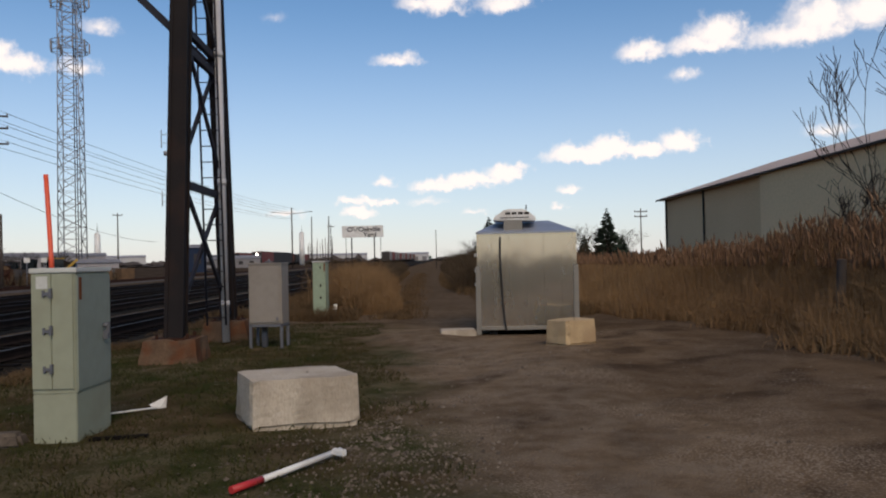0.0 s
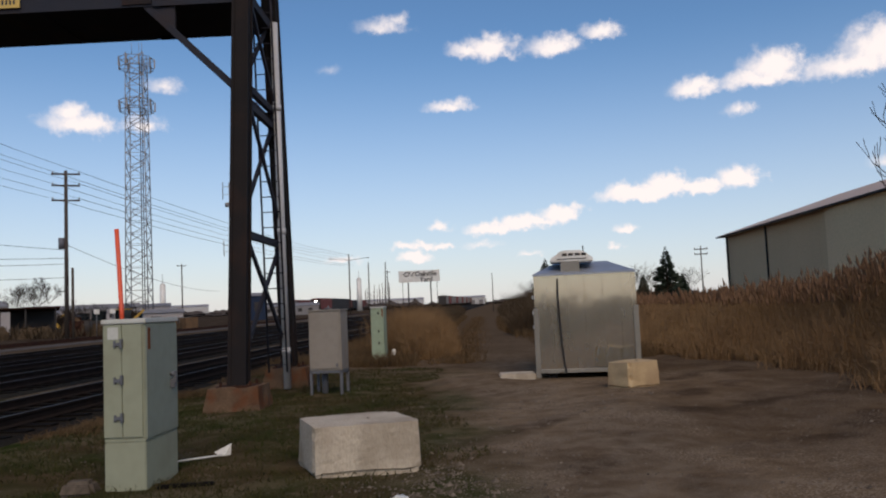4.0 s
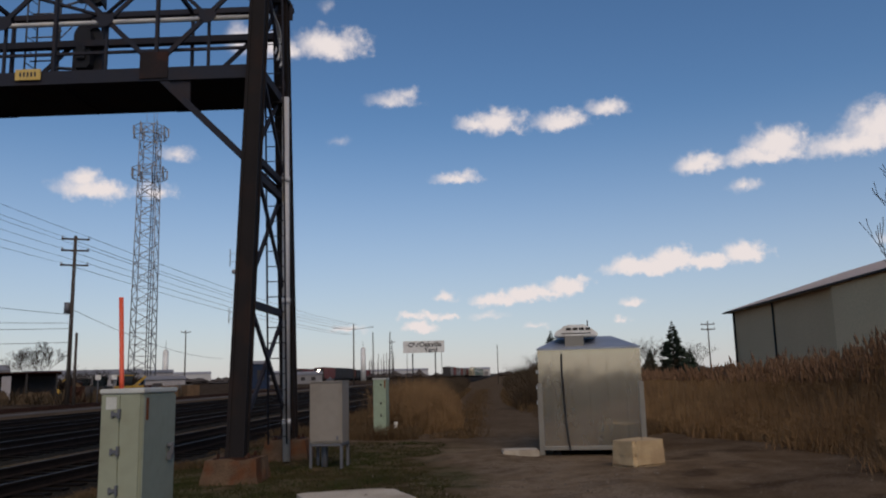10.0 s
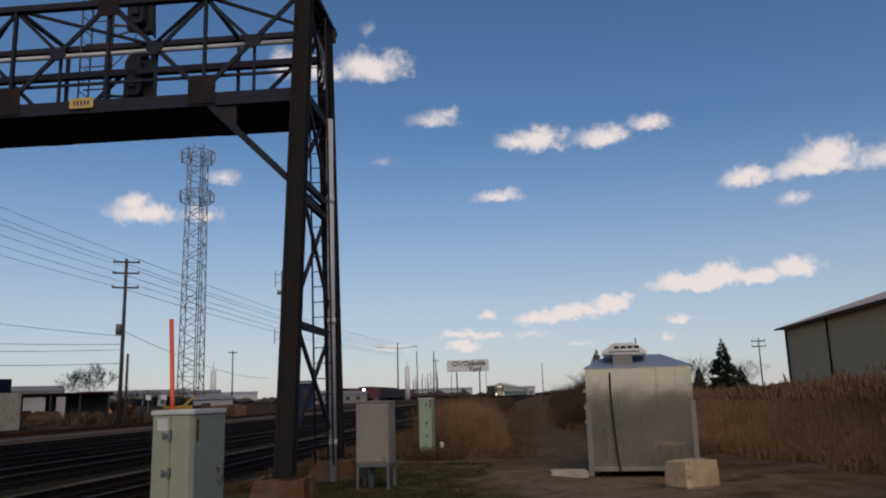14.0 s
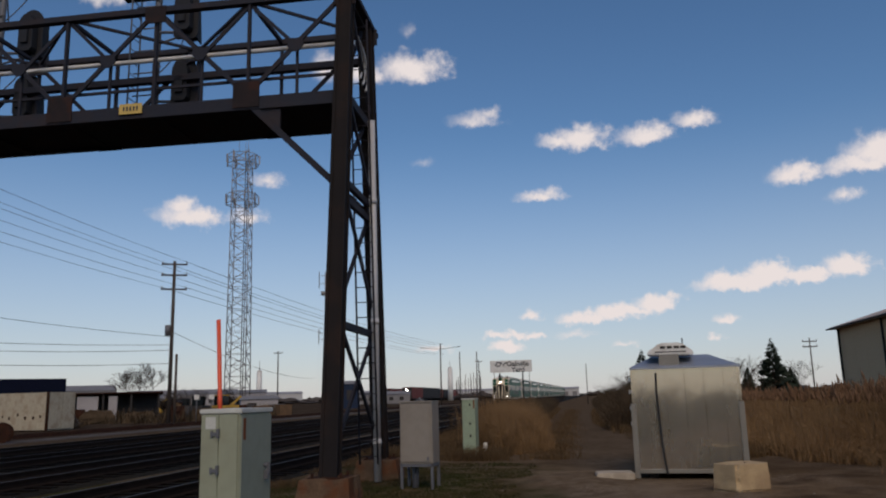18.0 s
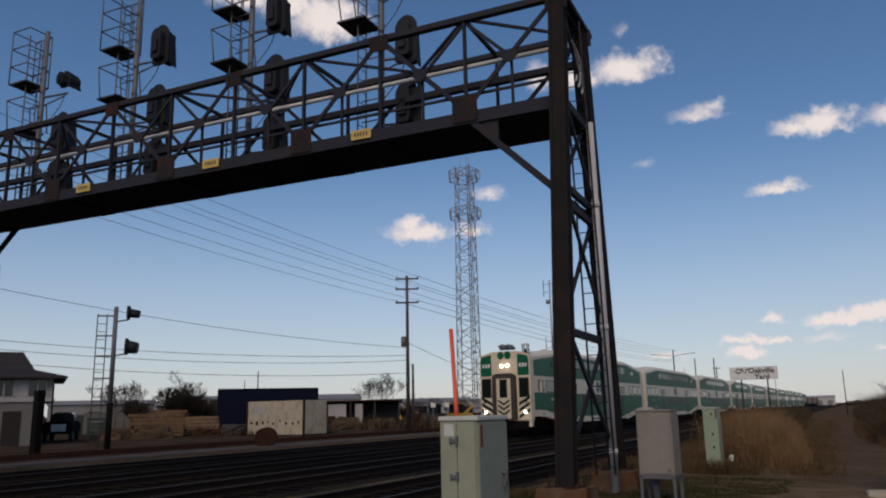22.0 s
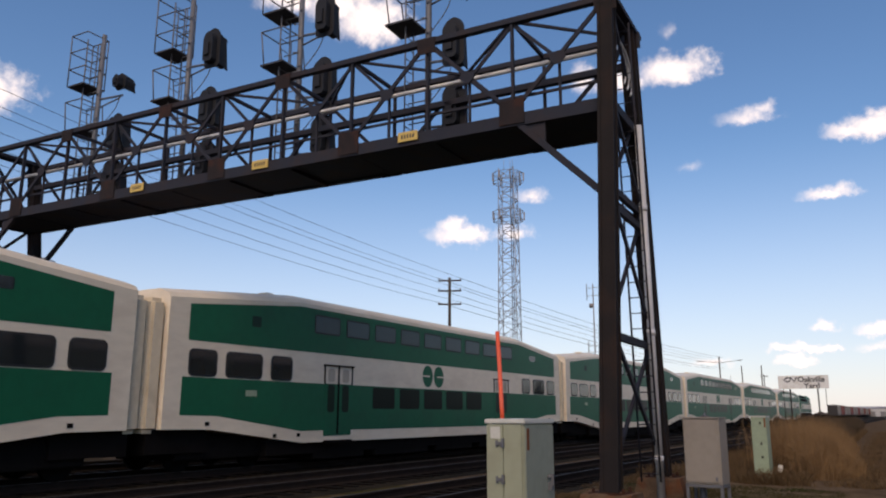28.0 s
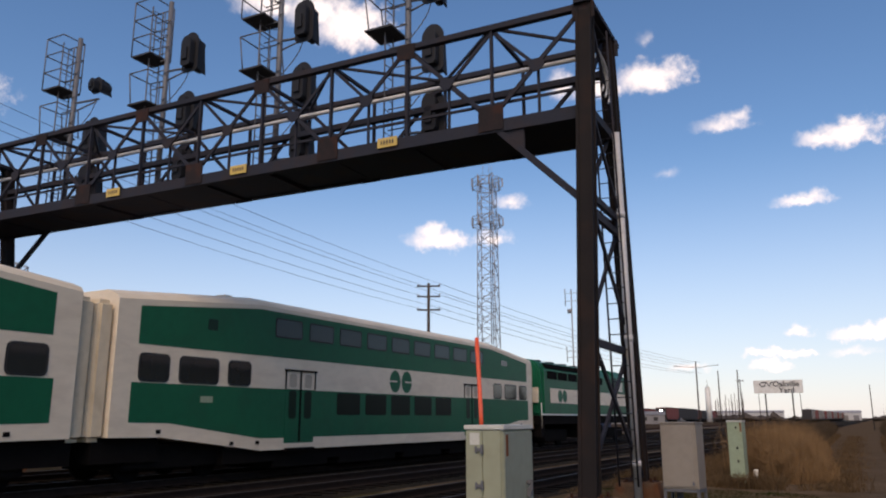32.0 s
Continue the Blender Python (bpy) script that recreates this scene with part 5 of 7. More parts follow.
def spruce(x, y, h, seed):
    rng = random.Random(seed)
    t = thing("spruce_tree", "dark spruce tree with ragged tiers", "tree", pose(x, y, 0), "spruce trees")
    part("trunk", tube(B(), (0, 0, -0.1), (0, 0, h * 0.97), h * 0.018, 0.02, 7), "bark", t)
    V, F = [], []
    for i in range(520):
        u = rng.random() ** 0.75
        z = h * (0.08 + 0.9 * u)
        R = h * 0.30 * (1 - u) ** 0.9 * rng.uniform(0.35, 1.15) + 0.08
        a = rng.uniform(0, 6.28)
        c, s = math.cos(a), math.sin(a)
        w = 0.12 * h * rng.uniform(0.25, 0.5) * (1.1 - u)
        k = len(V)
        r0 = R * 0.2
        V += [(c * r0, s * r0, z), (c * R - s * w, s * R + c * w, z - R * 0.22), (c * R + s * w, s * R - c * w, z - R * 0.28), (c * R * 1.18, s * R * 1.18, z - R * 0.12), (c * R * 0.7, s * R * 0.7, z - R * 0.32)]
        F += [(k, k + 1, k + 3), (k, k + 3, k + 2), (k, k + 4, k + 1), (k, k + 2, k + 4)]
    cr = raw("crown", V, F, "needle")
    cr.parent = t
    return t


for i, (x, y, h) in enumerate(((19.2, 90, 7.2), (21.2, 91, 4.0), (17.6, 96, 4.2), (4.9, 82, 6.0), (4.0, 84, 4.0))):
    spruce(x, y, h, 60 + i)


def wooden_pole(x, y, h, arms, label, lamp=None, lean=0):
    p = thing("utility_pole", label, "utility pole", pose(x, y, 0, 0, lean, 0), "utility poles")
    part("pole", tube(B(), (0, 0, -0.1), (0, 0, h), h * 0.013, h * 0.009, 9), "wood_pole", p)
    for z, w, rz in arms:
        c, s = math.cos(radians(rz)) * w / 2, math.sin(radians(rz)) * w / 2
        arm = part("cross_arm", beam(B(), (-c, -s, z), (c, s, z), 0.1, 0.12), "wood_pole", p)
        b = B()
        for k in (-1, 1):
            tube(b, (c * k * 0.92, s * k * 0.92, z + 0.05), (c * k * 0.92, s * k * 0.92, z + 0.24), 0.05, 0.03, 7)
        part("insulators", b, "far_grey", arm)
    if lamp:
        b = B()
        z, w = lamp
        for k in (-1, 1):
            tube(b, (0, 0, z - 0.4), (k * w, 0, z), 0.05, n=6)
            box(b, k * (w + 0.3), 0, z, 0.7, 0.25, 0.12)
        part("lamp_arm", b, "galv", p)
    return p


up = wooden_pole(-31.4, 53.7, 12.45, ((12.2, 1.9, 25), (11.35, 1.9, 25), (10.25, 1.9, 25)), "tall weathered utility pole with three cross-arms and a transformer")
part("transformer", tube(B(), (-0.35, 0, 6.7), (-0.35, 0, 7.5), 0.22, n=12), "galv", up)
part("lower_spur", tube(B(), (0.35, 0.2, -0.1), (0.35, 0.2, 5.3), 0.11, 0.09, 8), "wood_pole", up)
wooden_pole(-29.5, 150, 12.0, (), "far pole with two lamp arms", (11.2, 3.4))
wooden_pole(-26.0, 152, 10.3, (), "far slim wooden pole beyond the yard")
wooden_pole(-22.0, 147, 10.0, (), "far slim leaning pole", None, 1)
wooden_pole(-23.4, 160, 9.0, ((8.6, 1.4, 0),), "far slim wooden pole beyond the yard")
wooden_pole(-1.1, 118, 5.9, (), "slim grey pole beside the line")
wooden_pole(24.5, 95, 7.2, ((6.8, 1.6, 0), (6.2, 1.6, 0)), "utility pole behind the spruce trees")
wooden_pole(-50.0, 118, 9.5, ((9.2, 1.4, 20),), "far yard lamp pole")
wooden_pole(-33.0, 95, 9.5, (), "slim wooden pole behind the gantry")
wooden_pole(-61, 70, 6.5, (), "thin dark pole in the yard")
wooden_pole(-72, 80, 6, (), "thin dark pole in the yard")


rng_p = random.Random(31)
for i in range(16):
    wooden_pole(-30 - 2.2 * i + rng_p.uniform(-1, 1), 215 + 9 * i, rng_p.uniform(6.5, 9.5), (), "slim dark pole far down the yard")


def wire(p, q, sag, r, name="overhead_wire", label="thin dark overhead wire"):
    p, q = Vector(p), Vector(q)
    b = hose(B(), [p.lerp(q, i / 24) - Vector((0, 0, sag * 4 * (i / 24) * (1 - i / 24))) for i in range(25)], r, 4)
    solid(name, b, "wire", label, "wire", group="overhead wires")


def build_wires():
    u = Vector((-31.4, 53.7, 0))
    for z, o in ((12.4, -0.9), (12.4, 0.9), (11.5, -0.9), (11.5, 0.9), (10.4, 0.9), (10.4, -0.9)):
        off = Vector((o * 0.9, o * 0.42, z))
        wire(u + off, Vector((-31.4 + o * 0.9, -6.3, z + 3.8 + (z - 10.4) * 0.4)), 0.9, 0.012)
        wire(u + off, Vector((-30.0 + o, 152, z - 0.5)), 0.8, 0.018)
    for z, z1, sag in ((6.6, 11.6, 0.9), (6.0, 7.4, 0.8), (5.6, 6.9, 0.9), (4.6, 6.2, 0.9)):
        wire(u + Vector((0, 0, z)), Vector((-52, 21, z1)), sag, 0.017)
    wire(u + Vector((0, 0, 7.0)), Vector((-44, 118, 5.0)), 0.9, 0.02)


build_wires()


def build_mast():
    """Tall square lattice radio mast with two rings of antennas."""
    t = thing("radio_mast", "tall grey lattice radio mast with antenna rings", "radio mast", pose(-65.2, 135.1, 0, 0, 0, 12))
    H, w0, w1 = 50.0, 3.1, 2.5
    half = lambda z: (w0 + (w1 - w0) * z / H) / 2 * 1.25
    c = ((-1, -1), (1, -1), (1, 1), (-1, 1))
    for sx, sy in c:
        part("leg", tube(B(), (sx * half(0), sy * half(0), 0), (sx * half(H), sy * half(H), H), 0.10, 0.08, 6), "tower_steel", t)
    n = 24
    for k in range(4):
        (ax, ay), (bx, by) = c[k], c[(k + 1) % 4]
        for i in range(n):
            z0, z1 = H * i / n, H * (i + 1) / n
            h0, h1 = half(z0), half(z1)
            (px, py), (qx, qy) = ((ax, ay), (bx, by)) if i % 2 else ((bx, by), (ax, ay))
            part("diagonal", beam(B(), (px * h0, py * h0, z0), (qx * h1, qy * h1, z1), 0.11), "tower_steel", t)
            part("strut", beam(B(), (ax * h0, ay * h0, z0), (bx * h0, by * h0, z0), 0.07), "tower_steel", t)
    for x in (0.3, 0.7):
        part("feeder_cable", tube(B(), (x, 1.1, 0), (x, 1.1, H), 0.08, n=5), "shed_trim", t)
    for zc in (48.2, 40.2):
        for dz in (-0.9, 0.9):
            pts = [Vector((3.0 * math.cos(a), 3.0 * math.sin(a), zc + dz)) for a in [i * math.pi / 6 for i in range(13)]]
            part("antenna_ring", hose(B(), pts, 0.07), "tower_steel", t)
            for i in range(6):
                part("arm", tube(B(), pts[2 * i], (pts[2 * i].x * 0.35, pts[2 * i].y * 0.35, zc + dz), 0.05, n=5), "tower_steel", t)
        for i in range(9):
            a = i * 2 * math.pi / 9 + 0.2
            x, y = 3.15 * math.cos(a), 3.15 * math.sin(a)
            part("antenna", box(B(), x, y, zc + random.uniform(-0.2, 0.2), 0.26, 0.18, 1.7, math.degrees(a)), "tower_steel" if i % 3 else "far_wall", t)
    for x in (-0.8, 0.5, 1.0):
        part("whip", tube(B(), (x, 0, H), (x, 0, H + 2.2), 0.04, n=5), "tower_steel", t)


build_mast()
t = thing("lattice_tower", "square grey lattice tower behind the signal house", "radio mast", pose(-103, 62, 0, 0, 0, 30))
for sx, sy in ((-1, -1), (1, -1), (1, 1), (-1, 1)):
    part("leg", tube(B(), (sx * 1.9, sy * 1.9, 0), (sx * 1.5, sy * 1.5, 22.5), 0.10, 0.09, 6), "tower_steel", t)
for k, ((ax, ay), (bx, by)) in enumerate((((-1, -1), (1, -1)), ((1, -1), (1, 1)), ((1, 1), (-1, 1)), ((-1, 1), (-1, -1)))):
    b = B()
    for i in range(9):
        z0, h0, h1 = 2.5 * i, 1.9 - 0.4 * i / 9, 1.9 - 0.4 * (i + 1) / 9
        beam(b, (ax * h0, ay * h0, z0), (bx * h1, by * h1, z0 + 2.5), 0.08)
        beam(b, (bx * h0, by * h0, z0), (ax * h1, ay * h1, z0 + 2.5), 0.08)
        beam(b, (ax * h1, ay * h1, z0 + 2.5), (bx * h1, by * h1, z0 + 2.5), 0.08)
    part("bracing", b, "tower_steel", t)
# second, slimmer mast farther off with antennas
t = thing("slim_mast", "slim far mast with side antennas", "radio mast", pose(-52, 146, 0))
part("pole", tube(B(), (0, 0, 0), (0, 0, 27), 0.16, 0.12, 8), "tower_steel", t)
for z in (26.2, 24.6, 14.6, 13.4):
    b = B()
    for s in (-1, 1):
        tube(b, (0, 0, z), (1.3 * s, 0, z), 0.05, n=5)
        tube(b, (1.3 * s, 0, z - 0.9), (1.3 * s, 0, z + 0.9), 0.09, n=6)
    part("antenna", b, "tower_steel", t)
part("drum", tube(B(), (-0.5, 0, 22.2), (-0.5, 0, 23.0), 0.4, n=10), "tower_steel", t)


# ---------------------------------------------------------------- yard sign
def words(name, text, size, m, mat, parent, extrude=0.01):
    cu = bpy.data.curves.new(name, "FONT")
    cu.body, cu.size, cu.extrude, cu.align_x, cu.align_y, cu.resolution_u = text, size, extrude, "CENTER", "CENTER", 3
    cu.offset = size * 0.022
    tmp = bpy.data.objects.new(name, cu)
    me = bpy.data.meshes.new_from_object(tmp)
    bpy.data.objects.remove(tmp)
    me.materials.clear()
    me.materials.append(M[mat])
    ob = new(name, me)
    ob.parent, ob.matrix_local = parent, m
    return ob


def build_sign():
    s = thing("yard_sign", "white railway yard sign board on steel posts", "sign", pose(-11.35, 108.5, -0.4))
    bd = part("board", box(B(), 0, 0, 5.95, 5.85, 0.10, 1.65), "white_paint", s)
    words("lettering", "Oakville", 0.95, pose(0.95, -0.07, 6.25, 90, 0, 0), "letters", bd)
    words("lettering", "Yard", 0.95, pose(1.0, -0.07, 5.45, 90, 0, 0), "letters", bd)
    pts = [Vector((px, pz)) for px, pz in ((-1.3, 6.48), (-1.95, 6.5), (-2.2, 6.25), (-1.95, 6.0), (-1.6, 6.02), (-1.35, 6.45), (-1.0, 6.02), (-0.8, 6.48), (-0.6, 6.48))]
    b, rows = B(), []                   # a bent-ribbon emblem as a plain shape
    for i, p in enumerate(pts):
        d = (pts[min(i + 1, len(pts) - 1)] - pts[max(i - 1, 0)]).normalized()
        n = Vector((-d.y, d.x)) * 0.075
        rows.append([b.verts.new((q.x, yy, q.y)) for q, yy in ((p + n, -0.055), (p - n, -0.055), (p - n, -0.08), (p + n, -0.08))])
    for r0, r1 in zip(rows, rows[1:]):
        for i in range(4):
            b.faces.new((r0[i], r0[(i + 1) % 4], r1[(i + 1) % 4], r1[i]))
    b.faces.new(rows[0][::-1])
    b.faces.new(rows[-1])
    part("emblem", b, "letters", bd)
    for x in (-1.6, 1.6):
        part("post", beam(B(), (x, 0.1, -0.1), (x, 0.1, 5.1), 0.16), "shed_trim", s)
    for x in (-2.4, 2.5):
        part("thin_post", beam(B(), (x, 0.1, -0.1), (x, 0.1, 5.1), 0.07), "shed_trim", s)


build_sign()


# ---------------------------------------------------------------- yard across the tracks
def corrugated(b, x0, x1, y, z0, z1, step=0.28, depth=0.04):
    n = int((x1 - x0) / step)
    for i in range(n):
        box(b, x0 + (i + 0.5) * step, y, (z0 + z1) / 2, step * 0.5, depth, z1 - z0)
    return b


def build_yard():
    c = thing("storage_container", "chipped white steel storage container with rust patches", "container", pose(-36.1, 46.6, 0, 0, 0, -6))
    part("body", bevelled(box(B(), -3.05, 1.22, 1.32, 6.1, 2.44, 2.5), 0.02), "container", c)
    part("ribs", corrugated(B(), -6.0, -0.1, -0.004, 0.2, 2.45, 0.28, 0.016), "container", c)
    part("door", box(B(), 0.01, 0.62, 1.3, 0.05, 1.1, 2.3), "container", c)
    part("door", box(B(), 0.01, 1.8, 1.3, 0.05, 1.1, 2.3), "container", c)
    for i in range(9):
        part("rust_patch", box(B(), -5.6 + i * 0.62 + random.uniform(-0.1, 0.1), -0.018, 0.95 + random.uniform(-0.08, 0.25), random.uniform(0.12, 0.28), 0.008, random.uniform(0.14, 0.3)), "rust_plate", c)
    part("patch_panel", box(B(), -5.0, -0.018, 1.9, 1.2, 0.008, 0.5), "far_wall", c)
    for x in (-6.05, -0.05):
        part("corner_post", box(B(), x, 0.0, 1.32, 0.14, 0.14, 2.56), "rust_plate", c)
    t = thing("box_trailer", "dark navy box trailer", "trailer", pose(-44.5, 59.5, 0, 0, 0, 40))
    part("body", bevelled(box(B(), -4.55, 1.25, 2.3, 9.1, 2.5, 3.3), 0.03), "navy", t)
    part("ribs", corrugated(B(), -9.0, -0.1, -0.01, 0.8, 3.8, 0.6), "navy", t)
    part("chassis", box(B(), -4.55, 1.25, 0.5, 8.7, 1.2, 0.4), "freight_red", t)
    for x in (-2.0, -7.4):
        part("wheel", tube(B(), (x, 0.1, 0.45), (x, 2.4, 0.45), 0.45, n=14), "rubber", t)
    # interlocking house with hipped roof
    s = thing("station_house", "grey two-storey signal house with a dark hipped roof", "house", pose(-45.2, 32.6, 0, 0, 0, -35))
    L, D, o = 17.0, 8.0, 0.75
    part("lower_wall", box(B(), -D / 2, -L / 2 - 0.5, 1.36, D, L - 1.0, 2.76), "station_wall", s)
    part("upper_wall", box(B(), -D / 2, -L / 2, 3.42, D + 0.1, L + 0.1, 1.36), "far_wall", s)
    part("string_course", box(B(), -D / 2, -L / 2, 2.74, D + 0.25, L + 0.25, 0.14), "far_wall", s)
    for i in range(9):
        y = -0.9 - i * 1.85
        w = part("window", box(B(), 0.06, y, 3.5, 0.06, 1.1, 0.95), "glass", s)
        b = B()
        for yy in (-0.55, 0.0, 0.55):
            box(b, 0.095, y + yy, 3.5, 0.04, 0.10, 0.98)
        part("frame", b, "far_wall", w)
    part("door", box(B(), 0.03, -2.2, 1.05, 0.06, 1.0, 2.1), "shed_trim", s)
    part("downpipe", tube(B(), (0.12, 0.0, 0.2), (0.12, 0.0, 4.1), 0.06, n=6), "under", s)
    # flared roof: a shallow skirt, then the steeper hip
    b = B()
    rings = []
    for inset, z in ((0.0, 4.1), (0.0, 4.22), (1.9, 4.72)):
        e = o - inset
        rings.append([b.verts.new(v) for v in ((e, e, z), (e, -L - e, z), (-D - e, -L - e, z), (-D - e, e, z))])
    r = [b.verts.new((-D / 2, -1.95, 6.05)), b.verts.new((-D / 2, -L + 1.95, 6.05))]
    for lo, up_ in zip(rings, rings[1:]):
        for i in range(4):
            b.faces.new((lo[i], lo[(i + 1) % 4], up_[(i + 1) % 4], up_[i]))
    b.faces.new(rings[0][::-1])
    up_ = rings[2]
    b.faces.new((up_[0], up_[1], r[1], r[0]))
    b.faces.new((up_[1], up_[2], r[1]))
    b.faces.new((up_[2], up_[3], r[0], r[1]))
    b.faces.new((up_[3], up_[0], r[0]))
    part("roof", b, "dark_roof", s, "dark shingled hipped roof")
    solid("buffer_post", bevelled(box(B(), 0, 0, 1.35, 0.36, 0.36, 3.1), 0.02), "under", "thick dark post beside the siding", "post", pose(-33.5, 23.5, 0))
    k = thing("lean_to", "open-fronted dark timber lean-to with a pale door", "shed", pose(-50.4, 68.6, 0, 0, 0, 33.5))
    part("back_wall", box(B(), 4.0, 2.6, 1.25, 8.0, 0.1, 2.5), "freight_dark", k)
    part("roof", prism(B(), [(-0.3, 2.75), (2.9, 2.5), (2.9, 2.6), (-0.3, 2.87)], "x", -0.3, 8.3), "rust_plate", k)
    for x in (0.1, 2.7, 5.3, 7.9):
        part("post", beam(B(), (x, 0, -0.1), (x, 0, 2.75), 0.16), "freight_dark", k)
    part("pale_door", box(B(), 1.3, 0.05, 1.35, 1.9, 0.08, 2.3), "far_wall", k, "pale sliding door")
    part("pale_door", box(B(), 3.6, 0.05, 1.35, 0.8, 0.08, 2.3), "far_wall", k, "pale sliding door")
    # parked truck by the house
    k = thing("parked_truck", "dark pickup truck with a white tailgate", "truck", pose(-52.2, 38.6, 0, 0, 0, 45))
    part("body", bevelled(box(B(), 0, 0, 0.95, 1.9, 4.6, 0.9), 0.12), "under", k)
    part("cab", bevelled(box(B(), 0, 0.6, 1.65, 1.7, 1.9, 0.7, 0, 0.85), 0.1), "glass", k)
    part("tailgate", box(B(), 0.1, -2.32, 0.95, 1.0, 0.05, 0.5), "white_paint", k)
    for x in (-0.85, 0.85):
        for y in (-1.4, 1.4):
            part("wheel", tube(B(), (x - 0.12, y, 0.38), (x + 0.12, y, 0.38), 0.38, n=14), "rubber", k)
    # dwarf signal mast beyond the tracks
    m = thing("signal_mast", "far galvanised signal mast with ladder and two black heads", "railway signal", pose(-32.55, 26.62, 0), "signal masts")
    part("pole", tube(B(), (0, 0, 2.2), (0, 0, 7.05), 0.12, 0.11, 10), "galv", m)
    part("lower_pole", tube(B(), (0, 0, -0.1), (0, 0, 2.3), 0.15, 0.15, 10), "under", m)
    b = B()
    for o in (-0.4, -0.85):
        tube(b, (o * 0.75, o * 0.65, 0.2), (o * 0.75, o * 0.65, 6.7), 0.03, n=5)
    for z in (1.4, 2.4, 3.5, 4.6, 5.6, 6.6):
        tube(b, (0, 0, z), (-0.65, -0.56, z), 0.04, n=5)
    for i in range(14):
        z = 1 + i * 0.4
        tube(b, (-0.3, -0.26, z), (-0.64, -0.55, z), 0.018, n=4)
    part("ladder", b, "galv", m)
    for z, tall in ((6.75, False), (5.05, True)):
        hd = part("signal_head", tube(B(), (0.45, 0.3, z), (0.55, 0.4, z), 0.36 if not tall else 0.42, n=14), "signal_black", m)
        part("hood", tube(B(), (0.5, 0.36, z), (0.92, 0.68, z - 0.08), 0.24 if not tall else 0.34, 0.19 if not tall else 0.27, 12), "signal_black", hd)
        part("bracket", tube(B(), (0, 0, z - 0.45), (0.5, 0.35, z - 0.35), 0.04, n=5), "galv", m)
    # yard clutter: plant, piles, drums, small sheds
    rng = random.Random(8)
    spots = [("freight_dark", -43.6, 47.5, 2.6, 1.2, 0.8), ("rust_plate", -45.0, 46.2, 2.4, 1.0, 0.5), ("rust_plate", -42.0, 48.6, 2.2, 1.0, 0.7), ("scrub", -46.0, 41.5, 3.0, 1.2, 0.9), ("scrub", -50.5, 42.0, 2.6, 1.2, 0.7),
             ("tan_pile", -48.0, 39.5, 1.6, 1.0, 0.4), ("freight_dark", -39.5, 53.0, 2.0, 1.0, 0.8), ("scrub", -43.5, 62.5, 3.4, 1.4, 1.1), ("scrub", -40.5, 64.5, 3.0, 1.4, 0.9), ("rust_plate", -37.5, 65.5, 1.6, 1.2, 1.3), ("scrub", -36.0, 68.0, 2.8, 1.2, 1.0)]
    for mat, x, y, sx, sy, sz in spots:
        b = box(B(), 0, 0, sz / 2, sx, sy, sz, 0, 0.7)
        bmesh.ops.subdivide_edges(b, edges=list(b.edges), cuts=3, use_grid_fill=True)
        for v in b.verts:
            v.co += Vector((rng.gauss(0, 0.08), rng.gauss(0, 0.07), rng.gauss(0, 0.07) if v.co.z > 0.1 else 0))
        solid("scrap_mound", b, mat, "rough mound of dirt and scrap beside the siding", "mound", pose(x, y, 0, 0, 0, 40), "scrap mounds")
    def timber_stack(x, y, rz, w, courses, mat, label):
        k = thing("timber_stack", label, "timber stack", pose(x, y, 0, 0, 0, rz), "timber stacks")
        for c in range(courses):
            for j in range(6):
                part("timber", box(B(), rng.uniform(-0.15, 0.15), -0.75 + 0.3 * j, 0.2 + 0.3 * c, w * rng.uniform(0.86, 1.0), 0.27, 0.25, rng.uniform(-1.5, 1.5)), mat, k)
            if c % 3 == 2:
                part("bearer", box(B(), 0, 0, 0.05 + 0.3 * c, 0.2, 1.9, 0.06), "freight_dark", k)
    timber_stack(-48.6, 44.3, 47, 4.2, 6, "tan_pile", "brown weathered stack of railway timbers")
    timber_stack(-50.4, 50.4, 44, 3.3, 5, "sawn_timber", "pale tan stack of sawn timbers")
    timber_stack(-55.0, 51.0, 40, 3.6, 7, "tan_pile", "brown weathered stack of railway timbers")
    for x, y, w_, h_, mat, label in ((-59.9, 49.0, 4.2, 1.95, "station_wall", "grey steel skip with a ribbed side"), (-64.0, 49.4, 2.6, 1.8, "green_bin", "dull green steel skip"), (-57.0, 45.6, 1.8, 1.5, "green_bin", "dull green steel skip")):
        k = thing("skip", label, "skip", pose(x, y, 0, 0, 0, 51), "yard skips")
        part("body", prism(B(), [(-0.9, 0.15), (0.9, 0.15), (1.05, h_), (-1.05, h_)], "x", -w_ / 2, w_ / 2), mat, k)
        part("rim", box(B(), 0, 0, h_ + 0.04, w_ + 0.12, 2.2, 0.1), mat, k)
        for i in range(int(w_ / 0.7)):
            part("rib", box(B(), -w_ / 2 + 0.4 + 0.7 * i, -1.03, h_ / 2, 0.08, 0.12, h_ - 0.3), mat, k)
    for az, d in ((28.5, 70.0), (27.5, 71.0)):
        k = thing("yard_sign", "small white sign on a thin post in the yard", "sign", pose(-math.sin(radians(az)) * d, math.cos(radians(az)) * d, 0, 0, 0, az), "yard signs")
        part("post", tube(B(), (0, 0, -0.05), (0, 0, 2.3), 0.04, n=6), "galv", k)
        part("board", box(B(), 0, -0.05, 2.1, 0.42, 0.03, 0.4), "white_paint", k)
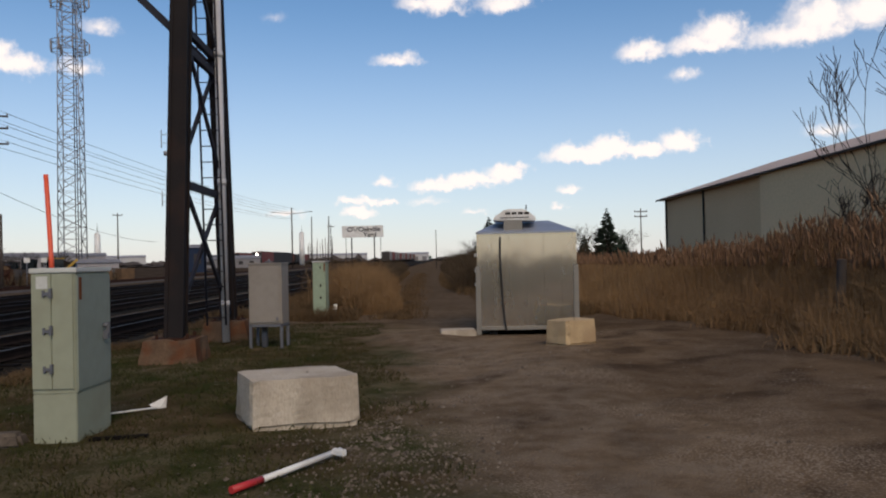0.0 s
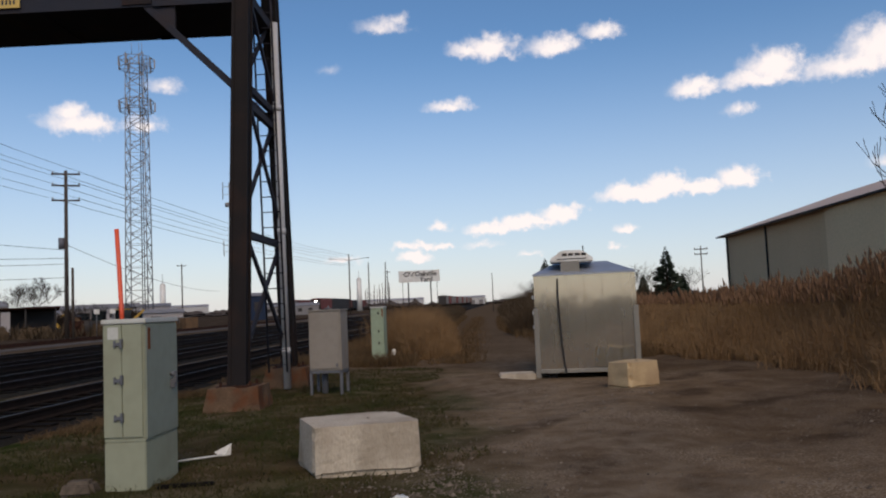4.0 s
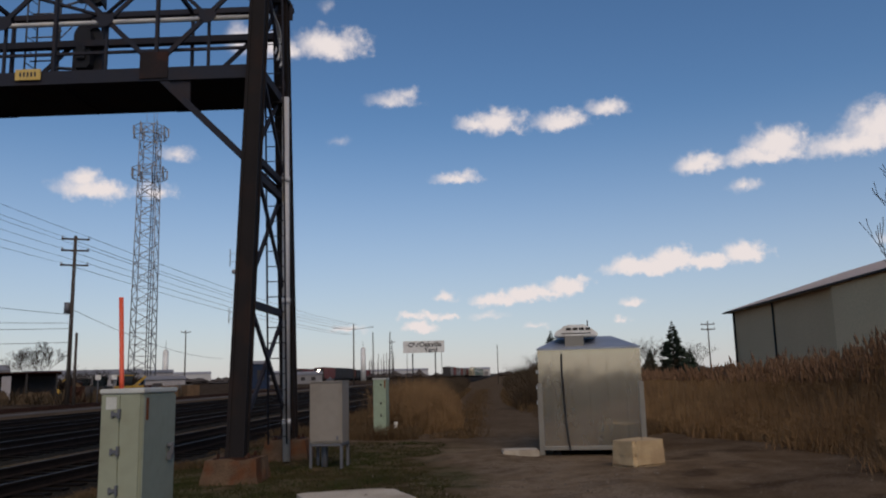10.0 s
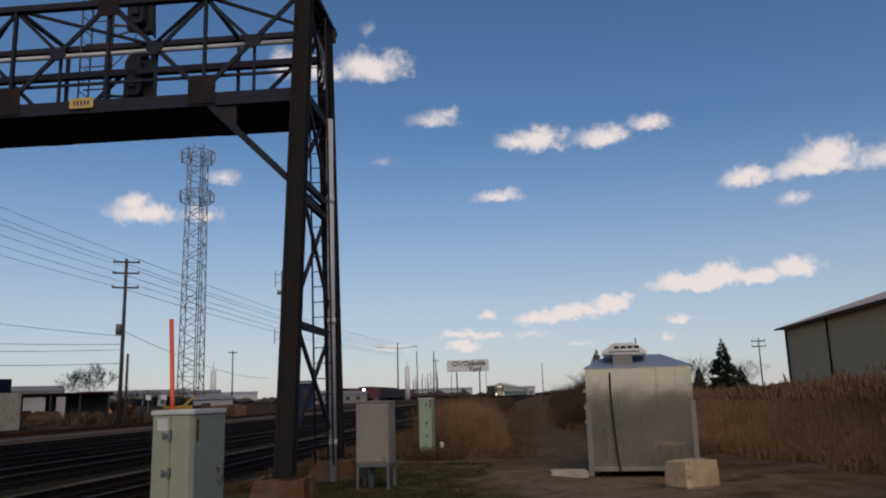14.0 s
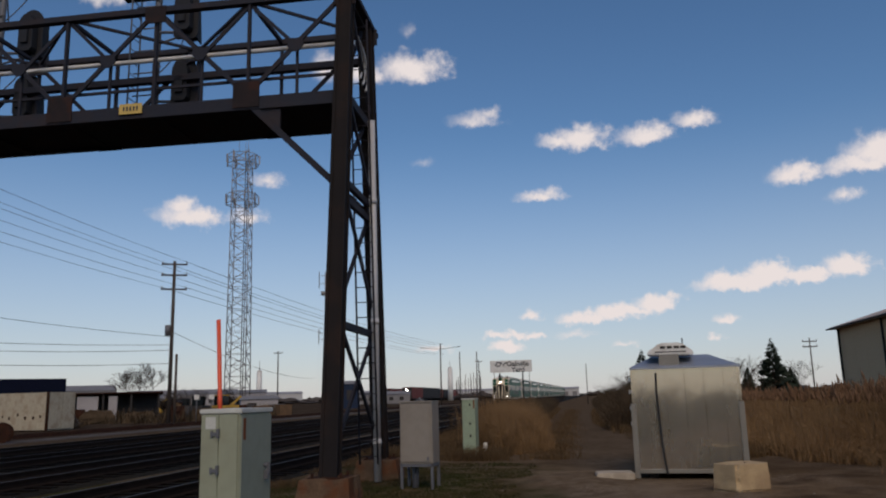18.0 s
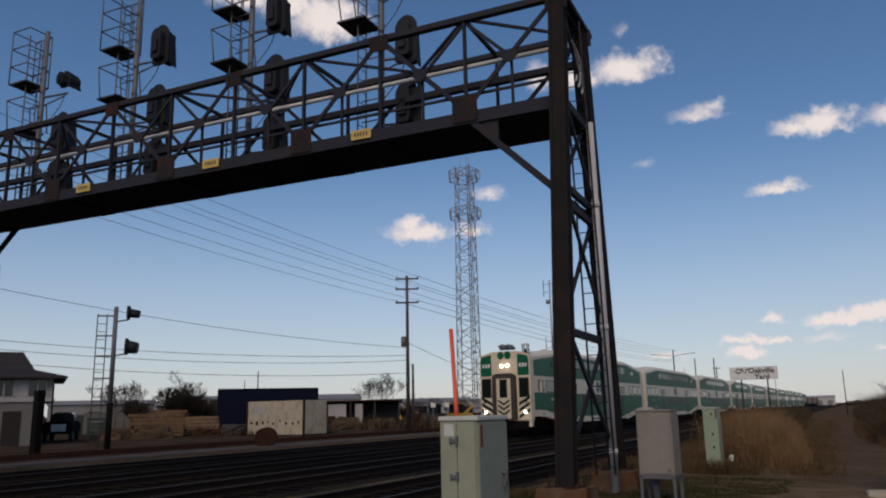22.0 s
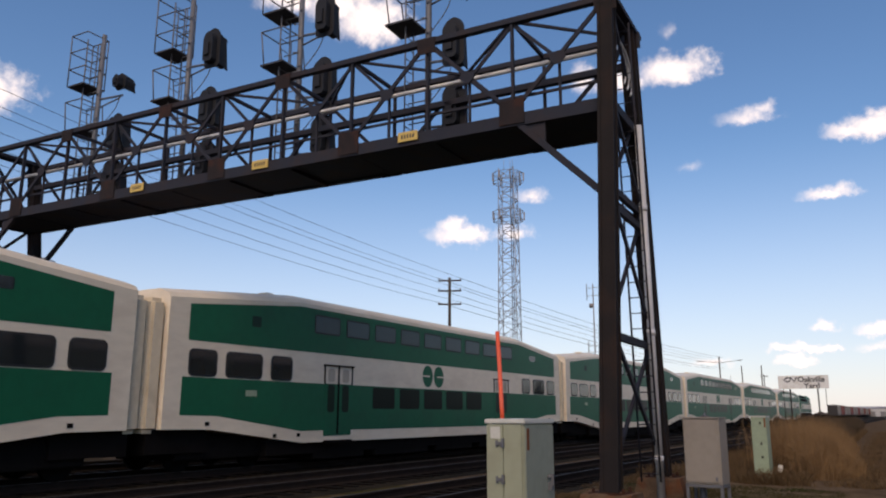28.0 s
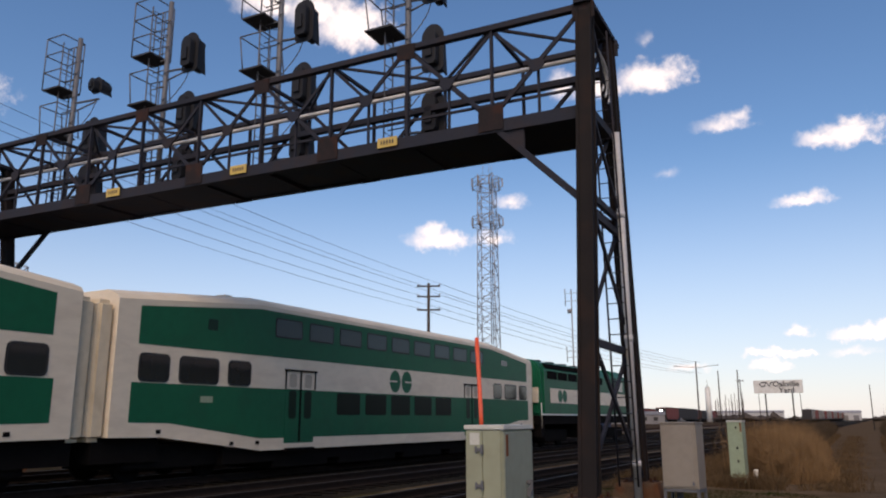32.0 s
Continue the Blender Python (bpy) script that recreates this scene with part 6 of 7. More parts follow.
    def machine(x, y, rz, mat):
        k = thing("work_machine", "small yellow track machine in the yard" if mat == "yellow_plant" else "small dark track machine in the yard", "machine", pose(x, y, 0, 0, 0, rz), "yard machines")
        part("body", bevelled(box(B(), 0, 0, 0.9, 2.6, 1.4, 0.8), 0.06), mat, k)
        part("cab", bevelled(box(B(), -0.5, 0, 1.8, 1.1, 1.2, 1.0), 0.06), "glass", k)
        part("cab_roof", box(B(), -0.5, 0, 2.33, 1.2, 1.3, 0.08), mat, k)
        part("boom", beam(B(), (0.6, 0, 1.2), (1.9, 0, 2.2), 0.18), mat, k)
        for xx in (-0.8, 0.8):
            part("wheel", tube(B(), (xx, -0.75, 0.42), (xx, 0.75, 0.42), 0.42, n=12), "rubber", k)
    machine(-52.0, 85, 20, "yellow_plant")
    machine(-43.0, 80, 100, "freight_dark")
    machine(-60.0, 108, 10, "freight_dark")
    machine(-57.0, 120, 30, "blue_paint")
    machine(-38.0, 76, 60, "yellow_plant")
    def hut(x, y, w, d, h, rz, wall, name="yard_shed", label="low pale yard shed"):
        k = thing(name, label, "shed", pose(x, y, 0, 0, 0, rz), "yard sheds")
        part("wall", box(B(), 0, 0, h / 2, w, d, h), wall, k)
        part("roof", prism(B(), [(-d / 2 - 0.2, h), (d / 2 + 0.2, h), (0, h + d * 0.12)], "x", -w / 2 - 0.2, w / 2 + 0.2), "far_grey", k)
        for i in range(max(1, int(w / 3))):
            part("window", box(B(), -w / 2 + 1.5 + 3 * i, -d / 2 - 0.02, h * 0.55, 1.2, 0.06, h * 0.4), "freight_dark", k)
    hut(-74.0, 59.5, 10.6, 4, 3.0, 51, "far_grey", "yard_shed", "long low pale shed with dark openings")
    hut(-62, 96, 8, 5, 2.4, 35, "far_wall")
    hut(-96, 96, 16, 7, 2.6, 45, "far_grey")
    hut(-46, 102, 5, 4, 1.9, 28, "far_wall")
    hut(-50, 112, 4, 4, 2.0, 28, "far_grey")
    hut(-71, 150, 9, 5, 3.4, 25, "far_wall")
    hut(-44, 132, 6, 5, 4.2, 20, "blue_paint", "yard_shed", "blue yard shed behind the gantry")
    hut(-118, 210, 30, 12, 4, 28, "far_wall")
    hut(-62, 225, 16, 8, 2.6, 15, "far_grey", "yard_shed", "long pale freight shed far off")
    hut(-170, 200, 60, 14, 6, 40, "far_grey")
    # small odds and ends strewn over the yard
    kinds = (("drum", "rusty steel drum standing in the yard", "drum"), ("crate", "weathered wooden crate in the yard", "crate"), ("pallet_stack", "stack of worn pallets in the yard", "pallet stack"),
             ("cable_reel", "wooden cable reel lying in the yard", "cable reel"), ("small_shed", "low grey tool shed in the yard", "shed"))
    for i in range(46):
        az = radians(rng.uniform(22, 50))
        d = rng.uniform(62, 135)
        d += 20 if d < 76 else 0
        x, y = -math.sin(az) * d, math.cos(az) * d
        name, label, cat = kinds[i % 5]
        if cat == "shed" and d < 100:
            continue
        m = pose(x, y, 0, 0, 0, rng.uniform(0, 90))
        tint = ("rust_plate", "tan_pile", "far_grey", "freight_dark", "scrub", "freight_dark", "tan_pile", "station_wall")[rng.randrange(8)]
        if cat == "drum":
            solid(name, tube(B(), (0, 0, 0), (0, 0, 1.3), 0.5, 0.5, 12), tint, label, cat, m, "yard drums")
        elif cat == "cable reel":
            k = thing(name, label, cat, m, "yard cable reels")
            part("core", tube(B(), (0, -0.5, 0.9), (0, 0.5, 0.9), 0.5, 0.5, 12), "freight_dark", k)
            for s_ in (-1, 1):
                part("flange", tube(B(), (0, s_ * 0.5, 0.9), (0, s_ * 0.58, 0.9), 0.9, 0.9, 16), "tan_pile", k)
        elif cat == "pallet stack":
            k = thing(name, label, cat, m, "yard pallets")
            for j in range(5):
                part("pallet", box(B(), rng.uniform(-.06, .06), 0, 0.1 + 0.22 * j, 1.6, 1.3, 0.14), "tan_pile", k)
        elif cat == "shed":
            k = thing(name, label, cat, m, "yard sheds")
            w_, h_ = rng.uniform(1.8, 3.4), rng.uniform(1.3, 1.9)
            part("wall", box(B(), 0, 0, h_ / 2, w_, 2.4, h_), tint, k)
            part("roof", prism(B(), [(-1.4, h_), (1.4, h_), (0, h_ + 0.4)], "x", -w_ / 2 - 0.15, w_ / 2 + 0.15), "dark_roof", k)
            part("door", box(B(), 0.3, -1.22, h_ * 0.4, 0.9, 0.06, h_ * 0.78), "freight_dark", k)
        else:
            solid(name, bevelled(box(B(), 0, 0, 0.6, rng.uniform(1, 2.4), 1.3, 1.2), 0.03), tint, label, cat, m, "yard crates")
    # wheelset by the siding
    w = thing("wheelset", "rusty wheelset standing by the siding", "wheelset", pose(-26.8, 31.5, -0.15, 0, 0, 124))
    part("axle", tube(B(), (-0.85, 0, 0.6), (0.85, 0, 0.6), 0.09), "rust_plate", w)
    for x in (-0.75, 0.75):
        part("wheel", tube(B(), (x - 0.07, 0, 0.6), (x + 0.07, 0, 0.6), 0.5, n=18), "rust_plate", w)
    for x, y, h, r in ((-100, 222, 10.5, 0.95), (-58, 315, 13.0, 1.15)):
        k = thing("water_tower", "slender white concrete tower far off", "tower", pose(x, y, 0), "far towers")
        part("barrel", tube(B(), (0, 0, -0.1), (0, 0, h), r, r * 0.86, 18), "white_paint", k)
        part("cap", tube(B(), (0, 0, h), (0, 0, h + r * 0.6), r * 0.86, r * 0.3, 18), "white_paint", k)
        part("aerial", tube(B(), (0, 0, h + r * 0.5), (0, 0, h + 3.2), 0.10, 0.06, 6), "tower_steel", k)
    for x, y, w_, d_, h_, rz in ((-75, 520, 46, 16, 5.0, 8), (-128, 500, 60, 18, 5.5, 14), (-26, 560, 30, 14, 5.0, 3), (34, 540, 34, 14, 5.5, -4), (-190, 420, 50, 16, 5.5, 24)):
        k = thing("far_warehouse", "low white warehouse on the horizon", "warehouse", pose(x, y, 0, 0, 0, rz), "far warehouses")
        part("wall", box(B(), 0, 0, h_ / 2, w_, d_, h_), "white_wall", k)
        part("roof", prism(B(), [(-d_ / 2 - 0.3, h_), (d_ / 2 + 0.3, h_), (0, h_ + 1.2)], "x", -w_ / 2 - 0.3, w_ / 2 + 0.3), "far_wall", k)
        for i in range(5):
            part("dock_door", box(B(), -w_ / 2 + w_ * (i + 0.5) / 5, -d_ / 2 - 0.03, 1.6, 3.2, 0.08, 3.0), "far_grey", k)


build_yard()


def freight_car(x, y, body, end, name, label, lamp=False):
    """Covered hopper with sloped ends, ribs and bogies; its near end at y."""
    c = thing(name, label, "freight car", pose(x, y, RAIL_Z), "parked freight cars")
    b = B()
    prism(b, [(0.6, 1.9), (2.2, 1.2), (14.6, 1.2), (16.2, 1.9), (16.2, 4.1), (15.8, 4.5), (1.0, 4.5), (0.6, 4.1)], "x", -1.55, 1.55)
    part("body", b, body, c)
    part("end_wall", box(B(), 0, 0.55, 2.7, 3.0, 0.16, 3.3), end, c)
    part("roof_walk", box(B(), 0, 8.4, 4.62, 0.7, 15, 0.08), end, c)
    part("frame", box(B(), 0, 8.4, 1.05, 2.6, 16.8, 0.25), end, c)
    for i in range(7):
        part("rib", box(B(), 1.57, 2.2 + i * 2.05, 2.75, 0.08, 0.12, 3.0), body, c)
    for yy in (2.2, 14.6):
        bg = part("bogie", box(B(), 0, yy, 0.6, 2.1, 2.4, 0.4), "under", c)
        for dy in (-0.85, 0.85):
            part("wheelset", tube(B(), (-0.75, yy + dy, 0.42), (0.75, yy + dy, 0.42), 0.42, n=12), "under", bg)
    if lamp:
        part("headlight", tube(B(), (0, 0.46, 3.6), (0, 0.42, 3.6), 0.30, n=12), "lamp", c, "lit headlight")
    return c


grey_car = freight_car(-22.6, 300, "freight_grey", "freight_dark", "hopper_car", "grey covered hopper car parked on the far track")
red_car = freight_car(-22.6, 317.4, "freight_red", "freight_dark", "hopper_car", "oxide-red covered hopper car parked on the far track")
for i in range(2, 24):
    copy_thing(red_car if i % 3 == 1 else grey_car, pose(-22.6 + 0.004 * i * i, 300 + i * 17.4, RAIL_Z))
for i in range(3):
    freight_car(-55.5 - i * 0.6, 228 + i * 17.4, "freight_dark" if i else "freight_red", "freight_dark", "yard_car", "dark or oxide-red rolling stock parked in the yard", i == 0)
for i in range(7):
    freight_car(-68.0 + i * 0.3, 250 + i * 17.4, "freight_dark" if i % 2 else "freight_red", "freight_dark", "yard_car", "dark rolling stock parked in the yard")


def build_distance():
    """A low ragged belt of far bare woods along the horizon."""
    rng = random.Random(77)
    V, F = [], []
    for k in range(4200):
        a = radians(rng.uniform(-180, 180))
        d = rng.uniform(330, 620)
        x, y = -math.sin(a) * d, math.cos(a) * d
        if abs(x + 17) < 14:
            continue
        h, w = rng.uniform(0.8, 3.2) * (1.5 if rng.random() < 0.08 else 1), rng.uniform(2.0, 5.0)
        i = len(V)
        n = 6
        for j in range(n):
            b = j * 6.283 / n + rng.random()
            V.append((x + w * math.cos(b), y + w * math.sin(b), h * rng.uniform(0.35, 0.6)))
        V += [(x, y, h), (x, y, 0)]
        for j in range(n):
            F += [(i + j, i + (j + 1) % n, i + n), (i + (j + 1) % n, i + j, i + n + 1)]
    tagged(raw("far_woods", V, F, "far_tree"), "hazy belt of bare woods on the horizon", "woods", kind="stuff")
    V, F = [], []
    rng = random.Random(78)
    for k in range(17000):                      # scrub along the yard and the line
        zone = rng.random()
        if zone < 0.25:
            y = rng.uniform(46, 78)
            x = -0.66 * y - 3 - 16 * rng.random()
        elif zone < 0.6:
            x, y = rng.uniform(-100, -34), rng.uniform(58, 140)
            x, y = (x, y) if x < -0.42 * y else (-0.55 * y, y)
        else:
            y = rng.uniform(46, 130)
            x = rng.uniform(1.0 + 0.03 * y, 24 + 0.02 * y)
        h = rng.uniform(0.3, 0.95) if zone < 0.25 else rng.uniform(0.5, 1.7)
        if x > -39.5 and y < 52 and x < -20:
            continue
        for j in range(3):
            a = rng.uniform(0, 6.28)
            dx, dy = math.cos(a) * h * 0.5, math.sin(a) * h * 0.5
            k0 = len(V)
            V += [(x - dy * 0.09, y + dx * 0.09, 0), (x + dy * 0.09, y - dx * 0.09, 0), (x + dx, y + dy, h * rng.uniform(0.6, 1.0))]
            F.append((k0, k0 + 1, k0 + 2))
    tagged(raw("scrub", V, F, "scrub"), "dry brown scrub along the yard and the line", "scrub", kind="stuff")


build_distance()


# ---------------------------------------------------------------- the train
CAR = 25.9
HALF = 1.5
# nose of the cab car along the track, by seconds
NOSE = [(0.0, 747), (3.0, 645), (6.0, 545), (9.0, 437), (11.0, 366), (13.0, 298), (15.0, 234), (17.0, 172), (18.0, 144), (19.0, 117), (20.0, 90.6), (21.0, 65.8),
        (22.0, 39.8), (22.5, 26.8), (23.0, 13.9), (23.5, 1.4), (24.0, -11.5), (25.0, -37.7), (26.0, -64.0), (27.0, -90.5), (28.0, -117.1), (29.0, -143.4), (30.0, -169.5), (31.0, -195.5), (32.0, -221.5)]


def side_outline(g=0.48):
    """The coach's side, as (along, height) above the rail: low middle, raised ends."""
    L = CAR - g
    return [(g, 1.08), (2.0, 1.06), (5.6, 0.62), (CAR - 5.6, 0.62), (CAR - 2.0, 1.06), (L, 1.08), (L, 4.30), (CAR - 5.3, 4.74), (5.3, 4.74), (g, 4.30)]


def shell(b):
    """The coach body with a rounded roof edge: the side outline swept over cross-sections."""
    o = side_outline()
    n = len(o)
    rows = []
    for x, top in ((-HALF, 0), (-HALF + 0.10, 0.12), (-HALF + 0.45, 0.24), (HALF - 0.45, 0.24), (HALF - 0.10, 0.12), (HALF, 0)):
        rows.append([b.verts.new((x, a, z + (top if z > 4 else 0))) for a, z in o])
    for r0, r1 in zip(rows, rows[1:]):
        for i in range(n):
            b.faces.new((r0[i], r0[(i + 1) % n], r1[(i + 1) % n], r1[i]))
    b.faces.new(rows[0][::-1])
    b.faces.new(rows[-1])
    return b


def pane(b, s, a0, a1, z0, z1, out, r=0.12):
    """A rounded panel on side s, from a0 to a1 along and z0 to z1 up."""
    pts = []
    for cx, cz, st in ((a1 - r, z1 - r, 0), (a0 + r, z1 - r, 90), (a0 + r, z0 + r, 180), (a1 - r, z0 + r, 270)):
        for k in range(4):
            t = radians(st + 30 * k)
            pts.append((cx + r * math.cos(t), cz + r * math.sin(t)))
    return prism(b, pts, "x", s * (HALF - 0.02), s * (HALF + out))


def coach_side(c, s, windows_lit=False):
    """Green panels, belt windows, decks of windows, doors and emblem on side s of the car c."""
    z = lambda a: min(4.62, 4.2 + (min(a, CAR - a) - 1.25) * 0.105)
    top = [(1.12, 3.28), (1.12, z(1.25)), (5.3, z(5.3)), (CAR - 5.3, z(5.3)), (CAR - 1.12, z(1.25)), (CAR - 1.12, 3.28)]
    part("upper_panel", prism(B(), top, "x", s * (HALF - 0.02), s * (HALF + 0.006)), "train_green", c)
    low = [(1.0, 2.36), (1.0, 1.42), (2.2, 1.40), (5.5, 0.96), (CAR - 5.5, 0.96), (CAR - 2.2, 1.40), (CAR - 1.0, 1.42), (CAR - 1.0, 2.36)]
    part("lower_panel", prism(B(), low, "x", s * (HALF - 0.02), s * (HALF + 0.006)), "train_green", c)
    for base, flip in ((0, 1), (CAR, -1)):
        for a, w in ((1.64, 0.95), (3.10, 1.38), (4.57, 0.90)):
            cc = base + flip * a
            fr = part("end_window", pane(B(), s, cc - w / 2, cc + w / 2, 2.38, 3.08, 0.012, 0.14), "rubber", c)
            part("pane", pane(B(), s, cc - w / 2 + 0.05, cc + w / 2 - 0.05, 2.43, 3.03, 0.016, 0.11), "glass", fr)
        a = base + flip * 3.8
        part("roof_window", pane(B(), s, a - 0.35, a + 0.35, 3.92, 4.18, 0.012, 0.05), "glass", c) if flip < 0 else part("vent", pane(B(), s, base + 3.3, base + 3.65, 3.82, 4.12, 0.012, 0.04), "stripe", c)
        d = base + flip * 7.2
        fr = part("door", pane(B(), s, d - 0.68, d + 0.68, 0.80, 2.37, 0.012, 0.03), "train_green", c)
        part("door_top", pane(B(), s, d - 0.66, d + 0.66, 2.372, 2.93, 0.012, 0.03), "train_white", fr)
        part("door_head", box(B(), s * (HALF + 0.025), d, 2.93, 0.07, 1.50, 0.05), "under", fr)
        for k in (-1, 1):
            part("jamb", box(B(), s * (HALF + 0.014), d + k * 0.69, 2.64, 0.03, 0.04, 0.54), "under", fr)
            part("leaf_window", pane(B(), s, d + k * 0.36 - 0.17, d + k * 0.36 + 0.17, 1.50, 2.34, 0.016, 0.10), "door_glass", fr)
            part("leaf_light", pane(B(), s, d + k * 0.36 - 0.17, d + k * 0.36 + 0.17, 2.42, 2.84, 0.016, 0.10), "door_light", fr)
        part("door_gap", box(B(), s * (HALF + 0.012), d, 1.88, 0.012, 0.09, 2.1), "under", fr)
        part("door_step", box(B(), s * (HALF - 0.02), d, 0.62, 0.22, 1.3, 0.09), "under", c)
    for i in range(9):
        a = 5.95 + i * 1.58
        uw = part("upper_window", pane(B(), s, a, a + 1.26, 3.86, 4.45, 0.010, 0.09), "rubber", c)
        part("pane", pane(B(), s, a + 0.05, a + 1.21, 3.91, 4.40, 0.014, 0.06), "glass_up", uw)
    for i in range(5):
        a = 9.05 + i * 1.62
        part("lower_window", pane(B(), s, a, a + 1.3, 1.62, 2.32, 0.012, 0.08), "glass_low", c)
    # two-disc emblem, plain shapes
    for k in (-1, 1):
        b = B()
        n = 20
        cx = 12.95 + k * 0.40
        pts = [(cx + 0.36 * math.cos(2 * math.pi * i / n), 2.83 + 0.40 * math.sin(2 * math.pi * i / n)) for i in range(n)]
        prism(b, pts, "x", s * (HALF - 0.02), s * (HALF + 0.008))
        em = part("emblem", b, "train_green", c, "green disc emblem")
        part("emblem_bar", box(B(), s * (HALF + 0.009), cx + 0.12 * k, 2.83, 0.006, 0.5, 0.05), "train_white", em)
    part("number_bars", box(B(), s * (HALF + 0.008), 3.4, 2.0, 0.008, 0.42, 0.16), "mint", c)
    for a in (1.9, 4.4, 5.4, CAR - 1.9, CAR - 4.4, CAR - 5.4):
        part("lug", box(B(), s * (HALF + 0.006), a, 1.2 if a < 3 or a > CAR - 3 else 0.85, 0.012, 0.14, 0.10), "under", c)


def bogie(c, y):
    bg = part("bogie", bevelled(box(B(), 0, y, 0.60, 2.3, 3.4, 0.62), 0.05), "under", c)
    for dy in (-1.25, 1.25):
        b = B()
        for x in (-0.75, 0.75):
            tube(b, (x - 0.07, y + dy, 0.42), (x + 0.07, y + dy, 0.42), 0.42, n=18)
        tube(b, (-0.8, y + dy, 0.42), (0.8, y + dy, 0.42), 0.08, n=8)
        part("wheelset", b, "under", bg)
    for x in (-1.08, 1.08):
        part("side_frame", prism(B(), [(y - 1.6, 0.36), (y - 0.5, 0.30), (y + 0.5, 0.30), (y + 1.6, 0.36), (y + 1.5, 0.66), (y - 1.5, 0.66)], "x", x - 0.06, x + 0.06), "under", bg)


def build_coach():
    c = thing("passenger_coach", "green and white double-deck passenger coach", "train car", group="coaches of the commuter train")
    part("body", shell(B()), "train_white", c)
    for s in (-1, 1):
        coach_side(c, s)
    part("underframe", box(B(), 0, CAR / 2, 0.50, 2.7, CAR - 8.5, 0.40), "under", c)
    # dark boxes added to close the lit gap and keep the underside black
    for y, l, zz in ((7.6, 2.6, 0.32), (11.2, 3.4, 0.30), (14.9, 2.9, 0.32), (18.2, 2.4, 0.31)):
        part("equipment_box", bevelled(box(B(), 0, y, zz, 2.65, l, 0.44), 0.03), "under", c)
    for y in (1.2, CAR - 1.2):
        part("end_sill", box(B(), 0, y, 0.78, 2.5, 1.9, 0.58), "under", c)
    for y in (2.9, CAR - 2.9):
        bogie(c, y)
    for y in (0.26, CAR - 0.26):
        part("gangway", bevelled(box(B(), 0, y, 2.62, 2.76, 0.51, 3.26), 0.12, 3), "train_cream", c, "cream gangway between coaches")
    part("coupler", box(B(), 0, CAR, 0.85, 0.3, 0.7, 0.25), "under", c)
    part("roof_vent", bevelled(box(B(), 0.7, 4.6, 4.93, 0.4, 0.35, 0.10), 0.03), "train_white", c)
    return c


def cab_front(c):
    """The driving end: white mask with green corners, gangway door, windows, striped skirts, lamps, horns."""
    y = 0.0
    part("cab_mask", bevelled(prism(B(), [(-HALF, 0.85), (HALF, 0.85), (HALF, 4.26), (HALF - 0.10, 4.46), (0.75, 4.64), (-0.75, 4.64), (-HALF + 0.10, 4.46), (-HALF, 4.26)], "y", y, y + 0.49), 0.04), "train_cream", c)
    f = y - 0.012
    for s in (-1, 1):
        gp = part("corner_panel", prism(B(), [(s * 0.78, 3.30), (s * 1.44, 3.30), (s * 1.44, 4.16), (s * 1.36, 4.36), (s * 0.78, 4.48)], "y", f, y + 0.02), "train_green", c)
        b = B()
        for i in range(3):
            box(b, s * 1.1 - 0.17 + i * 0.17, f - 0.006, 3.86, 0.11, 0.01, 0.2)
        part("number_bars", b, "light_letters", gp)
        w = part("cab_window", bevelled(prism(B(), [(s * 0.82, 2.10), (s * 1.42, 2.14), (s * 1.42, 3.16), (s * 0.82, 3.18)], "y", f - 0.01, y + 0.02), 0.03), "rubber", c)
        part("pane", prism(B(), [(s * 0.88, 2.17), (s * 1.36, 2.20), (s * 1.36, 3.10), (s * 0.88, 3.12)], "y", f - 0.03, y + 0.02), "glass_low", w)
        for i in range(3):
            z0 = 0.98 + i * 0.34
            part("stripe", prism(B(), [(s * 0.80, z0), (s * 1.44, z0 + 0.38), (s * 1.44, z0 + 0.56), (s * 0.80, z0 + 0.18)], "y", f, y + 0.02), "stripe", c)
        part("headlamp", tube(B(), (s * 1.18, f - 0.05, 1.32), (s * 1.18, y, 1.32), 0.065, n=14), "lamp", c, "lit lower headlamp")
        part("marker_lamp", tube(B(), (s * 1.22, f - 0.03, 1.88), (s * 1.22, y, 1.88), 0.07, n=12), "under", c)
        part("top_lamp", tube(B(), (s * 0.17, f - 0.05, 3.84), (s * 0.18, y, 3.84), 0.062, n=14), "lamp", c, "lit twin headlamp")
        part("corner_foot", box(B(), s * 1.4, y + 0.2, 0.72, 0.14, 0.3, 0.34), "train_white", c)
        n = 18
        part("emblem", prism(B(), [(s * 0.21 + 0.2 * math.cos(6.2832 * i / n), 4.42 + 0.22 * math.sin(6.2832 * i / n)) for i in range(n)], "y", f, y + 0.02), "train_green", c, "green disc emblem")
    part("door_surround", bevelled(prism(B(), [(-0.72, 0.9), (0.72, 0.9), (0.70, 3.28), (0.5, 3.42), (-0.5, 3.42), (-0.70, 3.28)], "y", y - 0.22, y), 0.04), "brown_door", c, "brown gangway surround")
    dr = part("end_door", bevelled(box(B(), 0, y - 0.235, 2.06, 0.84, 0.04, 2.16), 0.015), "train_cream", c, "cream end door with a long window")
    part("door_rim", bevelled(box(B(), 0, y - 0.258, 2.60, 0.46, 0.02, 1.0), 0.008), "brown_door", dr)
    part("door_glass", bevelled(box(B(), 0, y - 0.27, 2.60, 0.36, 0.02, 0.90), 0.008), "glass_low", dr)
    for i in range(3):
        z0 = 1.15 + i * 0.27
        part("chevron", prism(B(), [(-0.34, z0 + 0.22), (0, z0), (0.34, z0 + 0.22), (0.34, z0 + 0.34), (0, z0 + 0.12), (-0.34, z0 + 0.34)], "y", y - 0.268, y - 0.25), "stripe", dr)
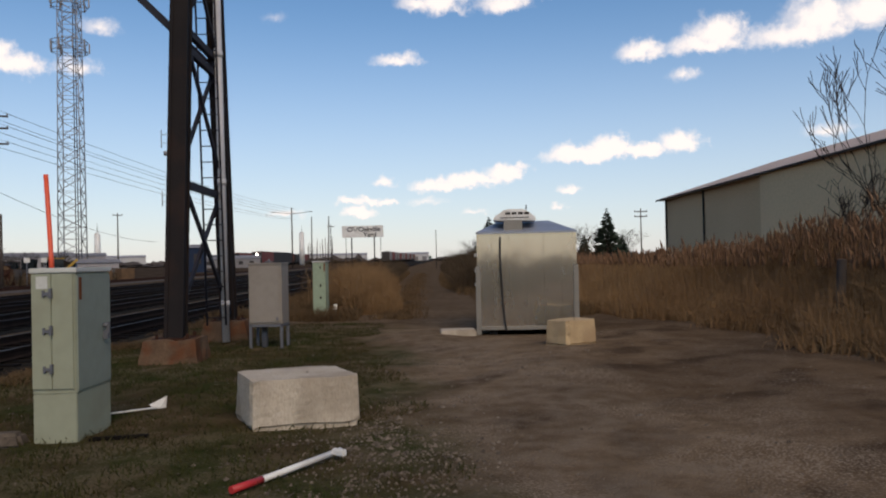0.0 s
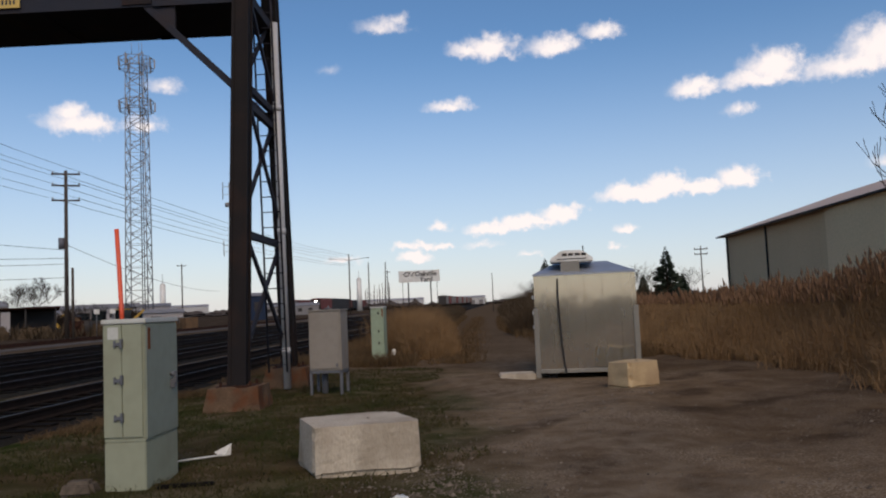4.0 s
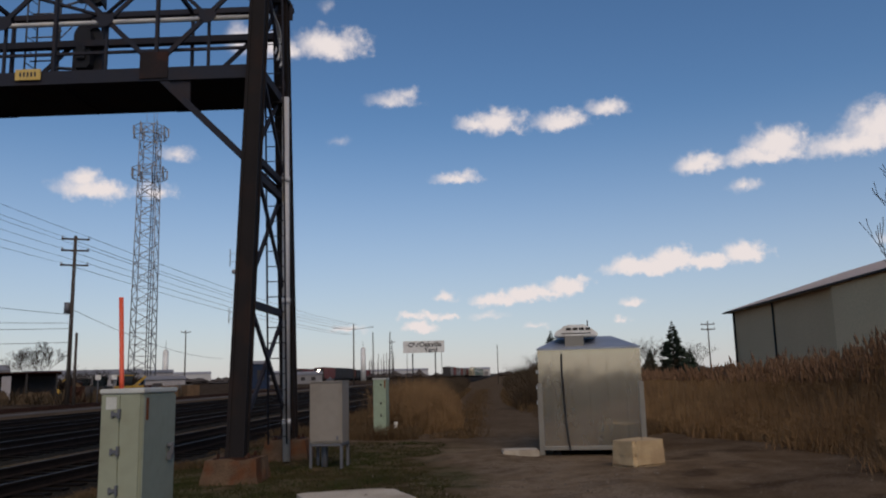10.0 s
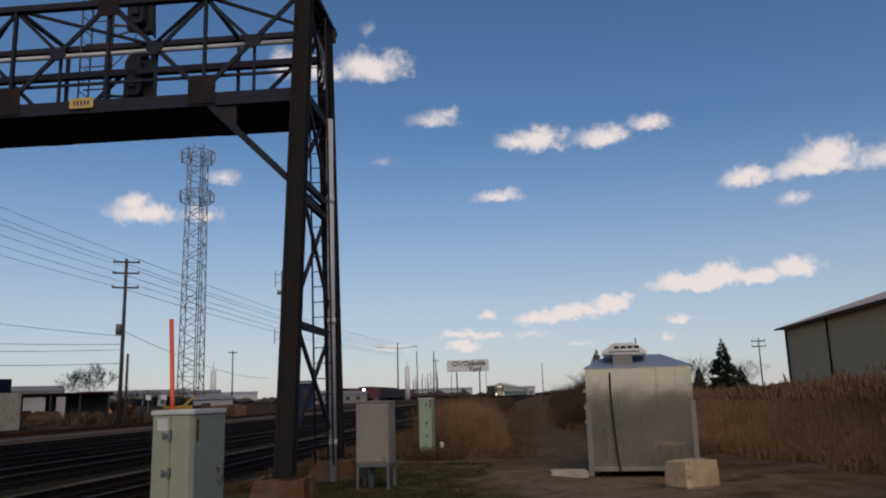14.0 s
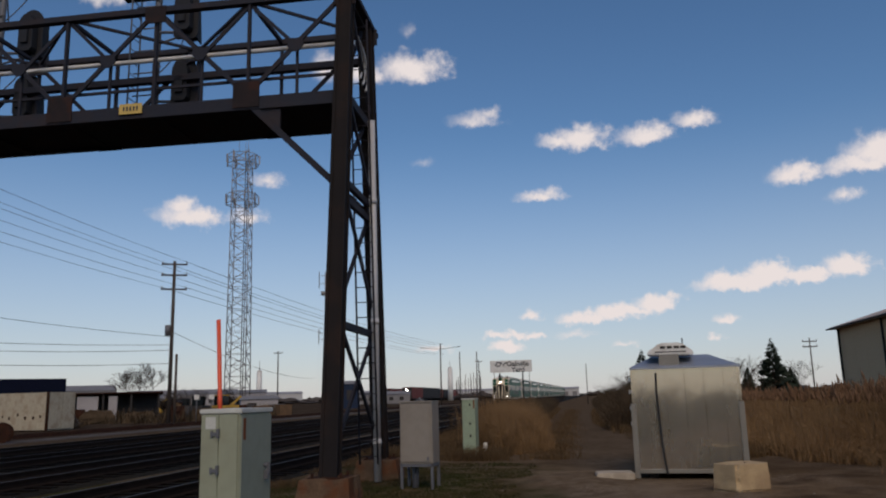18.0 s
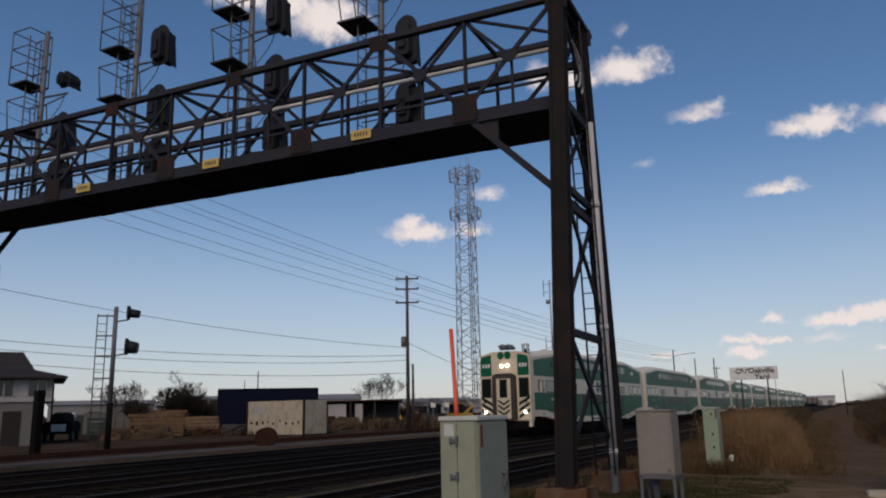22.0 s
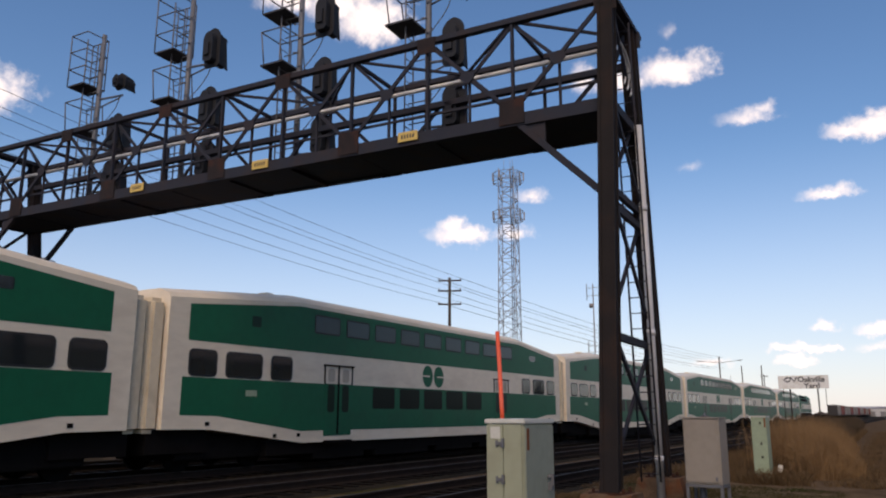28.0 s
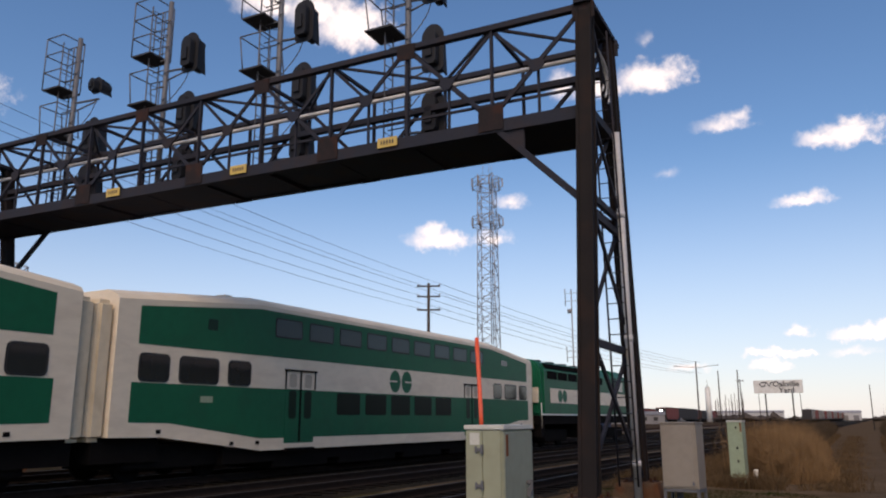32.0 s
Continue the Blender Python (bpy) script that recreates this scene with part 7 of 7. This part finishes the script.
    for s in (-1, 1):
        part("upper_panel", prism(B(), [(0.54, 3.28), (0.54, 4.12), (1.118, 4.19), (1.118, 3.28)], "x", s * (HALF - 0.02), s * (HALF + 0.006)), "train_green", c)
        part("lower_panel", prism(B(), [(0.54, 1.44), (0.54, 2.36), (0.998, 2.36), (0.998, 1.42)], "x", s * (HALF - 0.02), s * (HALF + 0.006)), "train_green", c)
    part("pilot", bevelled(box(B(), 0, y + 0.3, 0.60, 2.5, 0.5, 0.5), 0.05), "under", c)
    part("coupler", box(B(), 0, y - 0.3, 0.82, 0.3, 0.8, 0.28), "under", c)
    part("horn_base", bevelled(box(B(), 0.05, y + 0.42, 4.80, 0.9, 0.3, 0.12), 0.03), "galv", c)
    for k in range(5):
        part("horn", tube(B(), (-0.3 + 0.17 * k, y + 0.12, 4.93 + 0.05 * (k % 2)), (-0.28 + 0.17 * k, y + 0.6, 4.90), 0.085, 0.03, 10), "galv", c)
    bf = part("beacon_frame", box(B(), 1.16, y + 0.36, 5.0, 0.34, 0.34, 0.05), "train_white", c)
    for x in (1.02, 1.30):
        for yy in (0.22, 0.50):
            part("frame_post", beam(B(), (x, y + yy, 4.42), (x, y + yy, 4.98), 0.05), "galv", bf)
    part("beacon", tube(B(), (1.16, y + 0.36, 4.45), (1.16, y + 0.36, 4.75), 0.08, n=10), "under", bf)
    part("mirror_post", box(B(), HALF + 0.03, y + 1.5, 2.72, 0.06, 0.12, 0.68), "train_white", c)


def build_locomotive():
    """Full-width diesel at the rear: green body, white belt, dark radiator screens, raked cab."""
    L = 17.8
    c = thing("diesel_locomotive", "green and white diesel locomotive pushing at the rear", "locomotive")
    sec = lambda w, z0, z1: [(-w, z0), (w, z0), (w, z1 - 0.55), (w - 0.28, z1 - 0.12), (w - 0.62, z1), (-w + 0.62, z1), (-w + 0.28, z1 - 0.12), (-w, z1 - 0.55)]
    part("hood", bevelled(prism(B(), sec(1.5, 1.66, 4.55), "y", 0.9, L - 4.4), 0.05), "train_green", c)
    part("end_hood", bevelled(prism(B(), sec(1.42, 1.66, 4.62), "y", 0.55, 1.4), 0.12, 3), "train_green", c, "rounded green end of the hood")
    b = prism(B(), sec(1.52, 1.66, 4.68), "y", L - 4.4, L - 0.5)
    for v in b.verts:
        if v.co.y > L - 1 and v.co.z > 2.6:
            v.co.y -= (v.co.z - 2.6) * 0.75
    part("cab", bevelled(b, 0.06), "train_green", c, "cab with a raked front")
    part("end_sheet", bevelled(box(B(), 0, 0.48, 2.70, 2.7, 0.12, 0.80), 0.03), "train_white", c, "white end sheet")
    for s in (-1, 1):
        part("belt", box(B(), s * 1.503, (L - 4.0) / 2 + 0.9, 2.70, 0.03, L - 5.8, 0.78), "train_white", c)
        part("cab_belt", box(B(), s * 1.523, L - 2.55, 2.70, 0.03, 3.6, 0.78), "train_white", c)
        part("sill_stripe", box(B(), s * 1.51, L / 2, 1.70, 0.05, L - 1.2, 0.07), "light_letters", c)
        part("cab_window", box(B(), s * 1.53, L - 3.2, 3.55, 0.04, 1.3, 0.62), "glass", c)
        part("cab_door", box(B(), s * 1.515, L - 4.2, 3.0, 0.03, 0.7, 2.2), "stripe", c)
        for i in range(6):
            part("radiator_screen", box(B(), s * 1.50, 2.1 + i * 1.62, 3.78, 0.035, 1.45, 0.42), "under", c)
        part("upper_screen", box(B(), s * 1.31, 5.4, 4.26, 0.30, 8.2, 0.26), "under", c, "sooty roof screen")
        n = 18
        for k in (-1, 1):
            part("emblem", prism(B(), [(3.6 + k * 0.36 + 0.34 * math.cos(6.2832 * i / n), 2.70 + 0.34 * math.sin(6.2832 * i / n)) for i in range(n)], "x", s * 1.515, s * 1.53), "train_green", c, "green disc emblem")
        part("grab_rail", tube(B(), (s * 1.5, 0.5, 1.0), (s * 1.5, 0.5, 2.3), 0.02, n=6), "light_letters", c)
        part("step_well", box(B(), s * 1.3, 0.6, 1.0, 0.4, 0.5, 0.9), "under", c)
    for i in range(4):
        part("roof_fan", tube(B(), (0, 2.4 + i * 2.0, 4.45), (0, 2.4 + i * 2.0, 4.66), 0.72, n=16), "under", c)
    part("exhaust", box(B(), 0, 10.9, 4.6, 1.2, 1.2, 0.25), "under", c)
    part("windscreen", bevelled(box(B(), 0, L - 1.62, 3.75, 2.4, 0.1, 0.7), 0.03), "glass", c)
    part("frame", box(B(), 0, L / 2, 1.42, 2.9, L - 0.4, 0.46), "under", c)
    part("fuel_tank", bevelled(box(B(), 0, L / 2, 0.80, 2.6, 4.6, 0.8), 0.1), "under", c)
    for y in (3.4, L - 3.4):
        bogie(c, y)
    return c


def motions():
    first = build_coach()
    for k in range(10):
        car = first if k == 0 else copy_thing(made, Matrix())
        if k == 0:
            made = car
        if k > 0:
            walk(car, [(t, pose(TRACKS[2], n + k * CAR, RAIL_Z)) for t, n in NOSE])
    # the leading car is a coach with a driving end
    cab_front(first)
    first.name = "cab_car"
    tagged(first, "green and white double-deck cab car with lit headlamps", "train car")
    walk(first, [(t, pose(TRACKS[2], n, RAIL_Z)) for t, n in NOSE])
    loco = build_locomotive()
    walk(loco, [(t, pose(TRACKS[2], n + 10 * CAR + 0.3, RAIL_Z)) for t, n in NOSE])


motions()
